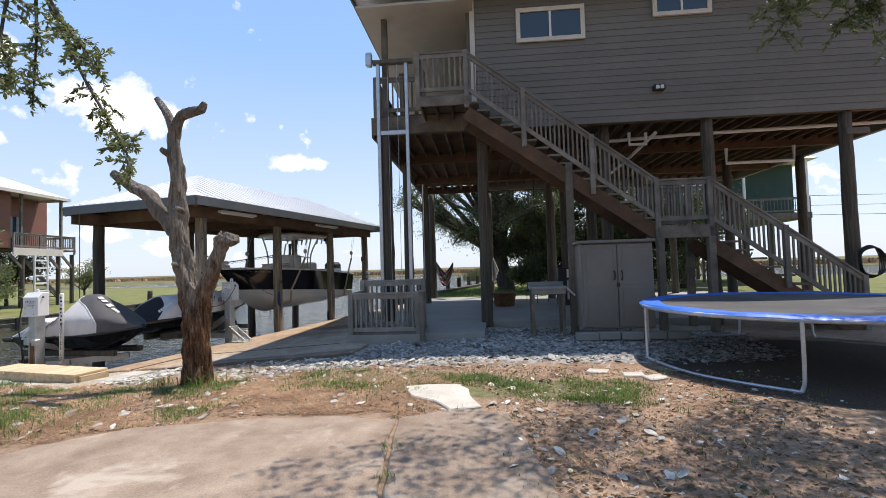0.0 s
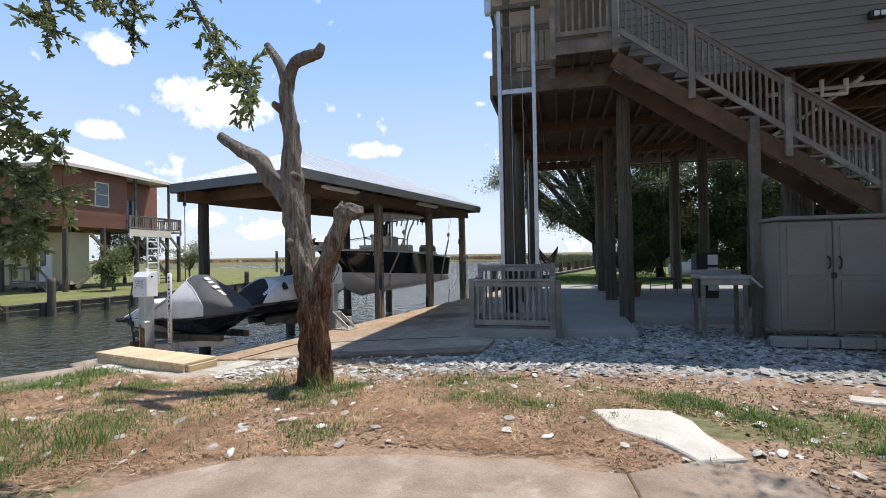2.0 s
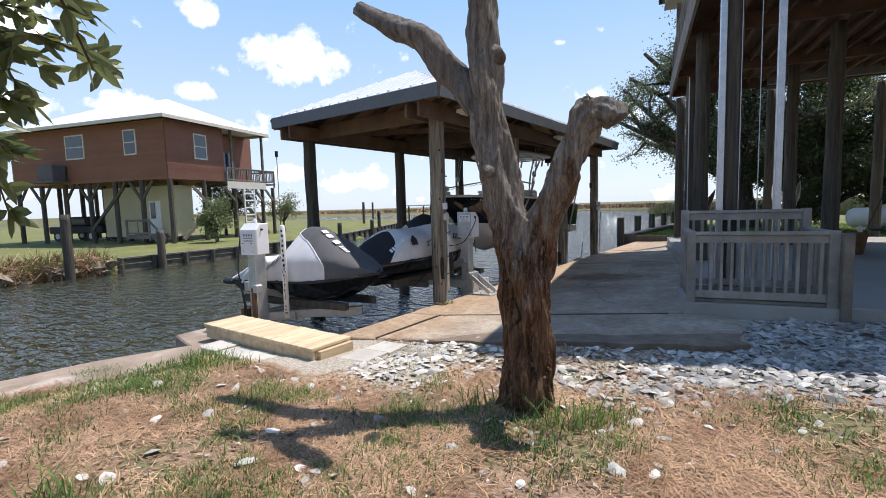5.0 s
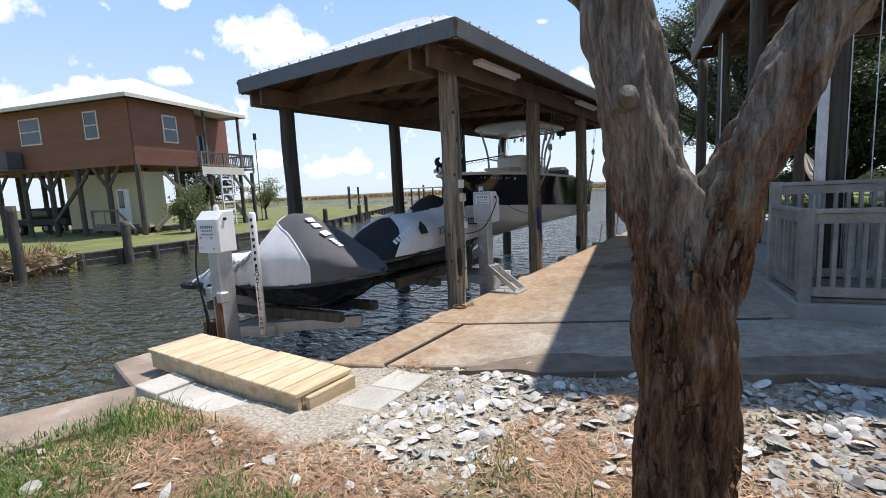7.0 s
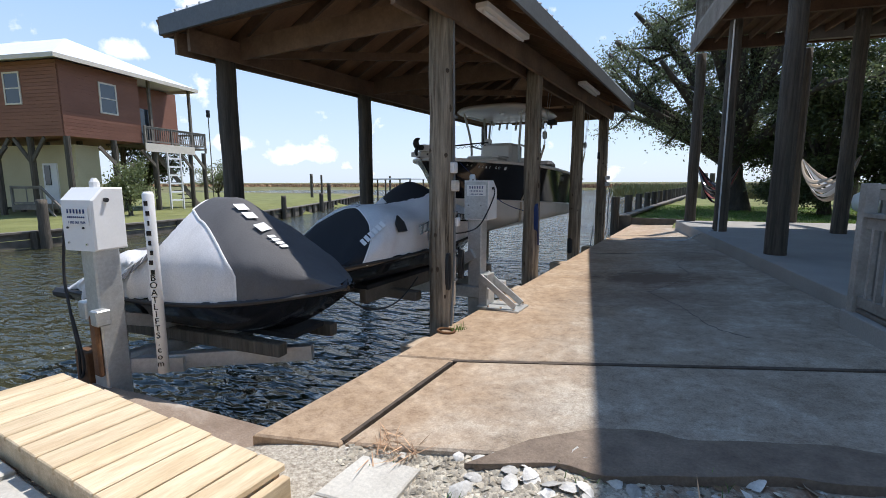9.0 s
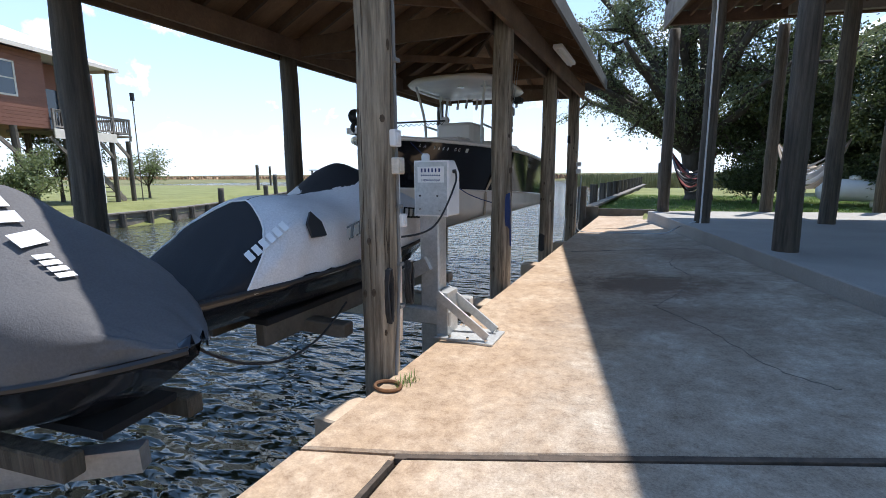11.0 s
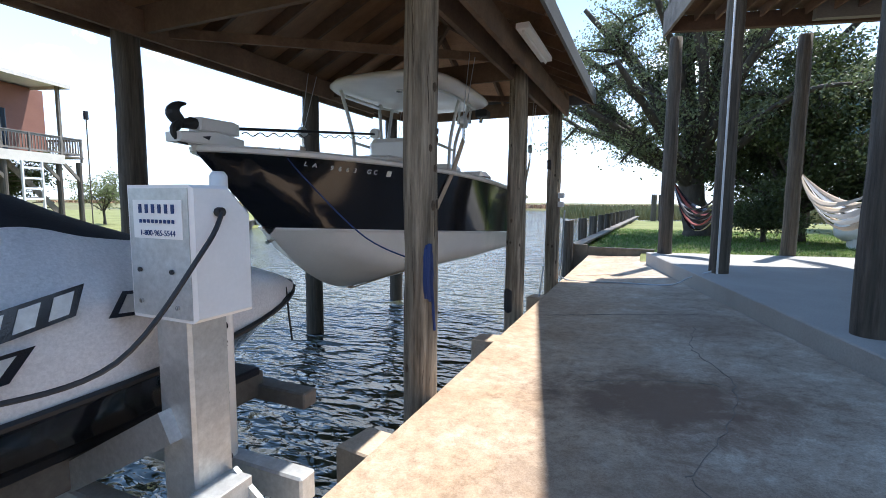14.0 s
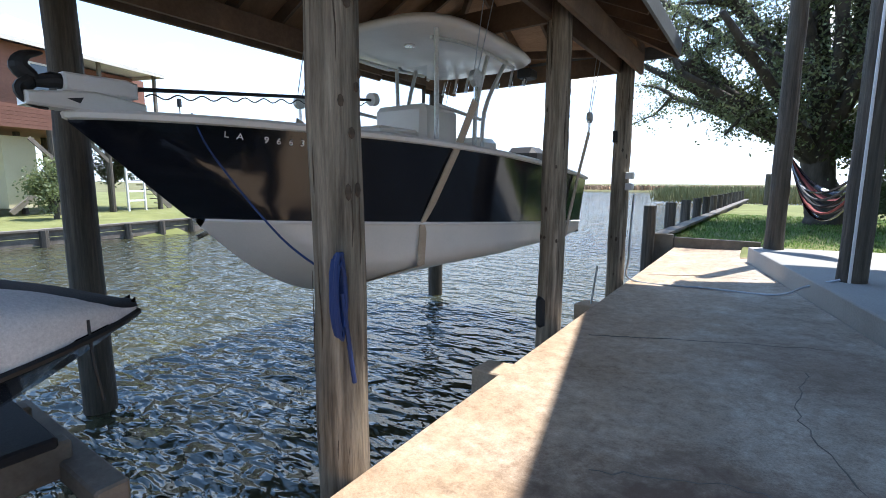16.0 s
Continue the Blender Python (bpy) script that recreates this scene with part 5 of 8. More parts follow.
def bark_flakes(line, radii, z0, z1, n, size, seed):
    """Loose scales of bark standing off the trunk."""
    rr = random.Random(seed)
    pts = curve_points(line, 20)
    rad = [float(np.interp(i / (len(pts) - 1), np.linspace(0, 1, len(radii)), radii)) for i in range(len(pts))]
    ids = [i for i, p in enumerate(pts[:-1]) if z0 < p.z < z1]
    verts, faces = [], []
    for _ in range(n):
        i = rr.choice(ids)
        d = (pts[i + 1] - pts[i]).normalized()
        a = rr.uniform(0, 6.283)
        out = (d.orthogonal().normalized() * math.cos(a) + d.cross(d.orthogonal().normalized()) * math.sin(a))
        side = d.cross(out)
        c = pts[i].lerp(pts[i + 1], rr.random()) + out * rad[i] * rr.uniform(0.93, 1.02)
        ln, wd, th = size * rr.uniform(0.6, 2.0), size * rr.uniform(0.2, 0.55), rr.uniform(0.005, 0.014)
        d = (d + side * rr.uniform(-0.25, 0.25) + out * rr.uniform(-0.12, 0.12)).normalized()
        k = len(verts)
        for u, w, h in ((-1, -0.5, 0), (-0.9, 0.55, 0), (0.2, 0.9, 0), (1, 0.2, 0), (0.7, -0.7, 0), (-0.5, -0.2, 1), (-0.4, 0.3, 1), (0.5, 0.35, 1), (0.5, -0.25, 1)):
            verts.append(tuple(c + d * u * ln * 0.5 * rr.uniform(0.8, 1.1) + side * w * wd * rr.uniform(0.7, 1.1) + out * (h * th)))
        faces += [(k, k + 1, k + 6, k + 5), (k + 1, k + 2, k + 7, k + 6), (k + 2, k + 3, k + 7), (k + 3, k + 4, k + 8, k + 7), (k + 4, k, k + 5, k + 8), (k + 5, k + 6, k + 7, k + 8)]
    me = bpy.data.meshes.new("loose_bark")
    me.from_pydata(verts, [], faces)
    me.materials.append(DEADBARK)
    ob = new("loose_bark", me)
    ob.parent = dead
    ob["label"] = "flaking red-brown bark scales"


bark_flakes(TRUNK, TRUNK_R, -0.3, 1.05, 1500, 0.045, 4)
bark_flakes(LIMB, LIMB_R, 0.9, 1.3, 260, 0.035, 5)
bark_flakes([(-5.52, 5.33, 0.98), (-5.50, 5.36, 1.03), (-5.47, 5.40, 1.09), (-5.45, 5.46, 1.14)], [0.05, 0.06, 0.05, 0.03], 0.9, 1.2, 160, 0.03, 6)
for x, z, r in ((-5.70, 1.62, 0.05), (-5.62, 2.42, 0.045), (-5.9, 3.3, 0.05)):
    part("knot", rough_tube([(x, 5.33, z), (x + 0.02, 5.23, z + 0.03), (x + 0.03, 5.2, z + 0.05)], [r, r * 0.9, r * 0.6], 10, int(z * 10), 0.2), BARK, dead, "", True)


# ---- the wooden ramp and pale pavers ----
ramp_t = thing("wooden_ramp", "low platform of new yellow pine boards beside the water", "platform")
for i in range(12):
    a, b = -10.22 + i * 0.187, -10.22 + i * 0.187 + 0.172
    part("deck_board", box((a, 5.42, -0.10 + rnd.uniform(-0.004, 0.004)), (b, 5.97 + 0.02 * rnd.random(), -0.06), 0.006), NEWWOOD, ramp_t)
part("front_board", box((-10.20, 5.44, -0.25), (-8.0, 5.48, -0.102), 0.004), NEWWOOD, ramp_t)
part("back_board", box((-10.20, 5.92, -0.25), (-8.0, 5.96, -0.102), 0.004), NEWWOOD, ramp_t)
for x in (-10.2, -9.5, -8.75, -8.04):
    part("joist", box((x, 5.485, -0.25), (x + 0.04, 5.915, -0.102)), NEWWOOD, ramp_t)
part("end_step", box((-7.99, 5.5, -0.25), (-7.94, 5.97, -0.105), 0.004), NEWWOOD, ramp_t)
for i in range(5):
    x = -9.75 + i * 0.40
    tagged(part("paver", prism(wander([(x, 5.06 + 0.02 * i), (x + 0.385, 5.08 + 0.02 * i), (x + 0.385, 5.41), (x, 5.41)], 0.03), -0.46, -0.215 + rnd.uniform(-0.012, 0.012), bev=0.008), WHITECONC), "pale square concrete paver set beside the ramp", "paver", "pavers round the ramp")
for i in range(3):
    y = 5.28 + i * 0.38
    tagged(part("paver", prism(wander([(-7.86, y), (-7.50, y + 0.05), (-7.52, y + 0.41), (-7.86, y + 0.365)], 0.02), -0.46, -0.195 + rnd.uniform(-0.008, 0.008), bev=0.008), WHITECONC), "pale square concrete paver set beside the ramp", "paver", "pavers round the ramp")


# ---- jet skis under covers ----
SKI_L = 3.1


def ski_width(s):
    return 0.54 * max(0.02, 1 - max(0.0, (s - 0.52) / 0.49) ** 2.3) ** 0.75 * (0.88 + 0.12 * min(s / 0.2, 1))


def ski_skin(keys, fold, soft=1.0):
    """The cover's surface: s from stern (0) to bow (1), a across from -1 to 1."""
    ts, tz = [k[0] for k in keys], [k[1] for k in keys]

    def at(s, a):
        s = min(max(s, 0.0), 1.0)
        top = sum(float(np.interp(min(max(s + o, 0), 1), ts, tz)) for o in (-0.02, 0, 0.02)) / 3
        w, low, k = ski_width(s), 0.34 + 0.15 * s ** 3, abs(a)
        rise = soft * max(0.0, top - 0.62) / 0.5
        z = low + (top - low) * (1 - k ** (2.6 - 1.3 * rise)) ** (0.55 + 0.35 * rise)
        y = w * (abs(math.sin(a * math.pi / 2)) ** (1.0 + 0.5 * rise)) * (1 if a > 0 else -1)
        f = fold * (0.7 * noise.noise((s * 9, a * 2.5, 2)) + 0.5 * noise.noise((s * 26 - a * 8, a * 4 + s * 10, 4))) * (0.4 + 0.6 * k) * (1.9 if s < 0.46 else 0.6)
        y *= 1 - 0.42 * min(max(0.0, z - 0.70) / 0.48, 1.0)
        return Vector((SKI_L * s, y + f, z + f * 0.8))

    return at


def patch(skin, s_of, a_of, nu=44, nv=26):
    return loft([[skin(s_of(i / nu, j / nv), a_of(i / nu, j / nv)) for j in range(nv + 1)] for i in range(nu + 1)])


def on_skin(skin, s, a, lift=0.014):
    """A frame lying on the cover, x towards the bow."""
    p, q, r = skin(s, a), skin(s + 0.04, a), skin(s, a + (0.05 if a < 0 else -0.05))
    ax = (q - p).normalized()
    n = ax.cross((r - p).normalized()).normalized()
    if a > 0:
        n = -n
    ay = n.cross(ax)
    p = p + n * lift
    return Matrix(((ax.x, ay.x, n.x, p.x), (ax.y, ay.y, n.y, p.y), (ax.z, ay.z, n.z, p.z), (0, 0, 0, 1)))


def ski_base(name, label, m):
    ski = thing(name, label, "jet ski", m, "covered jet skis")
    rings = []
    for i in range(49):
        s = i / 48
        w, low = ski_width(s) * 0.985, 0.365 + 0.15 * s ** 3
        keel = 0.02 + 0.44 * max(0, (s - 0.6) / 0.4) ** 2
        rim = low - 0.09 * (1 - s * 0.5)
        rings.append([(SKI_L * s, g * w, z) for g, z in ((-1, low), (-1.02, low - 0.03), (-0.95, rim), (-0.6, keel + 0.10), (0, keel), (0.6, keel + 0.10), (0.95, rim), (1.02, low - 0.03), (1, low))])
    part("hull", loft(rings), NAVY, ski, "glossy black hull", True)
    part("stern_plate", box((-0.30, -0.46, 0.25), (0.04, 0.46, 0.34), 0.03), BLACK, ski, "black boarding platform")
    part("bumper_trim", tube([(SKI_L * i / 30, -ski_width(i / 30) * 1.01, 0.345 + 0.15 * (i / 30) ** 3) for i in range(31)], 0.016, 6), BLACK, ski)
    return ski


def bars(parent, m, n, w, h, mat, slant=0.02, gap=0.3):
    """Unreadable or brand lettering as a row of plain bars."""
    bm = bmesh.new()
    for i in range(n):
        x = (i - (n - 1) / 2) * w
        vs = [bm.verts.new((x - w * (0.5 - gap / 2) + slant * sy, sy * h / 2, 0)) for sy in (-1, 1)] + [bm.verts.new((x + w * (0.5 - gap / 2) + slant * sy, sy * h / 2, 0)) for sy in (1, -1)]
        bm.faces.new(vs)
    ex = bmesh.ops.extrude_face_region(bm, geom=bm.faces[:])
    bmesh.ops.translate(bm, verts=[v for v in ex["geom"] if isinstance(v, bmesh.types.BMVert)], vec=(0, 0, 0.003))
    return part("lettering", bm, mat, parent, m=m)


skin1 = ski_skin(((0, 0.37), (0.05, 0.45), (0.14, 0.60), (0.22, 0.72), (0.38, 0.76), (0.42, 0.86), (0.45, 1.10), (0.48, 1.17), (0.61, 1.17), (0.67, 1.06), (0.80, 0.82), (0.90, 0.65), (1, 0.50)), 0.06, 0.5)
ski1 = ski_base("jet_ski", "jet ski under a silver and charcoal cover on a lift", pose(-11.32, 6.91, -0.02, 0, 0, 8) @ Matrix.Diagonal((0.86, 1, 1, 1)))


def edge1(v):
    k = abs(2 * v - 1)
    return 0.47 + 0.27 * smooth(0.30, 0.92, k)


part("rear_cover", patch(skin1, lambda u, v: u * edge1(v), lambda u, v: 2 * v - 1, 60, 40), GREYCLOTH, ski1, "silver-grey rear of the cover", True)
part("hood_cover", patch(skin1, lambda u, v: edge1(v) + (1 - edge1(v)) * u, lambda u, v: 2 * v - 1, 40, 40), DARKCLOTH, ski1, "charcoal hood of the cover", True)
part("piping", tube([skin1(edge1(v / 40), 2 * v / 40 - 1) + Vector((0, 0, 0.004)) for v in range(41)], 0.009, 5), WHITE, ski1)
part("seat_flap", patch(skin1, lambda u, v: 0.20 + 0.22 * u, lambda u, v: -0.35 + 0.6 * v, 12, 8), DARKCLOTH, ski1, "dark seat flap", True, m=pose(0, 0, 0.006))
bars(ski1, on_skin(skin1, 0.38, -0.72), 5, 0.12, 0.09, DARKCLOTH, 0.03)
bars(ski1, on_skin(skin1, 0.37, -0.66), 7, 0.05, 0.03, WHITE, 0.02)
bars(ski1, on_skin(skin1, 0.66, -0.22), 2, 0.13, 0.08, WHITE, 0.02)
bars(ski1, on_skin(skin1, 0.73, -0.24), 1, 0.12, 0.11, WHITE, 0.0, 0.1)
bars(ski1, on_skin(skin1, 0.79, -0.26), 4, 0.05, 0.06, WHITE, 0.01)

skin2 = ski_skin(((0, 0.33), (0.06, 0.38), (0.13, 0.50), (0.19, 0.68), (0.24, 0.84), (0.28, 0.87), (0.42, 0.85), (0.47, 0.96), (0.51, 1.10), (0.55, 1.12), (0.62, 1.0), (0.80, 0.78), (0.94, 0.62), (1, 0.53)), 0.018, 0.4)
ski2 = ski_base("jet_ski", "jet ski under a silver and black cover on a lift", pose(-9.60, 7.54, 0.17, 0, 0, 86.5) @ Matrix.Diagonal((1.09, 1, 1, 1)))


def top2(s):
    return 0.02 + 0.5 * smooth(0.40, 0.50, s) - 0.2 * smooth(0.58, 0.75, s) + 0.5 * smooth(0.88, 1.0, s)


def seam2(k):
    return 0.25 - 0.135 * k ** 1.3


part("stern_cover", patch(skin2, lambda u, v: u * seam2(abs(2 * v - 1)), lambda u, v: 2 * v - 1, 20, 30), BLACKCLOTH, ski2, "black stern panel of the cover", True)
for sg in (1, -1):
    part("side_cover", patch(skin2, lambda u, v: seam2(0.02 + 0.98 * v) + (1 - seam2(0.02 + 0.98 * v)) * u, lambda u, v: sg * (top2(0.245 + 0.755 * u) + (1 - top2(0.245 + 0.755 * u)) * v), 60, 20), GREYCLOTH, ski2, "silver side of the cover", True)
part("hood_cover", patch(skin2, lambda u, v: 0.245 + 0.755 * u, lambda u, v: top2(0.245 + 0.755 * u) * (2 * v - 1), 60, 16), BLACKCLOTH, ski2, "black hood of the cover", True)
part("piping", tube([skin2(seam2(abs(2 * v / 30 - 1)), 2 * v / 30 - 1) + Vector((0, 0, 0.004)) for v in range(31)], 0.007, 5), WHITE, ski2)
bars(ski2, on_skin(skin2, 0.185, -0.62) @ pose(0, 0, 0, 0, 0, -10), 6, 0.055, 0.075, WHITE, 0.01)
for s0, n in ((0.45, 8), (0.68, 6)):
    bars(ski2, on_skin(skin2, s0, -0.84, 0.013), 1, n * 0.09, 0.095, NAVY, 0.03, 0.0)
    bars(ski2, on_skin(skin2, s0, -0.84, 0.018), n, 0.088, 0.068, ALU, 0.02, 0.38)
bars(ski2, on_skin(skin2, 0.47, -0.93, 0.013), 1, 0.26, 0.09, NAVY, 0.04, 0.0)
bars(ski2, on_skin(skin2, 0.47, -0.93, 0.018), 2, 0.11, 0.065, ALU, 0.03, 0.35)
bm = prism([(0, 0.1), (0.06, 0.02), (0.06, -0.08), (-0.06, -0.08), (-0.06, 0.02)], 0, 0.02)
part("vent_flap", bm, BLACK, ski2, "black vent flap", m=on_skin(skin2, 0.285, -0.78))
part("strap_end", tube([skin2(0.93, -0.9), skin2(0.93, -0.9) + Vector((0.0, -0.02, -0.18)), skin2(0.93, -0.9) + Vector((0.02, -0.02, -0.34))], 0.006, 5), BLACK, ski2)
tagged(part("mooring_line", tube(curve_points([(-9.05, 7.42, 0.42), (-9.0, 7.62, 0.25), (-9.0, 7.85, 0.12), (-9.0, 8.14, 0.05), (-9.0, 8.44, 0.09), (-8.98, 8.72, 0.26)], 8), 0.008, 6), BLACK), "thin black rope slung between the jet skis", "rope")


# ---- jet ski lifts ----
def lift_box(parent, m, front):
    ends = [(-0.10, 0.0), (0.15, 0.0), (0.15, 0.37), (0.06, 0.46), (-0.10, 0.46)] if front else [(-0.10, 0.0), (0.15, 0.0), (0.15, 0.46), (0.0, 0.46), (-0.10, 0.36)]
    shell_m = Matrix(((0, 0, 1, 0), (0, 1, 0, 0), (1, 0, 0, 0), (0, 0, 0, 1)))
    case = prism(ends, -0.155, 0.155, bev=0.012)
    bmesh.ops.transform(case, matrix=shell_m, verts=case.verts)
    bmesh.ops.reverse_faces(case, faces=case.faces)
    bx = part("motor_housing", case, WHITE, parent, "white metal motor housing", m=m)
    low = -0.09 if front else 0.0
    if not front:
        part("housing_face", box((-0.145, 0.012, 0.151), (0.145, 0.448, 0.154)), ALU, bx)
    part("name_plate", box((-0.12, 0.28 + low, 0.1545), (0.12, 0.41 + low, 0.157)), WHITE, bx)
    bars(bx, pose(0.0, 0.38 + low, 0.158), 6, 0.032, 0.03, BLUEROPE, 0.0, 0.6)
    bars(bx, pose(0.0, 0.338 + low, 0.158), 9, 0.02, 0.012, BLUEROPE, 0.0, 0.5)
    writing("phone_number", "1-800-965-5544", 0.027, pose(0.0, 0.298 + low, 0.158), BLUEROPE, bx, 0.0008)
    for x, y in ((-0.1, 0.17), (-0.1, 0.06), (0.06, 0.17), (0.08, 0.05)):
        part("screw", tube([(x, y, 0.153), (x, y, 0.162)], 0.008, 8), BLACK if y > 0.1 else STEEL, bx)
    part("cord_plug", tube([(0.156, 0.37, 0.05), (0.18, 0.37, 0.05)], 0.016, 8), BLACK, bx)
    if front:
        part("dome", tube([(0, 0.46, 0.0), (0, 0.50, 0.0), (0, 0.53, 0.0)], [0.035, 0.033, 0.015], 10), WHITE, bx)
    return bx


def sign_pole(x, y, z0, z1, lettered=True):
    s = thing("guide_pole", "white plastic guide pole with dark lettering on a boat lift" if lettered else "plain white plastic guide pole at a boat lift's end", "pole", pose(x, y, 0), "guide poles")
    part("pipe", tube([(0, 0, z0), (0, 0, z1 - 0.02), (0, 0, z1)], [0.039, 0.039, 0.026], 14), WHITE, s, "", True)
    if not lettered:
        return
    n = 8
    for i in range(n):
        z = z1 - 0.08 - i * 0.42 * (z1 - z0) / n
        part("letter", box((-0.016 + 0.006 * (i % 3), -0.0415, z - 0.020), (0.010 + 0.006 * (i % 2), -0.038, z + 0.014)), NAVY, s, m=pose(0, 0, 0, 0, 0, 38))
    for i, ch in enumerate("BOATLIFTS.com"):
        writing("letter", ch, 0.066, pose(0, 0, 0, 0, 0, 38) @ pose(0, -0.0405, z1 - (0.46 + 0.040 * i) * (z1 - z0), 90, 0, 0), NAVY, s, 0.002)


l1 = thing("jet_ski_lift", "aluminium cantilever lift with white motor box by the ramp", "boat lift", pose(-10.34, 6.34, 0), "jet ski lifts")
part("lift_post", box((-0.10, -0.09, -1.3), (0.10, 0.09, 0.80), 0.012), ALU, l1)
lift_box(l1, pose(0.02, 0.0, 0.78, 90, 0, 12), True)
part("wood_block", box((-0.32, -0.12, -0.32), (-0.12, 0.06, -0.05), 0.01), RUST, l1)
part("side_bracket", box((-0.22, -0.1, 0.22), (-0.1, 0.02, 0.36), 0.01), ALU, l1)
part("side_bracket", box((0.1, -0.16, 0.22), (0.2, -0.06, 0.34), 0.01), ALU, l1)
part("power_cord", tube(curve_points([(-0.2, -0.12, 1.05), (-0.28, -0.14, 0.6), (-0.2, -0.16, 0.3), (-0.14, -0.16, 0.0), (-0.2, -0.14, -0.25), (-0.1, -0.15, -0.1), (-0.18, -0.16, 0.25)], 7), 0.011, 6), BLACK, l1)
part("rusty_plate", box((0.0, -0.13, -0.2), (0.09, -0.092, 0.28), 0.01), RUST, l1)
part("arm", box((-0.02, 0.09, -0.20), (0.08, 1.45, -0.08), 0.01), ALU, l1)
part("arm", beam((0.06, 0.12, -0.18), (0.42, 0.34, -0.18), 0.09, 0.12), ALU, l1)
part("cross_arm", beam((0.22, 0.26, -0.17), (1.25, 0.92, -0.12), 0.09, 0.12), ALU, l1)
part("diagonal", beam((-0.02, 0.1, 0.2), (-0.02, 1.0, -0.12), 0.07, 0.1), ALU, l1)
for y in (0.42, 1.0):
    part("bunk", beam((-1.0, y - 0.06, -0.03), (1.2, y + 0.24, -0.03), 0.1, 0.11, bev=0.01), PILE, l1, "carpeted timber bunk")
part("dark_carpet", beam((-1.0, 0.70, 0.03), (1.15, 0.99, 0.03), 0.4, 0.04), BLACKCLOTH, l1)
sign_pole(-9.84, 6.46, -0.16, 1.21)

l2 = thing("jet_ski_lift", "aluminium cantilever lift bolted to the dock with white motor box", "boat lift", pose(-8.62, 9.66, 0), "jet ski lifts")
part("lift_post", box((-0.19, -0.085, -1.3), (-0.01, 0.085, 0.84), 0.012), ALU, l2)
lift_box(l2, pose(-0.045, 0.0, 0.83, 90, 0, 0), False)
part("foot_plate", box((0.0, -0.22, DOCK_Z), (0.52, 0.14, DOCK_Z + 0.02), 0.003), ALU, l2)
for y in (-0.16, 0.06):
    part("gusset", beam((0.0, y, 0.17), (0.46, y, DOCK_Z + 0.05), 0.02, 0.07), ALU, l2)
part("gusset_plate", box((-0.01, -0.15, DOCK_Z + 0.02), (0.1, 0.07, 0.18), 0.003), ALU, l2)
for x, y in ((0.14, -0.2), (0.30, -0.2), (0.46, -0.19), (0.14, 0.12), (0.3, 0.12), (0.46, 0.11)):
    part("bolt", tube([(x, y, DOCK_Z + 0.02), (x, y, DOCK_Z + 0.045)], 0.014, 6), STEEL, l2)
for y in (-0.14, 0.32):
    part("arm", box((-1.5, y, -0.12), (0.12, y + 0.1, 0.02), 0.01), ALU, l2)
part("diagonal", beam((-0.1, -0.1, 0.42), (-0.85, -0.1, 0.0), 0.07, 0.12), ALU, l2)
part("diagonal", beam((-0.1, 0.1, 0.3), (-0.9, 0.3, 0.0), 0.07, 0.12), ALU, l2)
for x in (-1.25, -0.75):
    part("bunk", beam((x, -1.4, 0.10), (x, 0.95, 0.10), 0.09, 0.16, bev=0.01), DECKWOOD, l2, "timber bunk")
part("dark_carpet", box((-1.35, -1.4, 0.17), (-0.68, 0.9, 0.22), 0.01), BLACKCLOTH, l2)
part("support_beam", box((-1.55, -1.0, 0.0), (-0.35, -0.88, 0.1), 0.01), DECKWOOD, l2)
part("support_beam", box((-1.55, 0.9, 0.0), (-0.35, 1.02, 0.1), 0.01), DECKWOOD, l2)
part("power_cord", tube(curve_points([(0.135, -0.05, 1.2), (0.17, -0.16, 1.08), (0.1, -0.4, 0.78), (-0.05, -0.66, 0.72), (0.02, -0.86, 0.8)], 8), 0.008, 6), BLACK, l2)
sign_pole(-8.96, 10.01, -0.05, 1.37)
sign_pole(-8.67, 8.92, -0.05, 1.31, False)


# ---- electrics, ropes and fittings on the boathouse pilings ----
def small_box(name, label, cat, lo, hi, mat, extra=None):
    t = thing(name, label, cat, pose(*lo))
    s = [b - a for a, b in zip(lo, hi)]
    part("case", box((0, 0, 0), s, 0.008), mat, t)
    part("cover_plate", box((s[0], 0.02, 0.02), (s[0] + 0.008, s[1] - 0.02, s[2] - 0.02), 0.003), mat, t)
    return t


small_box("switch_box", "grey weatherproof switch box on a piling", "electrical box", (-8.585, 8.70, 1.36), (-8.53, 8.79, 1.47), WHITE)
small_box("outlet_box", "clear-covered outlet box on a piling", "electrical box", (-8.585, 8.71, 1.18), (-8.515, 8.80, 1.29), TRIM)
small_box("junction_box", "small white junction box on a piling", "electrical box", (-8.585, 8.78, 0.82), (-8.53, 8.85, 0.91), WHITE)
cond = thing("conduit", "grey plastic conduit clipped to a piling", "conduit")
part("pipe", tube(curve_points([(-8.575, 8.78, 3.0), (-8.57, 8.78, 1.5), (-8.565, 8.78, 0.7), (-8.56, 8.74, 0.2), (-8.55, 8.68, DOCK_Z)], 6), 0.013, 8), PVC, cond)
for z in (0.95, 0.55, 0.25, 1.9):
    part("clip", box((-8.59, 8.75, z), (-8.54, 8.81, z + 0.025), 0.003), PVC, cond)
tagged(part("cable_coil", tube([(-8.54 + 0.012 * math.sin(i * 0.7), 8.60 + 0.028 * math.cos(i * 0.63), 0.38 + 0.19 * math.sin(i * 0.63)) for i in range(60)], 0.010, 5), BLACK), "loops of black cord hanging from a piling", "cord")
tagged(part("cable_coil", tube([(-8.53 + 0.02 * math.sin(i * 0.9), 8.86 + 0.025 * math.cos(i * 0.63), 0.42 + 0.16 * math.sin(i * 0.63)) for i in range(60)], 0.009, 5), BLACK), "loops of black cord hanging from a piling", "cord")
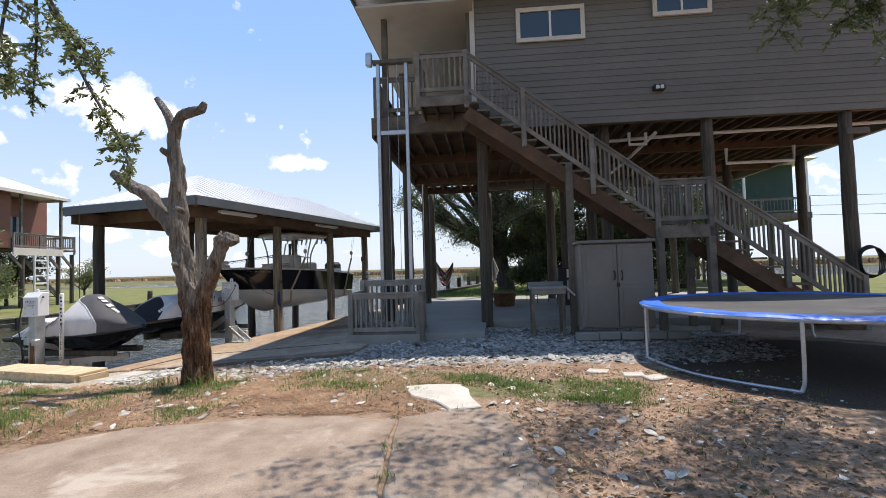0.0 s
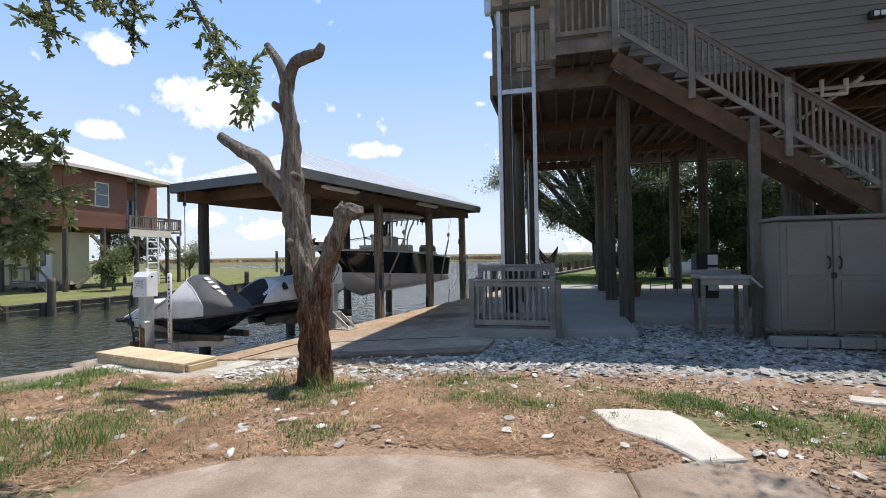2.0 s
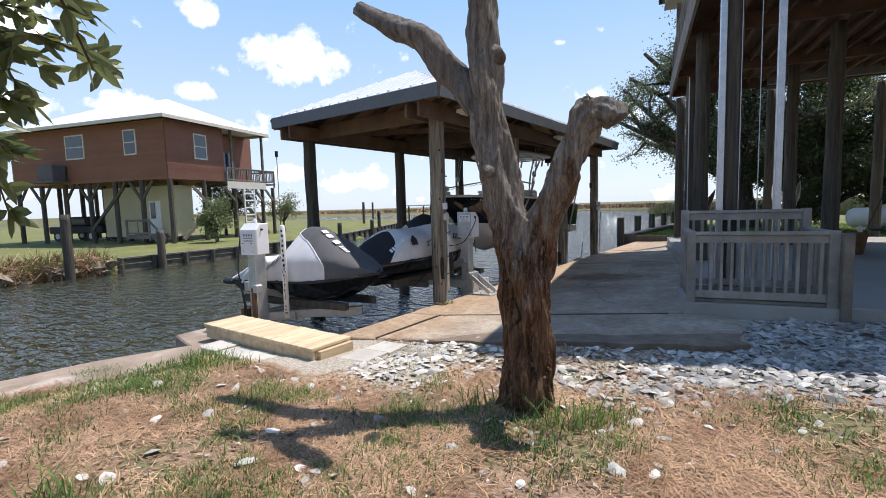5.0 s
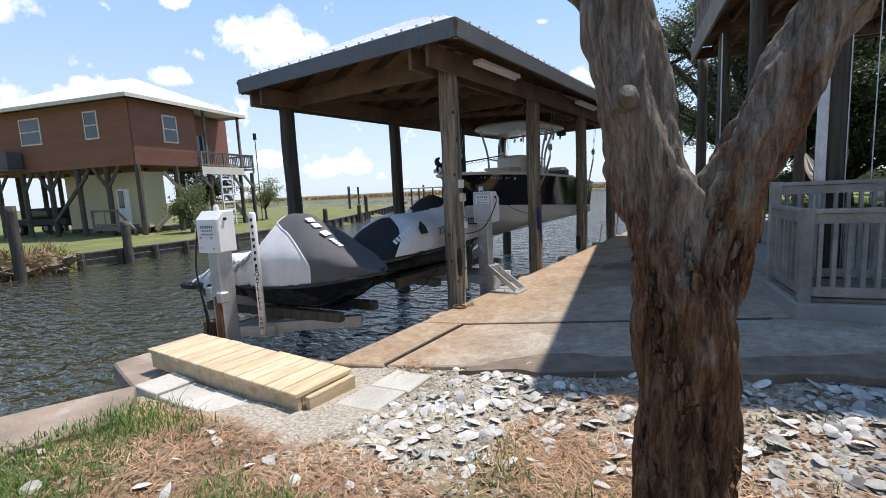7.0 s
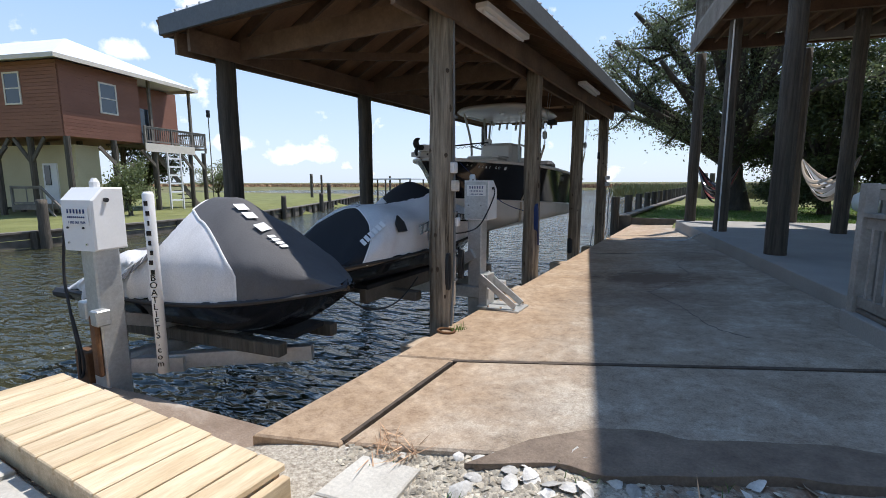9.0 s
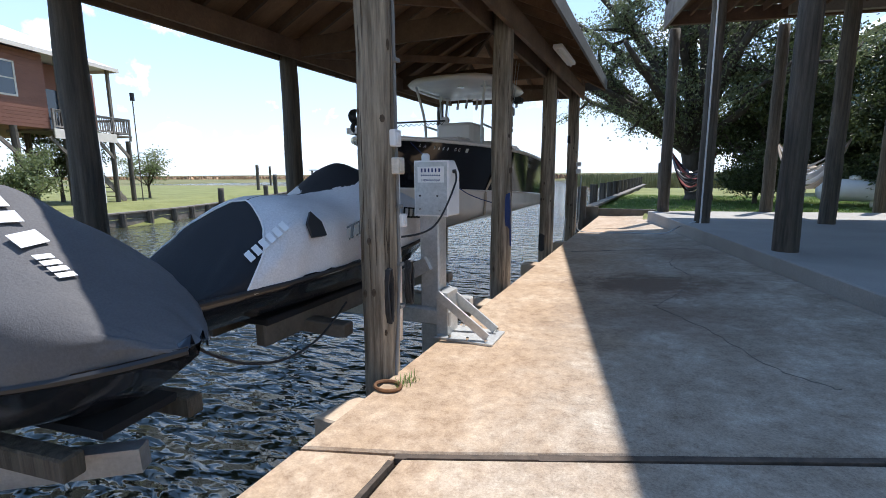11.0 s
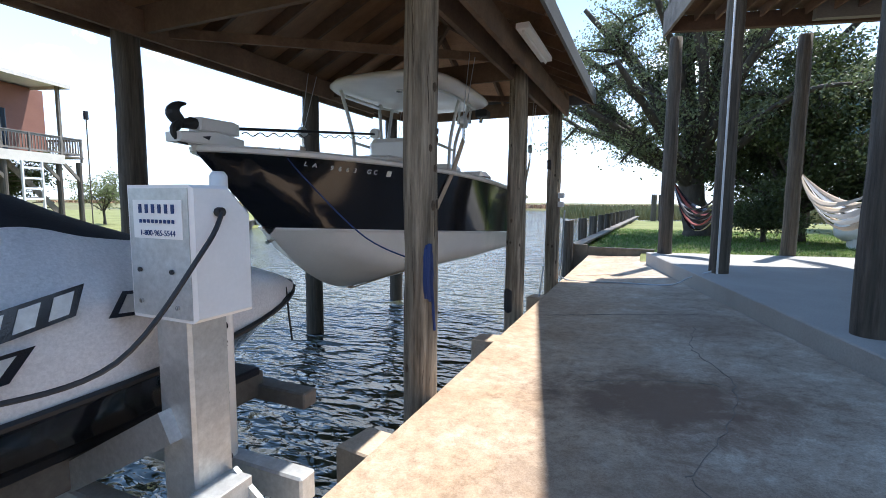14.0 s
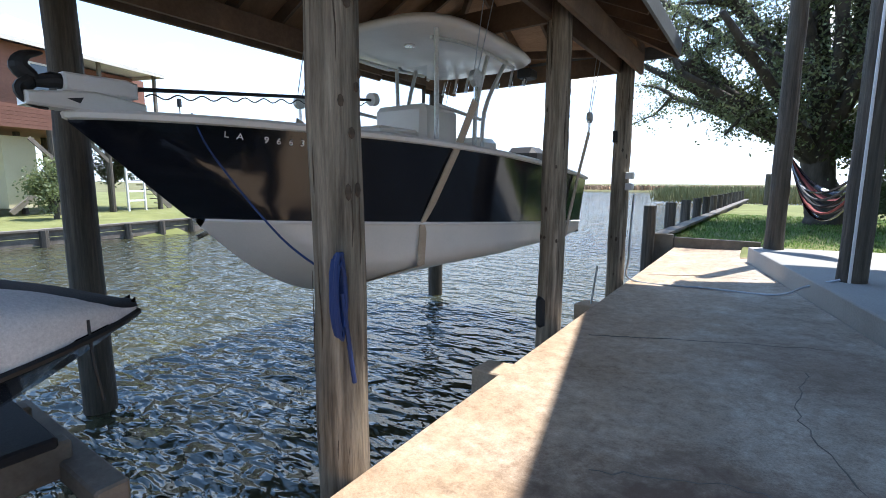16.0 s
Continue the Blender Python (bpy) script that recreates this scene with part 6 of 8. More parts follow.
coil = [(-8.57 + 0.018 * math.sin(i * 0.5), 11.43 + 0.03 * math.cos(i * 0.61), 0.78 + 0.17 * math.sin(i * 0.61) - i * 0.001) for i in range(90)]
tagged(part("blue_rope", tube(coil, 0.011, 6), BLUEROPE), "coiled blue rope hung on a piling", "rope", "ropes")
tagged(part("rope_tail", tube(curve_points([(-8.555, 11.44, 0.75), (-8.55, 11.47, 0.5), (-8.55, 11.5, 0.3)], 6), 0.011, 6), BLUEROPE), "loose end of blue rope on a piling", "rope", "ropes")
tagged(part("bow_line", tube(curve_points([(-10.08, 11.62, 1.69), (-9.75, 11.55, 1.42), (-9.2, 11.6, 0.95), (-8.6, 11.5, 0.78)], 8), 0.006, 6), BLUEROPE), "dark blue bow line from the boat to a piling", "rope", "ropes")
bumper = tube([(-8.80, 14.52, -0.28), (-8.80, 14.52, -0.22), (-8.80, 14.52, 0.05), (-8.80, 14.52, 0.12)], [0.03, 0.08, 0.08, 0.03], 12)
tagged(part("boat_fender", bumper, BLACK), "black rubber fender hanging beside a piling", "fender")
small_box("flood_light", "twin white floodlights on a piling", "lamp", (-8.64, 17.08, 1.32), (-8.54, 17.2, 1.42), WHITE)
small_box("flood_light", "twin white floodlights on a piling", "lamp", (-8.64, 17.08, 1.16), (-8.54, 17.2, 1.26), WHITE)
small_box("camera_box", "small black box on a piling", "box", (-8.86, 17.12, 1.85), (-8.80, 17.22, 2.02), BLACK)
tagged(part("dock_hose", tube(curve_points([(-8.52, 17.15, 1.1), (-8.55, 17.2, 0.2), (-8.5, 17.3, DOCK_Z + 0.02), (-7.5, 17.2, dock_z(-7.5) + 0.016), (-6.75, 17.05, dock_z(-6.75) + 0.016), (-6.45, 17.0, 0.03), (-6.15, 16.95, 0.16)], 7), 0.016, 6), GALV), "grey conduit lying across the dock", "conduit")
pc = on_house(-0.02, 6.9)
tagged(part("pile_conduit", tube([(pc.x + 0.03, pc.y - 0.03, 0.12), (pc.x + 0.03, pc.y - 0.02, 4.75)], 0.016, 6), WHITE), "white conduit running up a house piling", "conduit")
tagged(part("gauge_pipe", tube([(-8.72, 15.7, -0.9), (-8.60, 15.75, 0.25)], 0.014, 6), GALV), "thin leaning metal pipe by the quay", "pipe")


# ---- shed, table, trampoline and things by the stairs ----
shed = thing("storage_shed", "taupe resin storage cabinet with double doors", "storage cabinet", HOUSE)
part("shed_body", box((4.18, -1.70, 0.2), (5.56, -1.05, 1.88), 0.015), TAUPE, shed)
part("shed_roof", box((4.14, -1.78, 1.88), (5.60, -1.02, 1.94), 0.015), TAUPE, shed)
for a, b, h in ((4.20, 4.865, 4.80), (4.875, 5.54, 4.94)):
    d = part("door", box((a, -1.74, 0.24), (b, -1.702, 1.86), 0.012), TAUPE, shed)
    part("door_panel", box((a + 0.08, -1.747, 0.34), (b - 0.08, -1.741, 0.98), 0.006), TAUPE, d)
    part("door_panel", box((a + 0.08, -1.747, 1.06), (b - 0.08, -1.741, 1.78), 0.006), TAUPE, d)
    part("handle", tube(curve_points([(h, -1.745, 1.16), (h, -1.80, 1.19), (h, -1.80, 1.30), (h, -1.745, 1.33)], 4), 0.012, 6), BLACK, d, "black pull handle")
part("hasp", box((4.84, -1.77, 1.02), (4.9, -1.742, 1.10), 0.004), BLACK, shed)
for i in range(5):
    u = 4.0 + i * 0.42
    tagged(part("paver", box((0, 0, 0), (0.40, 0.2, 0.14), 0.012), CONC_SLAB, m=HOUSE @ pose(u, -1.98 + 0.03 * (i % 2), 0.03, 0, 0, 2 * (i % 3) - 2)), "grey concrete block laid as a step before the shed", "paver", "shed blocks")
TABLE = material("stained_table_plastic", (0.20, 0.19, 0.175), (0.33, 0.315, 0.29), 4.0, 40.0, rough=0.6, bump=0.1)
tbl = thing("cleaning_table", "grey stained fish cleaning table with metal chute on legs", "table", HOUSE)
part("tabletop", box((3.22, -1.28, 0.98), (3.98, -0.75, 1.04), 0.01), TABLE, tbl)
part("table_lip", box((3.22, -0.77, 1.04), (3.98, -0.74, 1.12), 0.005), TABLE, tbl)
part("metal_chute", beam((3.96, -1.02, 1.02), (4.14, -1.02, 0.84), 0.45, 0.03, bev=0.004), GALV, tbl)
for u, v in ((3.28, -1.22), (3.28, -0.8), (3.90, -1.22), (3.90, -0.8)):
    part("leg", box((u - 0.03, v - 0.03, 0.02), (u + 0.03, v + 0.03, 0.98), 0.004), DECKWOOD, tbl)
part("apron_board", box((3.25, -1.26, 0.88), (3.95, -1.23, 0.98), 0.004), TABLE, tbl)

tramp = thing("trampoline", "round trampoline with black mat and torn blue edge pad", "trampoline", pose(3.05, 8.15, 0))
R = 2.25
ang = [2 * math.pi * i / 72 for i in range(72)]
part("frame", tube([(R * math.cos(a), R * math.sin(a), 0.80) for a in ang + ang[:1]], 0.028, 8, cap=False), GALV, tramp)
rings = [[((R - d) * math.cos(a), (R - d) * math.sin(a), zz + 0.008 * math.sin(a * 11 + d * 20)) for a in ang] for d, zz in ((-0.03, 0.815), (0.02, 0.845), (0.16, 0.85), (0.28, 0.84), (0.30, 0.825))]
part("edge_pad", loft(rings, close=True), BLUE, tramp, "blue vinyl edge pad")
rings = [[(r * math.cos(a), r * math.sin(a), z) for a in ang] for r, z in ((R - 0.29, 0.828), (R - 0.8, 0.815), (0.9, 0.80), (0.3, 0.795))]
bm = loft(rings, close=True, caps=False)
bm.faces.new([v for v in bm.verts if abs(v.co.xy.length - 0.3) < 0.01])
part("jumping_mat", bm, MATBLACK, tramp)
for k in range(4):
    a0 = 2 * math.pi * k / 4 + 3.80
    pts = []
    for da, zz in ((-0.53, 0.80), (-0.53, 0.3), (-0.52, 0.05), (-0.46, 0.02), (0.0, 0.02), (0.46, 0.02), (0.52, 0.05), (0.53, 0.3), (0.53, 0.80)):
        pts.append((R * math.cos(a0 + da), R * math.sin(a0 + da), zz))
    part("leg", tube(curve_points(pts, 4), 0.022, 8), GALV, tramp, "bent steel tube leg")

for u, v, w, h, mat, nm, lb in ((5.0, 4.9, 0.55, 1.25, BLACK, "smoker", "black upright smoker with steel door"), (2.95, 5.0, 0.8, 0.45, RUST, "fire_pit", "dark round fire pit on the slab")):
    t = thing(nm, lb, nm.replace("_", " "), HOUSE @ pose(u, v, SLAB_Z))
    if nm == "fire_pit":
        part("bowl", tube([(0, 0, 0), (0, 0, 0.4), (0, 0, h)], [w * 0.42, w * 0.5, w * 0.52], 18), mat, t)
    else:
        part("case", box((-w / 2, -w / 2, 0.0), (w / 2, w / 2, h), 0.02), mat, t)
        part("door", box((0.0, -w / 2 - 0.02, 0.2), (w / 2 - 0.02, -w / 2, 0.85), 0.01), ALU, t)
        part("top_panel", box((0.0, -w / 2 - 0.02, 0.92), (w / 2 - 0.02, -w / 2, 1.2), 0.01), WHITE, t)
ptbl = thing("picnic_table", "dark wooden picnic table with benches under the house", "table", HOUSE @ pose(7.2, 5.2, SLAB_Z))
for i in range(5):
    part("top_board", box((-0.9, -0.37 + i * 0.15, 0.72), (0.9, -0.23 + i * 0.15, 0.76), 0.004), DECKWOOD, ptbl)
for y in (-0.75, 0.6):
    part("bench", box((-0.9, y, 0.42), (0.9, y + 0.2, 0.46), 0.004), DECKWOOD, ptbl)
for x in (-0.6, 0.6):
    for s in (1, -1):
        part("leg", beam((x, s * 0.65, 0), (x, s * 0.2, 0.72), 0.04, 0.09), DECKWOOD, ptbl)
pipes = thing("drain_pipes", "white plastic drain pipes hung under the floor", "pipe", HOUSE)
for pts in ([(5.2, 1.2, 4.62), (7.5, 1.1, 4.68), (12.5, 0.9, 4.70)], [(6.6, 0.7, 4.66), (6.6, 3.2, 4.5), (6.6, 6.0, 4.45)], [(9.2, 2.6, 4.62), (9.2, 2.6, 4.2), (11.0, 2.6, 4.2), (11.0, 2.6, 4.62)], [(6.0, 0.8, 4.72), (6.0, 0.8, 4.42), (6.4, 0.8, 4.42), (6.4, 0.8, 4.7)]):
    part("pipe", tube(pts, 0.045, 8), WHITE, pipes)
ps = on_house(10.72, -0.02, 4.22)
tagged(part("piling_sign", box((-0.25, -0.03, 0), (0.25, 0.0, 0.14), 0.006), DECKWOOD, m=HOUSE @ pose(10.72, 0.02, 4.22)), "small grey name board nailed to a piling", "sign")
for i in range(5):
    tagged(part("hose_coil", tube([(0.28 * math.cos(k * 0.3) * (1 - 0.04 * i), 0.04 * i + 0.03 * math.sin(k), 0.30 * math.sin(k * 0.3) * (1 + 0.05 * i)) for k in range(24)], 0.012, 5), BLACK, m=HOUSE @ pose(10.78, -0.12 - 0.01 * i, 1.35)), "loop of black hose hung on a piling", "hose", "hose loops")
dish = thing("satellite_dish", "small grey satellite dish on a mast", "satellite dish", HOUSE @ pose(10.35, 4.6, 2.75))
part("mast", tube([(0.03, 0.35, -0.45), (0, 0.05, -0.1), (0, -0.05, 0.05)], 0.025, 8), GALV, dish)
rings = [[(r * math.cos(a), -0.12 + 0.25 * r * r, 0.12 + r * 0.8 * math.sin(a)) for a in ang[::3]] for r in (0.34, 0.22, 0.1, 0.01)]
part("reflector", loft(rings, close=True), DARKCLOTH, dish)
for i in range(3):
    tagged(part("stepping_stone", prism(wander([(-0.15, -0.09), (0.12, -0.11), (0.16, 0.08), (-0.11, 0.10)], 0.08, 0.05), -0.05, 0.03, bev=0.012), WHITECONC, m=pose(0.05 + i * 0.55 - 0.1 * i * i, 6.75 - 0.12 * i, 0.0, 0, 0, 20 * i)), "flat pale stone lying at the gravel's edge", "stone", "flat stones")

rg0 = tube([(0.07 * math.cos(a) * 1.3, 0.07 * math.sin(a), 0.014) for a in ang[::4] + ang[:1]], 0.012, 6)
tagged(part("mooring_ring", rg0, RUST, m=pose(-8.5, 8.48, DOCK_Z)), "rusty iron ring set in the dock's edge", "ring")

# ---- foliage helpers ----
def leaf_mesh(name, spots, length, width, mat, parent=None, seed=0, droop=0.2, kind="", label="", dirs=None):
    """One mesh of many folded leaves at the given places."""
    rg = np.random.default_rng(seed)
    p = np.asarray(spots, float)
    n = len(p)
    d = rg.normal(size=(n, 3)) if dirs is None else np.asarray(dirs, float) + rg.normal(scale=0.55, size=(n, 3))
    d[:, 2] -= droop
    d /= np.linalg.norm(d, axis=1, keepdims=True)
    s = np.cross(d, rg.normal(size=(n, 3)))
    s /= np.linalg.norm(s, axis=1, keepdims=True)
    nn = np.cross(d, s)
    ln = length * rg.uniform(0.6, 1.25, (n, 1))
    wd = width * rg.uniform(0.7, 1.2, (n, 1))
    a, e = p, p + d * ln
    q1 = p + d * ln * 0.35 + s * wd / 2 + nn * wd * 0.15
    q2 = p + d * ln * 0.75 + s * wd * 0.42 + nn * wd * 0.1
    q3 = p + d * ln * 0.75 - s * wd * 0.42 + nn * wd * 0.1
    q4 = p + d * ln * 0.35 - s * wd / 2 + nn * wd * 0.15
    verts = np.stack([a, q1, q2, e, q3, q4], 1).reshape(-1, 3)
    idx = np.arange(n)[:, None] * 6
    faces = np.concatenate([idx + np.array([[0, 1, 2, 3]]), idx + np.array([[0, 3, 4, 5]])])
    me = bpy.data.meshes.new(name)
    me.from_pydata(verts.tolist(), [], faces.tolist())
    me.materials.append(mat)
    ob = new(name, me)
    if parent is not None:
        ob.parent = parent
    if kind or label:
        tagged(ob, label, "", "", kind)
    return ob


def branch_out(base, tip, n_sub, rr, reach, levels=2, sag=0.0):
    """Points of a limb and its side branches: a list of (points, r0, r1)."""
    base, tip = Vector(base), Vector(tip)
    mid = base.lerp(tip, 0.5) + Vector((rr.uniform(-1, 1), rr.uniform(-1, 1), rr.uniform(0.1, 0.8))) * (tip - base).length * 0.10
    pts = curve_points([base, mid, tip + Vector((0, 0, -sag))], 6)
    out = [(pts, 1.0, 0.35)]
    if levels:
        for _ in range(n_sub):
            k = rr.randrange(len(pts) // 3, len(pts))
            d = Vector((rr.uniform(-1, 1), rr.uniform(-1, 1), rr.uniform(-0.45, 0.9))).normalized() * reach * rr.uniform(0.5, 1.0)
            out += [(q, a * 0.45, b * 0.4) for q, a, b in branch_out(pts[k], pts[k] + d, max(n_sub - 2, 2), rr, reach * 0.55, levels - 1, sag * 0.5)]
    return out


def big_tree(name, label, base, height, tips, r, leaf_n, leaf_len, leaf_w, leaf_mat, seed, reach=2.0, clump=0.55, trunk_lean=(0, 0), fork=0.28):
    rr = random.Random(seed)
    tree = thing(name, label, "tree", pose(*base))
    f = Vector((trunk_lean[0], trunk_lean[1], height * fork))
    part("trunk", rough_tube([(0, 0, -0.3), (0.02, 0, 0.3), f * 0.6, f], [r * 1.5, r * 1.08, r * 0.95, r * 0.9], 16, seed, 0.14), OAKBARK, tree, "", True)
    bm, ends = bmesh.new(), []
    for t in tips:
        for pts, a, b in branch_out(f * rr.uniform(0.85, 1.0), t, 4, rr, reach):
            tube(pts, [max(r * 0.5 * (a + (b - a) * i / (len(pts) - 1)), 0.008) for i in range(len(pts))], 6, bm)
            if a < 0.9:
                ends += [p for p in pts[2:]]
    part("branchwork", bm, OAKBARK, tree, "dark spreading limbs", True)
    spots = []
    rg = np.random.default_rng(seed)
    pick = rg.integers(0, len(ends), leaf_n)
    off = rg.normal(scale=clump, size=(leaf_n, 3)) * np.array([1, 1, 0.62]) * rg.uniform(0.3, 1.0, (leaf_n, 1))
    spots = np.array([ends[i] for i in pick]) + off
    spots[:, 2] = np.maximum(spots[:, 2], 0.15)
    leaf_mesh("crown", spots, leaf_len, leaf_w, leaf_mat, tree, seed)
    return tree


def around(cx, cy, cz, rx, ry, rz, n, seed):
    rr = random.Random(seed)
    out = []
    while len(out) < n:
        v = Vector((rr.gauss(0, 1), rr.gauss(0, 1), rr.gauss(0, 1))).normalized()
        if v.z > -0.35:
            out.append((cx + v.x * rx, cy + v.y * ry, cz + v.z * rz))
    return out


# ---- the yard beyond the house ----
big_tree("oak_tree", "large live oak with spreading crown on the lawn", (-5.2, 30.2, -0.1), 10.5, around(-0.5, -0.3, 6.3, 5.6, 4.6, 4.4, 30, 3), 0.5, 62000, 0.13, 0.06, OAKLEAF, 11, 2.2, 0.5, (-0.3, 0), 0.22)
for x, y, n, w, seed in ((-2.2, 28.6, 36000, 2.3, 5), (1.6, 28.0, 36000, 2.4, 6), (5.2, 29.5, 24000, 2.0, 7)):
    big_tree("shade_tree", "dense dark evergreen tree behind the house", (x, y, -0.1), 7.0, around(0, 0, 3.1, w, 1.9, 3.0, 22, seed), 0.2, n, 0.15, 0.07, LEAF2, seed + 7, 1.3, 0.45, fork=0.16)
for x, y, h, seed in ((-3.4, 27.6, 1.9, 8), (0.2, 26.9, 2.3, 9), (3.6, 26.8, 2.2, 10)):
    big_tree("round_shrub", "low dark shrub at the lawn's edge", (x, y, -0.1), h, around(0, 0, h * 0.42, 1.1, 0.8, h * 0.42, 12, seed), 0.07, 9000, 0.11, 0.06, LEAF2, seed + 7, 0.6, 0.3)

tank = thing("propane_tank", "white horizontal propane tank on the grass", "tank", pose(-0.75, 26.4, -0.1))
part("vessel", tube([(-1.05, 0, 0.62), (-1.0, 0, 0.62), (-0.82, 0, 0.62), (0.82, 0, 0.62), (1.0, 0, 0.62), (1.05, 0, 0.62)], [0.06, 0.26, 0.38, 0.38, 0.26, 0.06], 20), TANKM, tank, "", True)
part("dome_lid", tube([(0, 0, 0.98), (0, 0, 1.08), (0, 0, 1.12)], [0.16, 0.16, 0.08], 12), TANKM, tank)
for x in (-0.6, 0.6):
    part("foot", box((x - 0.05, -0.25, 0), (x + 0.05, 0.25, 0.3), 0.01), TANKM, tank)


def hammock(name, label, a, b, sag, mats):
    hm = thing(name, label, "hammock", group="hammocks")
    a, b = Vector(a), Vector(b)
    side = (b - a).cross(Vector((0, 0, 1))).normalized()
    for k in range(9):
        w = (k - 4) / 4
        pts = []
        for i in range(15):
            t = i / 14
            spread_w = 0.34 * math.sin(math.pi * t) ** 0.8
            dip = sag * (4 * t * (1 - t)) * (1 - 0.25 * abs(w))
            pts.append(a.lerp(b, t) + side * w * spread_w * 0.6 + Vector((0, 0, -dip + 0.18 * abs(w) * math.sin(math.pi * t))))
        part("cloth_strip", tube(pts, [0.012 + 0.045 * math.sin(math.pi * i / 14) for i in range(15)], 6, squash=0.3), mats[k % len(mats)], hm)


REDCLOTH = material("faded_red_cloth", (0.20, 0.05, 0.05), (0.33, 0.10, 0.09), 3.0, 60.0, rough=0.9, bump=0.2)
p1, p2 = on_house(0.0, 9.95), on_house(0.0, 7.05)
hammock("hammock", "striped dark hammock slung between house pilings", (p1.x + 0.1, p1.y + 0.14, 1.75), (p2.x + 0.5, p2.y + 2.2, 1.7), 1.05, (NAVY, REDCLOTH, BLACKCLOTH, DARKCLOTH))
p3, p4 = on_house(2.6, 10.2), on_house(2.5, 6.9)
hammock("hammock", "pale woven hammock slung between house pilings", (p3.x + 0.12, p3.y, 1.9), (p4.x + 0.1, p4.y + 0.15, 1.8), 1.05, (STRAP, WHITE, GREYCLOTH, STRAP))
sw = thing("hanging_swing", "round black hanging swing seat on ropes", "swing", HOUSE @ pose(4.2, 6.2, 0.0))
part("seat", tube([(0, 0, 0.56), (0, 0, 0.60)], 0.45, 24), BLACK, sw)
for a in (0.4, 2.5, 4.6):
    part("rope", tube([(0.44 * math.cos(a), 0.44 * math.sin(a), 0.58), (0, 0, 1.9), (0, 0, 5.05)], 0.012, 5), BLACK, sw)
    part("tassel", tube([(0.44 * math.cos(a), 0.44 * math.sin(a), 0.56), (0.45 * math.cos(a), 0.45 * math.sin(a), 0.115)], 0.012, 5), BLACK, sw)

# timber bulkhead running along the lawn, with a row of posts
def bx(y):
    """The line of the lawn's bulkhead."""
    return -9.1 + 0.033 * (y - 21.8)


bulk = thing("lawn_bulkhead", "grey timber bulkhead with a row of posts along the lawn", "bulkhead", kind="structure")
for i in range(13):
    y = 21.8 + i * 2.5
    part("bulkhead_post", tube([(bx(y) - 0.02, y, -1.6), (bx(y) - 0.02, y, 0.74)], 0.14, 10), PILE, bulk)
for k in range(4):
    part("bulkhead_plank", beam((bx(22) + 0.16, 22.0, -1.05 + k * 0.3), (bx(54) + 0.16, 54.0, -1.05 + k * 0.3), 0.06, 0.28), DECKWOOD, bulk)
part("bulkhead_cap", beam((bx(22) + 0.2, 22.0, 0.06), (bx(54) + 0.2, 54.0, 0.06), 0.3, 0.06), DECKWOOD, bulk)
part("end_wall_plank", box((-9.1, 21.95, -0.9), (-8.6, 22.05, 0.08), 0.01), DECKWOOD, bulk)
part("end_wall_plank", box((-8.6, 21.98, -0.3), (-6.9, 22.08, 0.02), 0.01), DECKWOOD, bulk)
for x, y in ((-6.6, 47.0), (-6.1, 47.3)):
    piling("mooring_pile", x, y, -0.6, 1.9, 0.2, 0.19, PILE, "dark mooring pile at the lawn's far end", "mooring piles")

# the teal house behind
gh = thing("teal_house", "teal stilted house with a white-railed porch beyond the trees", "house", pose(2.2, 34.5, 0, 0, 0, 8))
part("wall", box((0, 0, 4.3), (11, 7, 7.6)), GREENWALL, gh)
part("floor_beam", box((-0.1, -1.7, 3.9), (11.1, 7, 4.28)), DECKWOOD, gh)
bm = bmesh.new()
vs = [bm.verts.new(v) for v in ((-0.5, -2.0, 7.6), (11.5, -2.0, 7.6), (11.5, 7.5, 7.6), (-0.5, 7.5, 7.6), (2.8, 2.8, 9.8), (8.2, 2.8, 9.8))]
for f in ((0, 1, 5, 4), (1, 2, 5), (2, 3, 4, 5), (3, 0, 4), (3, 2, 1, 0)):
    bm.faces.new([vs[i] for i in f])
part("roof", bm, METALROOF, gh)
rail_run((0, -1.65, 4.28), (11, -1.65, 4.28), (0, 0.25, 0.5, 0.75, 1), gh, gap=0.2)
for x in (0.1, 3.7, 7.3, 10.9):
    for y in (-1.6, 3.0, 6.9):
        part("stilt", box((x - 0.12, y - 0.12, -0.3), (x + 0.12, y + 0.12, 3.9)), PILE, gh)
    part("porch_post", box((x - 0.07, -1.72, 4.28), (x + 0.07, -1.58, 7.6)), WHITE, gh)
for i in range(14):
    part("stair_tread", box((1.2, -1.9 - i * 0.27, 3.7 - i * 0.27), (2.3, -1.6 - i * 0.27, 3.74 - i * 0.27)), DECKWOOD, gh)
window_unit(1.0, 2.2, 5.0, 6.6, -0.02, gh)
window_unit(4.5, 5.7, 5.0, 6.6, -0.02, gh)
for i in range(6):
    part("lattice_post", box((4.0 + i * 0.8, 1.0, -0.2), (4.15 + i * 0.8, 1.15, 3.9)), DECKWOOD, gh)
    part("lattice_brace", beam((4.0 + i * 0.8, 1.05, 0.4), (4.8 + i * 0.8, 1.05, 1.9), 0.05, 0.1), DECKWOOD, gh)

REED = material("marsh_reed", (0.16, 0.17, 0.06), (0.30, 0.27, 0.12), 0.5, 8.0, rough=0.8, bump=0.0, vary=0)
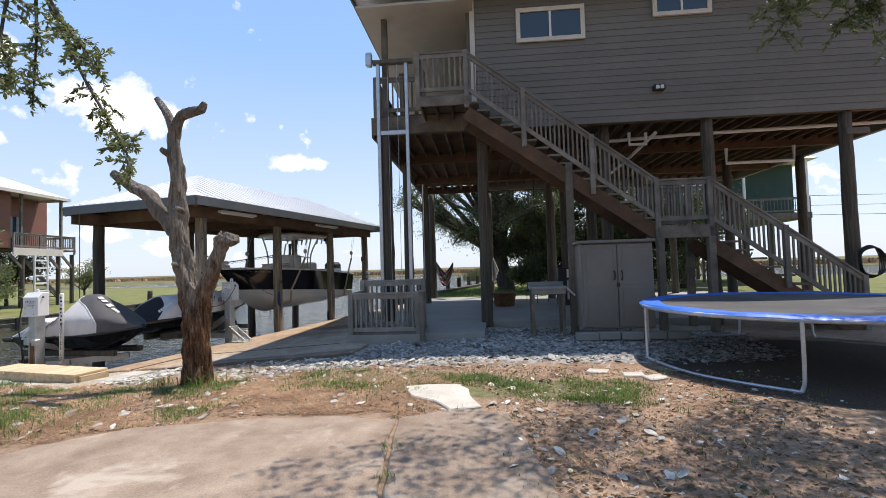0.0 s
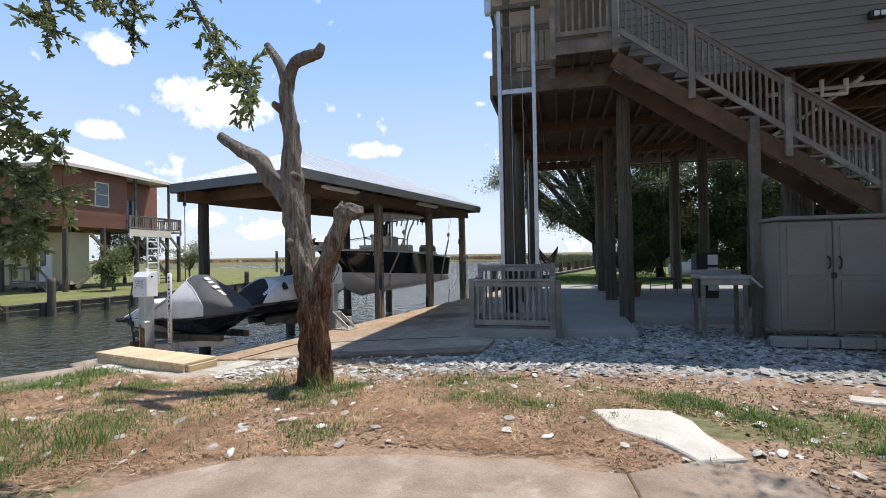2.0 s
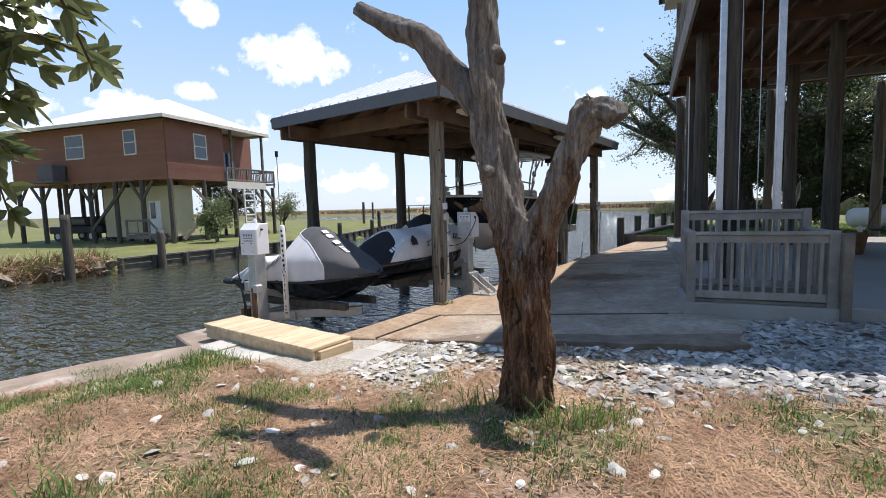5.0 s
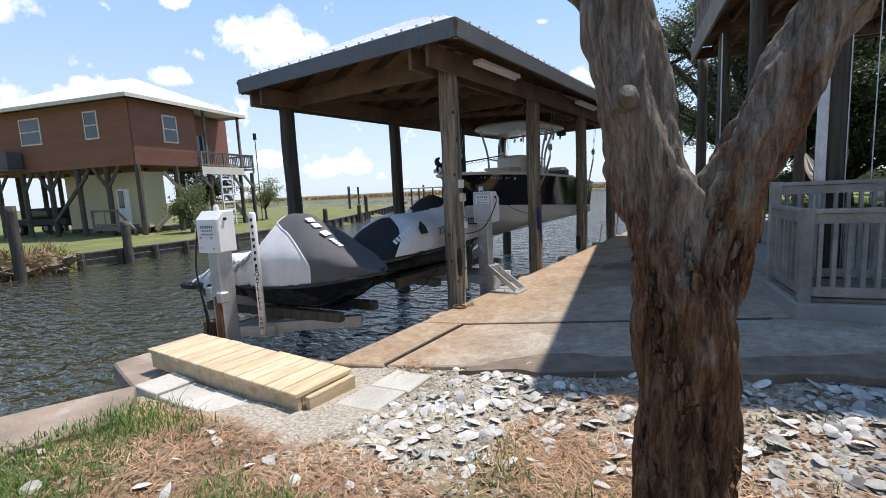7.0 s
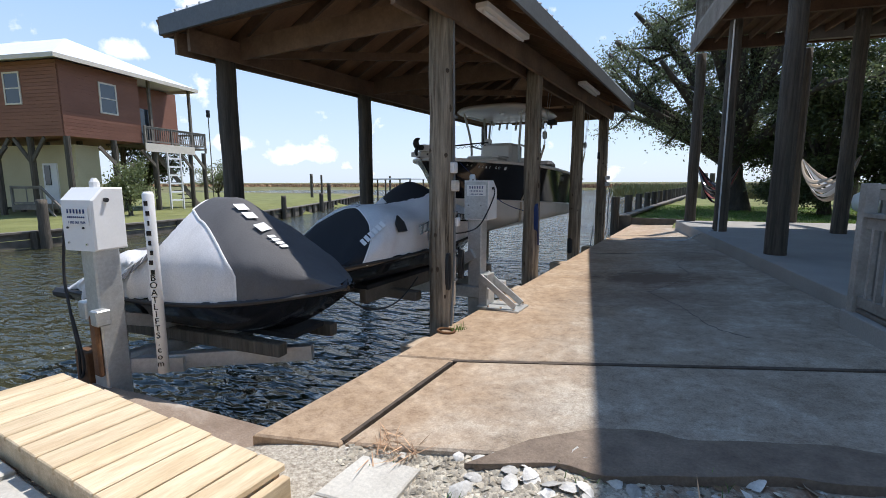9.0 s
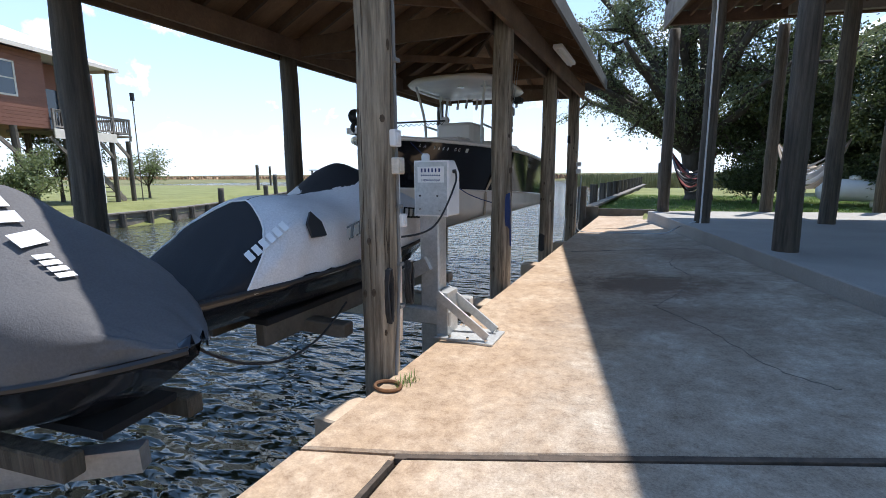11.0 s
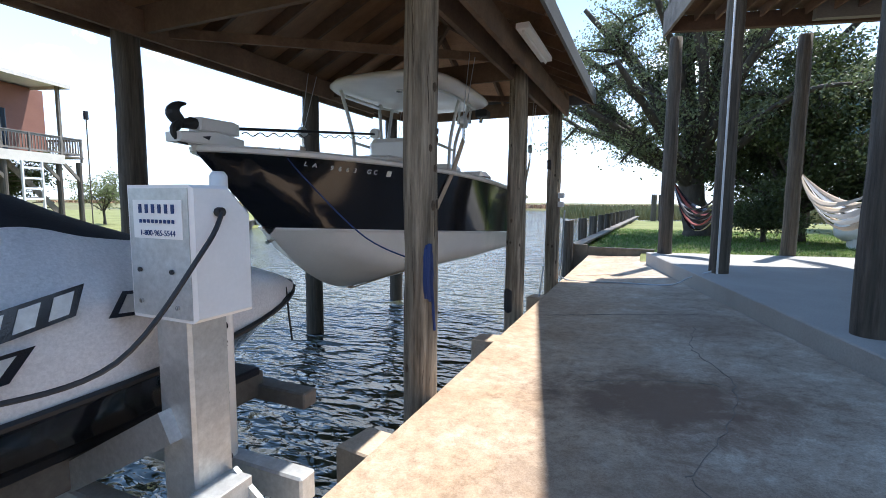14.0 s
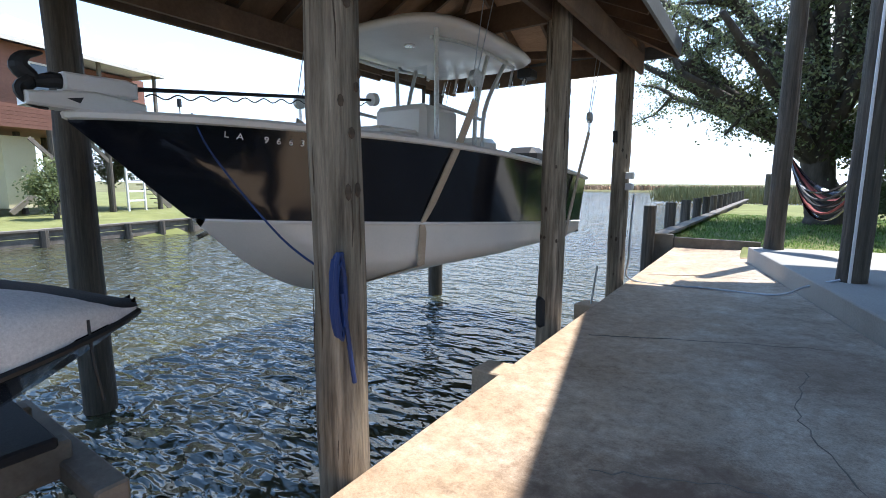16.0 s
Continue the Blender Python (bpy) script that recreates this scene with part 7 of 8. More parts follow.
# reeds at the marsh edge
rg = np.random.default_rng(5)
rp = np.stack([rg.uniform(-16, 12, 9000), rg.uniform(60, 72, 9000), np.full(9000, -0.6)], 1)
leaf_mesh("reeds", rp, 1.5, 0.10, REED, None, 6, -4.0, "stuff", "tall green reeds at the marsh edge")
rp = np.stack([rg.uniform(-260, 150, 16000), rg.uniform(128, 150, 16000), np.full(16000, -0.4)], 1)
leaf_mesh("marsh_grass", rp, 1.1, 0.5, STRAW, None, 7, -3.0, "stuff", "tan and green marsh grass on the far shore")


# ---- the neighbour across the canal ----
NB = pose(-33.0, 15.33, -0.32, 0, 0, 17.5)
nb = thing("red_stilt_house", "brick-red sided house on timber stilts with white metal roof", "house", NB)
WB, WT = 3.82, 7.3
part("body", box((-13.5, 0, WB), (0, 4.4, WT)), BRICKRED, nb)
part("porch_back_wall", box((-13.5, 4.4, WB), (-1.6, 9.0, WT)), BRICKRED, nb)
k = 0
z = WB
while z < WT - 0.05:
    part("siding_course", beam((-13.5, -0.03, z + 0.08), (0.0, -0.03, z + 0.08), 0.03, 0.15, up=(0, -0.14, 1)), BRICKRED, nb)
    part("siding_course", beam((0.03, 0, z + 0.08), (0.03, 4.4, z + 0.08), 0.03, 0.15, up=(0.14, 0, 1)), BRICKRED, nb)
    z += 0.165
bm = bmesh.new()
vs = [bm.verts.new(v) for v in ((-14.2, -0.7, WT + 0.08), (0.7, -0.7, WT + 0.08), (0.7, 8.3, WT + 0.08), (-14.2, 8.3, WT + 0.08), (-9.5, 3.8, WT + 2.2), (-3.8, 3.8, WT + 2.2))]
for f in ((0, 1, 5, 4), (1, 2, 5), (2, 3, 4, 5), (3, 0, 4), (3, 2, 1, 0)):
    bm.faces.new([vs[i] for i in f])
part("roof", bm, METALROOF, nb)
for a, b in (((-14.2, -0.7), (0.7, -0.7)), ((0.7, -0.7), (0.7, 8.3)), ((0.7, 8.3), (-14.2, 8.3))):
    part("fascia", beam((*a, WT), (*b, WT), 0.04, 0.2), TRIM, nb)


def wall_window(x, y, z0, z1, w, along_x):
    if along_x:
        g = part("window", box((x, y - 0.07, z0), (x + w, y - 0.05, z1)), GLASS, nb)
        for lo, hi in (((x - 0.08, y - 0.09, z0 - 0.08), (x + w + 0.08, y - 0.045, z0)), ((x - 0.08, y - 0.09, z1), (x + w + 0.08, y - 0.045, z1 + 0.08)), ((x - 0.08, y - 0.09, z0), (x, y - 0.045, z1)), ((x + w, y - 0.09, z0), (x + w + 0.08, y - 0.045, z1)), ((x, y - 0.085, (z0 + z1) / 2 - 0.03), (x + w, y - 0.071, (z0 + z1) / 2 + 0.03))):
            part("window_frame", box(lo, hi), TRIM, g)
    else:
        g = part("window", box((x + 0.05, y, z0), (x + 0.07, y + w, z1)), GLASS, nb)
        for lo, hi in (((x + 0.045, y - 0.08, z0 - 0.08), (x + 0.09, y + w + 0.08, z0)), ((x + 0.045, y - 0.08, z1), (x + 0.09, y + w + 0.08, z1 + 0.08)), ((x + 0.045, y - 0.08, z0), (x + 0.09, y, z1)), ((x + 0.045, y + w, z0), (x + 0.09, y + w + 0.08, z1)), ((x + 0.071, y, (z0 + z1) / 2 - 0.03), (x + 0.085, y + w, (z0 + z1) / 2 + 0.03))):
            part("window_frame", box(lo, hi), TRIM, g)


wall_window(0, 2.05, 5.2, 6.6, 0.85, False)
wall_window(-3.1, 0, 5.4, 6.75, 0.85, True)
wall_window(-8.1, 0, 5.4, 6.75, 1.5, True)
part("patio_door", box((-1.58, 5.2, WB + 0.1), (-1.54, 6.9, WB + 2.2)), GLASS, nb)
part("deck", box((-2.5, 4.42, WB - 0.1), (0.2, 9.4, WB), 0.01), DECKWOOD, nb)
part("deck_skirt", box((0.2, 4.4, WB - 0.45), (0.25, 8.2, WB + 0.02)), TRIM, nb, "pale corrugated deck skirt")
rail_run((0.15, 4.5, WB), (0.15, 9.3, WB), (0, 0.4, 0.75, 1), nb, gap=0.16)
rail_run((0.15, 9.3, WB), (-2.4, 9.3, WB), (1,), nb, gap=0.16)
for y in (5.0, 8.1):
    part("porch_post", box((0.02, y, WB), (0.16, y + 0.14, WT + 0.05)), DECKWOOD, nb)
part("undercroft", box((-7.0, 1.2, 0.35), (-0.9, 2.5, WB - 0.3)), CREAM, nb, "cream-panelled room under the house")
part("undercroft_door", box((-3.0, 1.12, 0.5), (-2.1, 1.2, 2.6)), WHITE, nb)
part("undercroft_window", box((-2.85, 1.08, 1.5), (-2.5, 1.12, 2.5)), GLASS, nb)
part("porch_step", box((-3.4, -0.2, 0.3), (-1.6, 1.1, 0.55)), DECKWOOD, nb)
rail_run((-3.4, -0.15, 0.5), (-1.6, -0.15, 0.5), (0, 1), nb, gap=0.9)
rail_run((-1.6, -0.15, 0.5), (-0.4, -0.15, -0.6), (1,), nb, gap=0.9)
for x in (-13.3, -11.0, -8.8, -6.6, -4.4, -2.2, 0.0):
    for y in (0.1, 2.6, 5.2):
        part("stilt", tube([(x, y, -0.2), (x, y, WB)], 0.14, 10), PILE, nb)
    if x < -0.5:
        part("knee_brace", beam((x, 0.05, 2.6), (x + 0.95, 0.05, WB - 0.05), 0.09, 0.16), PILE, nb)
for x in (-11.0, -6.6, -2.2):
    part("knee_brace", beam((x, 0.05, 2.6), (x - 0.95, 0.05, WB - 0.05), 0.09, 0.16), PILE, nb)
part("long_brace", beam((-6.5, 0.0, 0.9), (-3.6, 0.0, 3.4), 0.1, 0.18), PILE, nb)
for y in (2.6, 5.2, 8.0, 9.2):
    part("stilt", tube([(0.05, y, -0.2), (0.05, y, WB - 0.3)], 0.13, 10), PILE, nb)
    part("knee_brace", beam((0.1, y, 2.5), (0.1, y - 0.95, WB - 0.4), 0.09, 0.16), DECKWOOD, nb)
part("long_brace", beam((0.2, 0.6, 0.2), (0.2, 3.6, 2.6), 0.12, 0.2), DECKWOOD, nb)
for k in range(6):
    part("ladder_rung", box((0.2, 5.9, 0.5 + k * 0.5), (0.26, 6.9, 0.6 + k * 0.5)), WHITE, nb)
for y in (5.9, 6.9):
    part("ladder_rail", box((0.18, y - 0.04, 0), (0.28, y + 0.04, 3.4)), WHITE, nb)
for i in range(13):
    part("stair_tread", box((-1.6, 5.8 + i * 0.27, 3.5 - i * 0.27), (-0.6, 6.1 + i * 0.27, 3.55 - i * 0.27)), DECKWOOD, nb)
part("stair_stringer", beam((-0.6, 5.8, 3.45), (-0.6, 9.3, 0.0), 0.05, 0.3), DECKWOOD, nb)
ac = part("air_conditioner", box((-9.6, -0.95, 4.05), (-8.2, -0.15, 5.0), 0.03), DARKCLOTH, nb, "dark air conditioner on a bracket platform")
part("ac_platform", box((-10.0, -1.1, 3.9), (-8.0, -0.05, 4.04)), DECKWOOD, ac)
flag = thing("deck_pole", "thin pole with a lamp at the deck corner", "pole", NB @ pose(0.3, 9.6, 0))
part("pole", tube([(0, 0, 0), (0, 0, 6.2)], 0.03, 6), PILE, flag)
part("lamp_head", tube([(0, 0, 5.9), (0, 0, 6.35)], 0.12, 10), BLACK, flag)
truck = thing("parked_pickup", "dark pickup truck parked under the neighbour's house", "truck", NB @ pose(-10.8, 2.6, 0.02, 0, 0, 4))
part("body", box((-2.4, -0.9, 0.55), (2.4, 0.9, 1.05), 0.08), BLACK, truck)
part("cab", box((-0.9, -0.82, 1.0), (1.0, 0.82, 1.72), 0.15), BLACK, truck)
part("cab_glass", box((-0.75, -0.84, 1.2), (0.85, 0.84, 1.6), 0.05), GLASS, truck)
for x in (-1.5, 1.5):
    for y in (-0.85, 0.85):
        w = part("wheel", tube([(x, y - 0.12, 0.38), (x, y + 0.12, 0.38)], 0.38, 16), BLACK, truck)
        part("rim", tube([(x, y - 0.13, 0.38), (x, y + 0.13, 0.38)], 0.2, 12), ALU, w)
big_tree("rounded_bush", "rounded green bush beside the red house", (-31.0, 16.9, -0.32), 2.4, around(0, 0, 1.4, 0.9, 0.9, 0.9, 12, 21), 0.08, 5000, 0.13, 0.07, LEAF, 22, 0.6, 0.28)
big_tree("small_tree", "small leafy tree on the neighbour's lawn", (-38.0, 26.6, -0.32), 3.0, around(0, 0, 1.9, 1.6, 1.2, 1.0, 12, 23), 0.07, 2600, 0.14, 0.07, LEAF, 24, 0.9, 0.3)
big_tree("small_tree", "leafy tree behind the neighbour's porch", (-39.0, 22.0, -0.32), 5.0, around(0, 0, 3.0, 2.4, 2.4, 1.6, 12, 25), 0.1, 5000, 0.17, 0.08, LEAF2, 26, 1.2, 0.45)

nbulk = thing("canal_bulkhead", "low timber bulkhead with posts along the neighbour's lawn", "bulkhead", kind="structure")
y = 9.8
while y < 60:
    x = far_bank_x(y)
    y2 = y + 2.6
    x2 = far_bank_x(y2)
    for k in range(3):
        part("bulkhead_plank", beam((x + 0.05, y, -0.95 + k * 0.27), (x2 + 0.05, y2, -0.95 + k * 0.27), 0.08, 0.25), DECKWOOD, nbulk)
    part("bulkhead_cap", beam((x, y, -0.30), (x2, y2, -0.30), 0.35, 0.06), DECKWOOD, nbulk)
    for f in (0.0, 0.5):
        part("bulkhead_post", tube([(x + (x2 - x) * f + 0.18, y + 2.6 * f, -1.6), (x + (x2 - x) * f + 0.18, y + 2.6 * f, -0.30)], 0.13, 8), PILE, nbulk)
    y = y2
for x, y, h in ((-25.1, 11.3, 0.75), (-28.2, 24.0, 0.5), (-31.0, 30.0, 0.5), (-44, 42, 2.2), (-33.5, 33.5, 1.2), (-24.7, 8.0, 1.5), (-58, 58, 2.4), (-48, 62, 2.2)):
    piling("mooring_pile", x, y, -1.8, h, 0.16, 0.15, PILE, "grey mooring pile on the far bank", "mooring piles")
dk = thing("covered_slip", "low metal-roofed boat slip across the water", "boat shelter", pose(-36, 46, 0, 0, 0, 10))
part("slip_roof", box((-3, -2, 1.55), (3, 2, 1.68), 0.02), METALROOF, dk)
for x in (-2.8, 0, 2.8):
    for y in (-1.8, 1.8):
        part("slip_post", tube([(x, y, -1.6), (x, y, 1.55)], 0.09, 8), PILE, dk)
rg = np.random.default_rng(9)
rp = np.stack([rg.uniform(-27.4, -25.0, 14000), rg.uniform(-6, 9.6, 14000), rg.uniform(-0.75, -0.3, 14000)], 1)
rp = rp[rg.random(14000) < 0.35 + 0.65 * (np.sin(rp[:, 1] * 2.3) * np.sin(rp[:, 0] * 3.1 + rp[:, 1]) > 0)]
leaf_mesh("bank_weeds", rp, 0.42, 0.022, GRASS, None, 10, -1.1, "stuff", "straggly weeds on the unwalled bank")
rp = np.stack([rg.uniform(-26.2, -25.1, 2600), rg.uniform(6.0, 9.4, 2600), rg.uniform(-0.7, -0.2, 2600)], 1)
leaf_mesh("dry_reeds", rp, 0.7, 0.022, STRAW, None, 11, 0.5, "stuff", "dead brown reeds hanging over the unwalled bank")


def stones_mesh(name, spots, lo, hi, flat, mat, label, seed):
    """One mesh of many small uneven stones."""
    rg = np.random.default_rng(seed)
    p = np.asarray(spots, float)
    n = len(p)
    base = np.array([[1, 0, 0], [0.5, 0.87, 0.1], [-0.5, 0.87, 0], [-1, 0, 0.1], [-0.5, -0.87, 0], [0.5, -0.87, 0.1], [0.1, 0.05, 1], [0, 0, -0.6]])
    sz = rg.uniform(lo, hi, (n, 1, 1)) * rg.choice([0.6, 0.8, 1.0, 1.3], (n, 1, 1))
    v = base[None] * (1 + rg.uniform(-0.35, 0.35, (n, 8, 1)))
    v[:, :, 2] *= flat * rg.uniform(0.6, 1.4, (n, 1))
    v[:, :, 1] *= rg.uniform(0.5, 1.0, (n, 1))
    a = rg.uniform(0, 6.28, n)
    tx = rg.normal(scale=0.35, size=n)
    c, s = np.cos(a)[:, None], np.sin(a)[:, None]
    z2 = v[:, :, 2] + v[:, :, 0] * tx[:, None]
    x2, y2 = v[:, :, 0] * c - v[:, :, 1] * s, v[:, :, 0] * s + v[:, :, 1] * c
    w = np.stack([x2, y2, z2], 2) * sz + p[:, None, :]
    f = []
    for k in range(6):
        f += [[k, (k + 1) % 6, 6], [(k + 1) % 6, k, 7]]
    faces = (np.arange(n)[:, None, None] * 8 + np.array(f)[None]).reshape(-1, 3)
    me = bpy.data.meshes.new(name)
    me.from_pydata(w.reshape(-1, 3).tolist(), [], faces.tolist())
    me.materials.append(mat)
    return tagged(new(name, me), label, "", "", "stuff")


rg = np.random.default_rng(12)
rp = np.stack([rg.uniform(-27.0, -25.0, 260), rg.uniform(1, 9.6, 260), rg.uniform(-0.85, -0.45, 260)], 1)
stones_mesh("bank_rubble", rp, 0.12, 0.3, 0.6, CONC_OLD, "broken rubble along the unwalled bank", 13)
up = thing("utility_pole", "tall wooden pole carrying the power lines", "utility pole", pose(60, 41, 0))
part("pole", tube([(0, 0, -0.5), (0, 0, 8.0)], 0.16, 10), PILE, up)
for i in range(3):
    a, b = (4 + i * 2.0, 44.0, 5.4 + 0.7 * i), (60, 41.0, 5.0 + 0.7 * i)
    tagged(part("power_line", tube(curve_points([a, ((a[0] + b[0]) / 2, 44, a[2] - 1.0), b], 6), 0.02, 4), BLACK), "thin power line strung beyond the house", "power line", "power lines")

# ---- overhanging oaks by the drive ----
def hanging_branch(tree, pts, seed, twig_n=9, twig_len=0.35, leaves=14, leaf_len=0.062, leaf_w=0.022):
    """A limb with drooping twigs and their leaves."""
    rr = random.Random(seed)
    line = curve_points(pts, 8)
    bm = bmesh.new()
    tube(line, [0.016 * (1 - 0.8 * i / (len(line) - 1)) + 0.003 for i in range(len(line))], 6, bm)
    spots, dirs = [], []
    for k in range(twig_n):
        p = line[int(len(line) * (0.12 + 0.86 * k / twig_n))]
        d = Vector((rr.uniform(-1, 1), rr.uniform(-1, 1), rr.uniform(-1.1, 0.35))).normalized()
        q = p + d * twig_len * rr.uniform(0.45, 1.1)
        tw = curve_points([p, p.lerp(q, 0.5) + Vector((0, 0, 0.03)), q], 4)
        tube(tw, [0.004, 0.004, 0.004, 0.003, 0.003, 0.003, 0.002, 0.002, 0.002], 4, bm)
        for j in range(leaves):
            t = tw[rr.randrange(2, len(tw))]
            spots.append(t)
            dirs.append(d + Vector((rr.uniform(-1, 1), rr.uniform(-1, 1), rr.uniform(-0.8, 0.8))) * 0.9)
    for j in range(twig_n * 3):
        i = rr.randrange(len(line) // 3, len(line))
        spots.append(line[i])
        dirs.append(Vector((rr.uniform(-1, 1), rr.uniform(-1, 1), rr.uniform(-1, 0.6))))
    part("branch", bm, OAKBARK, tree)
    leaf_mesh("leaves", spots, leaf_len, leaf_w, LEAF, tree, seed, 0.1, dirs=dirs)


oak = thing("yard_oak", "live oak whose leafy twigs hang over the drive", "tree")
part("trunk", rough_tube([(-8.3, -1.2, -0.3), (-8.2, -1.1, 1.0), (-8.0, -0.8, 2.6), (-7.6, -0.2, 4.2)], [0.42, 0.34, 0.30, 0.24], 16, 31, 0.14), OAKBARK, oak, "", True)
for i, (a, b) in enumerate((((-7.7, -0.4, 4.0), (-5.6, 3.4, 4.8)), ((-7.7, -0.4, 4.0), (-7.4, 2.2, 3.6)), ((-7.7, -0.4, 4.0), (-3.6, 2.6, 5.4)), ((-7.7, -0.4, 4.0), (-4.6, 0.5, 5.2)))):
    part("limb", rough_tube([a, tuple((p + q) / 2 + (0.3 if k == 2 else 0) for k, (p, q) in enumerate(zip(a, b))), b], [0.16, 0.09, 0.03], 10, 40 + i, 0.14), OAKBARK, oak, "", True)
HANG = (
    ((-5.6, 3.4, 4.8), (-5.2, 3.6, 3.75), (-4.71, 3.56, 3.1), (-4.25, 3.35, 2.75), (-3.8, 3.05, 2.42)),
    ((-5.6, 3.4, 4.8), (-5.0, 3.3, 4.1), (-4.6, 3.2, 3.75), (-4.3, 3.1, 3.45)),
    ((-5.6, 3.2, 4.7), (-5.6, 3.1, 4.0), (-5.3, 3.0, 3.55), (-5.15, 2.9, 3.3)),
    ((-5.9, 3.0, 4.5), (-6.0, 2.9, 3.8), (-5.7, 2.85, 3.4), (-5.5, 2.75, 3.05)),
    ((-7.4, 2.2, 3.6), (-6.90, 2.25, 2.80), (-5.83, 2.48, 2.27), (-5.33, 2.57, 1.98), (-4.98, 2.60, 1.85)),
    ((-7.4, 2.2, 3.6), (-6.85, 2.27, 3.15), (-5.97, 2.54, 2.62), (-5.47, 2.63, 2.33), (-5.12, 2.66, 2.20)),
    ((-7.4, 2.2, 3.6), (-6.80, 2.29, 2.50), (-6.07, 2.44, 1.97), (-5.57, 2.53, 1.68), (-5.22, 2.56, 1.55)),
    ((-7.4, 2.2, 3.6), (-6.65, 2.35, 2.67), (-6.00, 2.48, 2.14), (-5.50, 2.57, 1.85), (-5.15, 2.60, 1.72)),
    ((-7.4, 2.2, 3.6), (-6.60, 2.37, 3.45), (-6.30, 2.38, 2.92), (-5.80, 2.47, 2.63), (-5.45, 2.50, 2.50)),
    ((-7.4, 2.2, 3.6), (-6.55, 2.39, 2.95), (-6.15, 2.50, 2.42), (-5.65, 2.59, 2.13), (-5.30, 2.62, 2.00)),
    ((-7.4, 2.2, 3.6), (-6.50, 2.41, 2.70), (-6.35, 2.33, 2.17), (-5.85, 2.42, 1.88), (-5.50, 2.45, 1.75)),
    ((-5.6, 3.4, 4.8), (-5.9, 3.6, 4.3), (-6.1, 3.7, 3.9), (-6.2, 3.75, 3.6)),
)
for i, pts in enumerate(HANG):
    hanging_branch(oak, pts, 60 + i, 40 if i == 0 or 3 < i < 11 else 30, 0.24, 25)


def canopy(tree, targets, seed, n, rad):
    """Leafy masses high over the yard."""
    rg = np.random.default_rng(seed)
    spots = []
    for c in targets:
        k = rg.integers(4, 8)
        for _ in range(k):
            o = np.array(c) + rg.normal(scale=rad, size=3) * np.array([1, 1, 0.5])
            spots.append(o + rg.normal(scale=0.16, size=(n // k, 3)))
    spots = np.concatenate(spots)
    leaf_mesh("crown", spots, 0.085, 0.035, LEAF, tree, seed)


def over(gx, gy, z):
    return (gx + 0.18 * z, gy + 0.37 * z, z)


canopy(oak, [over(-1.3, 2.7, 6.4), over(-1.0, 2.2, 6.2), over(-2.0, 1.2, 6.6)], 71, 420, 0.45)
oak2 = thing("yard_oak", "live oak shading the trampoline side of the yard, with an unseen added crown", "tree")
part("trunk", rough_tube([(7.2, 3.2, -0.3), (7.1, 3.3, 1.0), (6.7, 3.7, 3.0), (6.0, 4.4, 5.0)], [0.42, 0.34, 0.28, 0.22], 16, 33, 0.14), OAKBARK, oak2, "", True)
for i, b in enumerate(((2.2, 6.6, 7.0), (3.5, 6.8, 6.4), (1.0, 6.2, 7.0), (4.4, 8.0, 6.8), (2.6, 4.8, 6.8))):
    a = (6.1, 4.3, 4.8)
    part("limb", rough_tube([a, tuple((p + q) / 2 + (0.4 if k == 2 else 0) for k, (p, q) in enumerate(zip(a, b))), b], [0.15, 0.09, 0.03], 10, 50 + i, 0.14), OAKBARK, oak2, "", True)
canopy(oak2, [over(gx, gy, 6.3 + 0.25 * (i % 4)) for i, (gx, gy) in enumerate(((-1.2, 3.2), (-0.7, 3.7), (-0.2, 4.7), (0.3, 4.3), (0.9, 4.7), (1.5, 4.5), (2.2, 5.0), (2.9, 5.9), (3.4, 5.2), (1.0, 3.6), (1.9, 3.6), (2.8, 4.2), (3.6, 6.6), (4.4, 6.0), (0.2, 3.2), (4.2, 7.6), (0.1, 4.1), (0.8, 3.9), (1.5, 3.8), (1.9, 4.4), (2.6, 4.9), (0.6, 3.2), (1.3, 3.3), (2.2, 5.6)))], 72, 640, 0.40)
# unseen crown mass, added to keep sky light off the stairs and house front
rg = np.random.default_rng(73)
dirs = rg.normal(size=(15000, 3))
dirs *= (rg.uniform(0.75, 1.0, (15000, 1)) / np.linalg.norm(dirs, axis=1, keepdims=True))
spots = np.array([8.6, -0.6, 6.6]) + dirs * np.array([4.6, 5.2, 3.2])
leaf_mesh("crown", spots, 0.30, 0.15, LEAF, oak2, 74)
# limbs reaching into the added crown
for i, b in enumerate(((9.5, -3.0, 7.5), (10.5, 1.0, 8.0), (6.5, -2.5, 7.0))):
    part("limb", rough_tube([(6.1, 4.3, 4.8), tuple((p + q) / 2 + (0.4 if k == 2 else 0) for k, (p, q) in enumerate(zip((6.1, 4.3, 4.8), b))), b], [0.15, 0.09, 0.03], 10, 80 + i, 0.14), OAKBARK, oak2, "", True)
for i, pts in enumerate((((3.5, 6.8, 6.4), (3.2, 6.4, 5.2), (2.5, 6.0, 4.5), (1.98, 5.8, 3.85)), ((3.5, 6.8, 6.4), (3.6, 6.4, 5.0), (3.2, 6.1, 4.35), (2.6, 5.95, 3.95)), ((3.5, 6.8, 6.4), (3.8, 6.4, 5.0), (3.6, 6.2, 4.4), (3.25, 6.1, 3.8)), ((2.2, 6.6, 7.0), (2.3, 6.2, 5.4), (2.2, 5.9, 4.6), (2.1, 5.8, 4.15)), ((3.5, 6.8, 6.4), (3.0, 6.3, 5.2), (2.9, 6.1, 4.6), (2.9, 6.0, 4.1)))):
    hanging_branch(oak2, pts, 90 + i, 40, 0.36, 30)


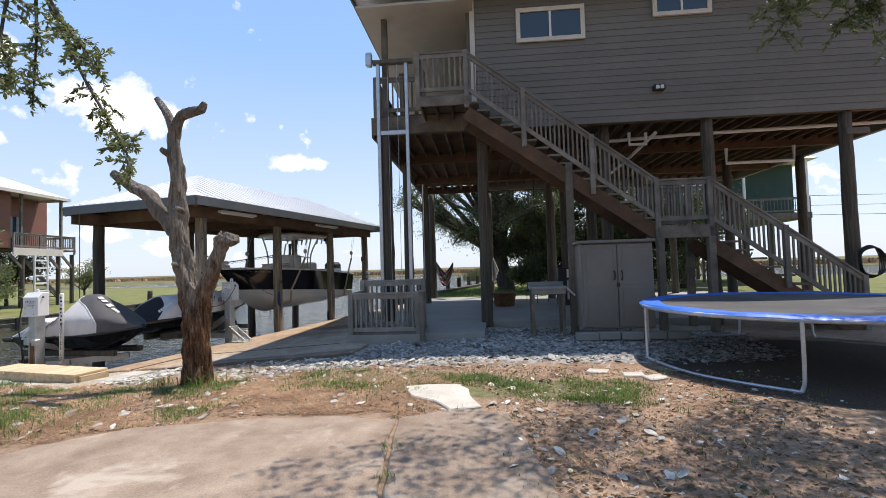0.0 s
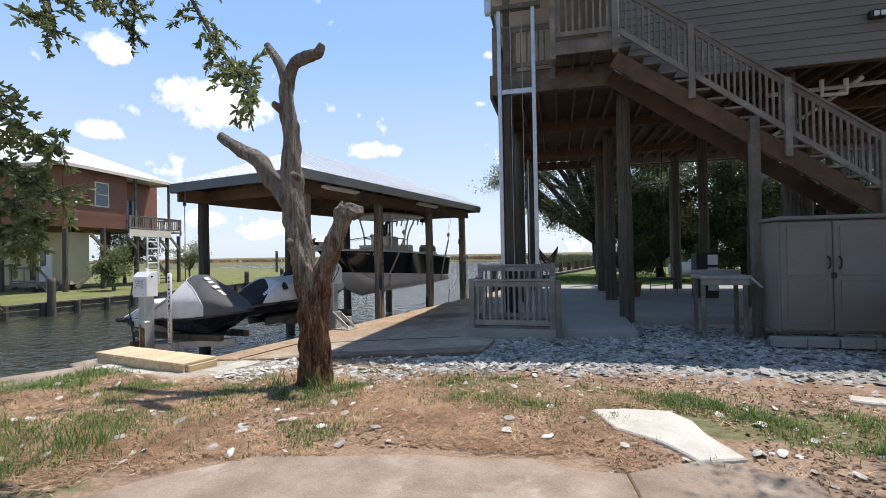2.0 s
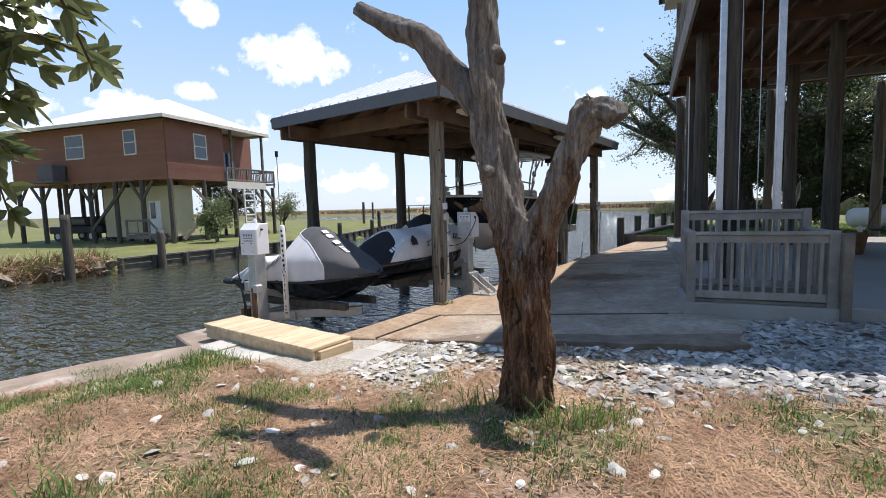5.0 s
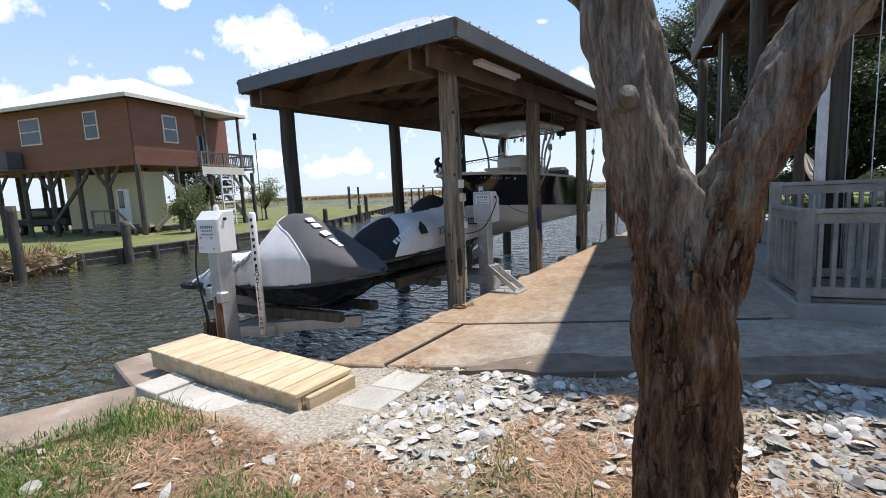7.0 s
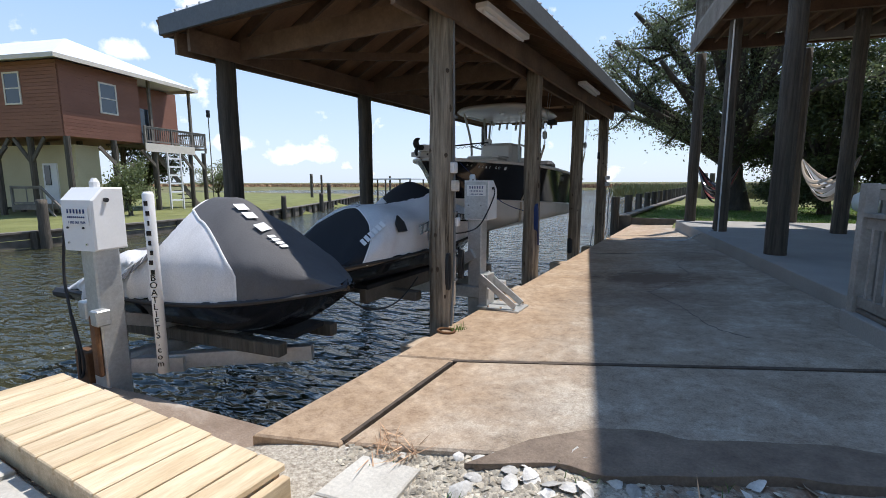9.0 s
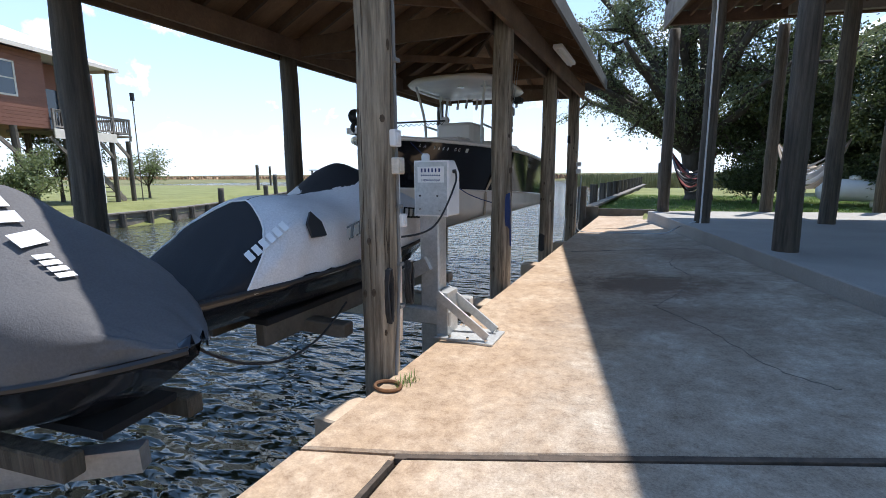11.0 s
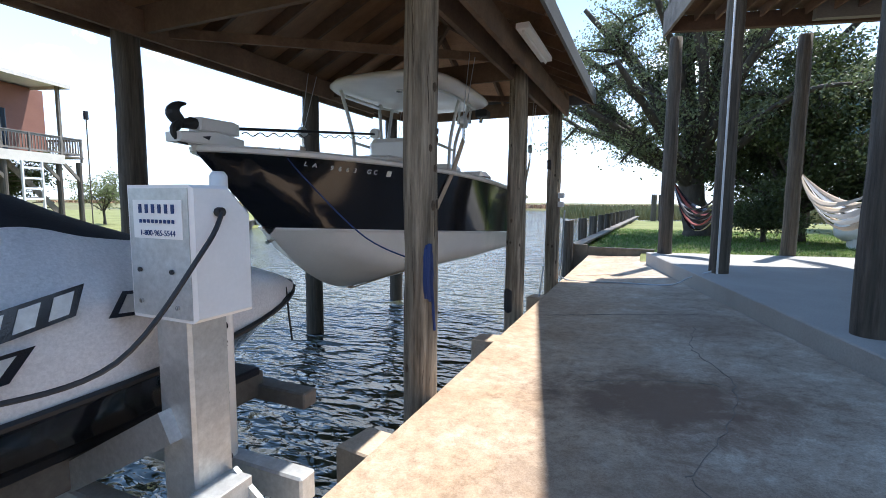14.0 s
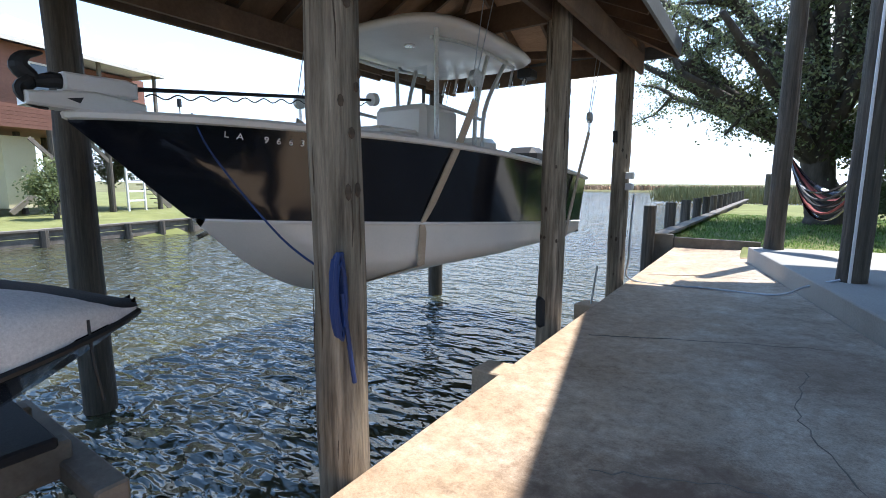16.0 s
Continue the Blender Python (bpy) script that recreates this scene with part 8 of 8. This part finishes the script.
# ---- ground litter: gravel, shells, straw and grass ----
def scatter(n, x0, x1, y0, y1, keep, seed, lift=0.0):
    rr = random.Random(seed)
    out = []
    for _ in range(n):
        x, y = rr.uniform(x0, x1), rr.uniform(y0, y1)
        if rr.random() < keep(x, y):
            out.append((x, y, height(x, y) + lift))
    return out


def off_concrete(x, y):
    """False on the drive, the strip, the patch and the pavers."""
    if -5.15 < x < 0.3 and y < 3.0:
        return False
    if x > -4.75 and x < -0.7 and y < 3.45 + 0.33 * (x + 4.3) * (1 if x < -2 else 0.6) + (0.35 if x > -3.9 else 0):
        return False
    if -2.3 < x < -1.1 and 4.65 < y < 5.7 and abs((y - 5.6) + 1.2 * (x + 1.75)) < 0.55:
        return False
    return not (-10.4 < x < -7.5 and 5.02 < y < 6.3)


def under_slabs(x, y):
    hu = H_IN @ Vector((x, y, 0))
    return (-0.7 < hu.x < 2.3 and hu.y > -1.35) or (hu.x >= 2.3 and hu.y > 0.6) or (x < -4.25 and y > 7.22 + 0.31 * (x + 5.69))


def gravel_keep(x, y):
    if not off_concrete(x, y) or under_slabs(x, y) or (x < -8.0 and y > 6.0) or x < -9.3:
        return 0
    return cover(x, y)[2] * 1.25


stones_mesh("gravel", scatter(24000, -4.9, 3.0, 6.0, 11.0, gravel_keep, 1), 0.018, 0.062, 0.34, STONE, "loose pale limestone gravel", 2)
stones_mesh("shell_litter", scatter(62000, -9.3, -4.4, 4.6, 7.4, lambda x, y: gravel_keep(x, y) * (1 - 0.75 * smooth(-7.2, -6.3, x)), 3), 0.008, 0.027, 0.4, GRIT, "crushed white shell and gravel", 4)
def oyster_mesh(name, spots, lo, hi, label, seed):
    """Cupped, uneven shells lying every way up."""
    rr, verts, faces = random.Random(seed), [], []
    for x, y, z in spots:
        r, k, n = rr.uniform(lo, hi), len(verts), 9
        m = pose(x, y, z + 0.012, rr.uniform(-28, 28), rr.uniform(-28, 28), rr.uniform(0, 360))
        cup, long = rr.choice((-0.25, 0.22, 0.3)), rr.uniform(1.05, 1.6)
        for f, h in ((1.0, 0.0), (0.62, 0.6), (0.25, 1.0)):
            for q in range(n):
                a = 6.2832 * q / n
                e = r * f * (1 + (rr.uniform(-0.16, 0.16) if f == 1.0 else rr.uniform(-0.05, 0.05)))
                verts.append(tuple(m @ Vector((e * math.cos(a) * long, e * math.sin(a), cup * r * h + rr.uniform(-0.05, 0.05) * r))))
        for b in (k, k + n):
            faces += [(b + q, b + (q + 1) % n, b + n + (q + 1) % n, b + n + q) for q in range(n)]
        faces.append(tuple(range(k + 2 * n, k + 3 * n)))
    me = bpy.data.meshes.new(name)
    me.from_pydata(verts, [], faces)
    me.materials.append(SHELL)
    return tagged(new(name, me), label, "", "", "stuff")


oyster_mesh("oyster_shells", scatter(1300, -8.2, -2.6, 5.2, 7.3, lambda x, y: gravel_keep(x, y) * smooth(-7.9, -6.6, x), 5, 0.004), 0.022, 0.05, "large white oyster shells", 6)
stones_mesh("scattered_pebbles", scatter(3200, -9.2, 2.5, 2.6, 7.2, lambda x, y: 0.55 if off_concrete(x, y) and not under_slabs(x, y) else 0, 7), 0.008, 0.034, 0.4, SHELL, "pebbles and shell bits scattered in the dirt", 8)


stones_mesh("leaf_litter", scatter(34000, -9.2, 2.2, 1.8, 7.0, lambda x, y: 0.75 if off_concrete(x, y) and not under_slabs(x, y) and cover(x, y)[2] < 0.5 else 0, 9, 0.006), 0.008, 0.022, 0.15, DRYLEAF, "brown dead leaves and twigs strewn over the soil", 10)


def blades(name, spots, length, width, mat, label, seed, flat=False, per=7, tuft=0.05):
    rg = np.random.default_rng(seed)
    base = np.repeat(np.asarray(spots, float), per, axis=0)
    n = len(base)
    base[:, :2] += rg.normal(scale=tuft, size=(n, 2))
    a = rg.uniform(0, 6.28, n)
    lean = rg.uniform(0.15, 0.9, n) if not flat else rg.uniform(3.0, 8.0, n)
    d = np.stack([np.cos(a) * lean, np.sin(a) * lean, np.ones(n)], 1)
    d /= np.linalg.norm(d, axis=1, keepdims=True)
    s = np.stack([-np.sin(a), np.cos(a), np.zeros(n)], 1)
    ln, wd = length * rg.uniform(0.4, 1.3, (n, 1)), width * rg.uniform(0.7, 1.3, (n, 1))
    bend = np.stack([np.cos(a), np.sin(a), np.full(n, -0.3)], 1) * ln * (0.25 if not flat else 0.0)
    m = base + d * ln * 0.6
    v = np.stack([base - s * wd / 2, base + s * wd / 2, m + s * wd * 0.4, m - s * wd * 0.4, base + d * ln + bend], 1).reshape(-1, 3)
    i = np.arange(n)[:, None] * 5
    faces = (i + np.array([[0, 1, 2, 3]])).tolist() + (i + np.array([[3, 2, 4]])).tolist()
    me = bpy.data.meshes.new(name)
    me.from_pydata(v.tolist(), [], faces)
    me.materials.append(mat)
    return tagged(new(name, me), label, "", "", "stuff")


def grass_keep(x, y):
    if not off_concrete(x, y) or under_slabs(x, y) or x < -9.5:
        return 0
    n = 0.5 + 0.9 * noise.noise((x * 1.6, y * 1.6, 7)) + 0.3 * noise.noise((x * 6, y * 6, 2))
    return max(0.0, min(1.0, (cover(x, y)[1] - 0.18) * 2.7)) * max(2.4 * n - 1.0, 0.0) + 0.008


def straw_keep(x, y):
    if not off_concrete(x, y) or under_slabs(x, y) or x < -9.3 or y > 6.8:
        return 0
    c = cover(x, y)
    patchy = min(max(0.62 + 1.5 * noise.noise((x * 1.1, y * 1.1, 9)) + 0.6 * noise.noise((x * 4, y * 4, 3)), 0.04), 1.0)
    return (max(0.0, c[0]) * 1.25 * patchy + 0.03) * max(0.0, 1 - 1.5 * c[2])


blades("grass", scatter(46000, -9.6, 2.5, 1.5, 7.0, grass_keep, 21), 0.066, 0.005, GRASS, "short patchy green grass", 22, False, 9, 0.045)
blades("pine_straw_litter", scatter(165000, -9.4, 1.5, 1.5, 6.9, straw_keep, 23, 0.012), 0.085, 0.005, STRAW, "brown pine straw and dead grass", 24, True, 3, 0.05)
oyster_mesh("shell_bits", scatter(420, -9.0, 1.0, 2.3, 6.2, lambda x, y: 0.6 if off_concrete(x, y) and not under_slabs(x, y) else 0, 41, 0.01), 0.018, 0.042, "white shell pieces lying in the straw", 42)
tufts = [(-8.0, 3.9, -0.1), (-8.1, 4.05, -0.12), (-7.85, 4.0, -0.1), (-5.75, 2.95, 0), (-5.65, 3.1, 0), (-5.9, 3.05, 0), (-6.9, 3.0, 0), (-5.2, 5.1, -0.05), (-5.0, 5.25, -0.05), (-5.75, 5.1, -0.05), (-7.3, 4.3, -0.1), (-8.8, 4.6, -0.15), (-8.5, 4.75, -0.15)]
blades("weeds", tufts, 0.2, 0.007, GRASS, "taller weed tufts", 25, False, 60, 0.09)
blades("straw_heaps", [(-6.1, 6.55, -0.13), (-5.9, 6.62, -0.13), (-5.7, 6.72, -0.12), (-5.5, 6.75, -0.12), (-5.2, 6.85, -0.12), (-8.95, 5.0, -0.27), (-8.6, 4.98, -0.26), (-7.75, 6.55, -0.2)], 0.16, 0.006, STRAW, "heaps of brown straw lying on the shell", 29, True, 70, 0.09)
blades("ring_weeds", [(-8.44, 8.56, DOCK_Z), (-8.40, 8.62, DOCK_Z)], 0.06, 0.006, GRASS, "small weeds at the foot of a piling", 28, False, 24, 0.03)
blades("joint_weeds", [(-1.42, 3.05, 0.02), (-1.62, 3.6, 0.02)], 0.07, 0.006, GRASS, "small weeds in the drive joint", 27, False, 30, 0.05)
rp = np.stack([np.random.default_rng(8).uniform(-9.05, -8.2, 3000), np.random.default_rng(9).uniform(0.5, 4.9, 3000), np.full(3000, -0.1)], 1)
blades("bank_grass", rp, 0.065, 0.006, GRASS, "grass along the seawall", 26, False, 3, 0.05)
rg = np.random.default_rng(31)
blades("lawn", np.stack([rg.uniform(-9.1, 3, 9000), rg.uniform(22.2, 34, 9000), np.full(9000, -0.1)], 1), 0.10, 0.012, GRASS, "mown green lawn beyond the dock", 32, False, 5, 0.1)
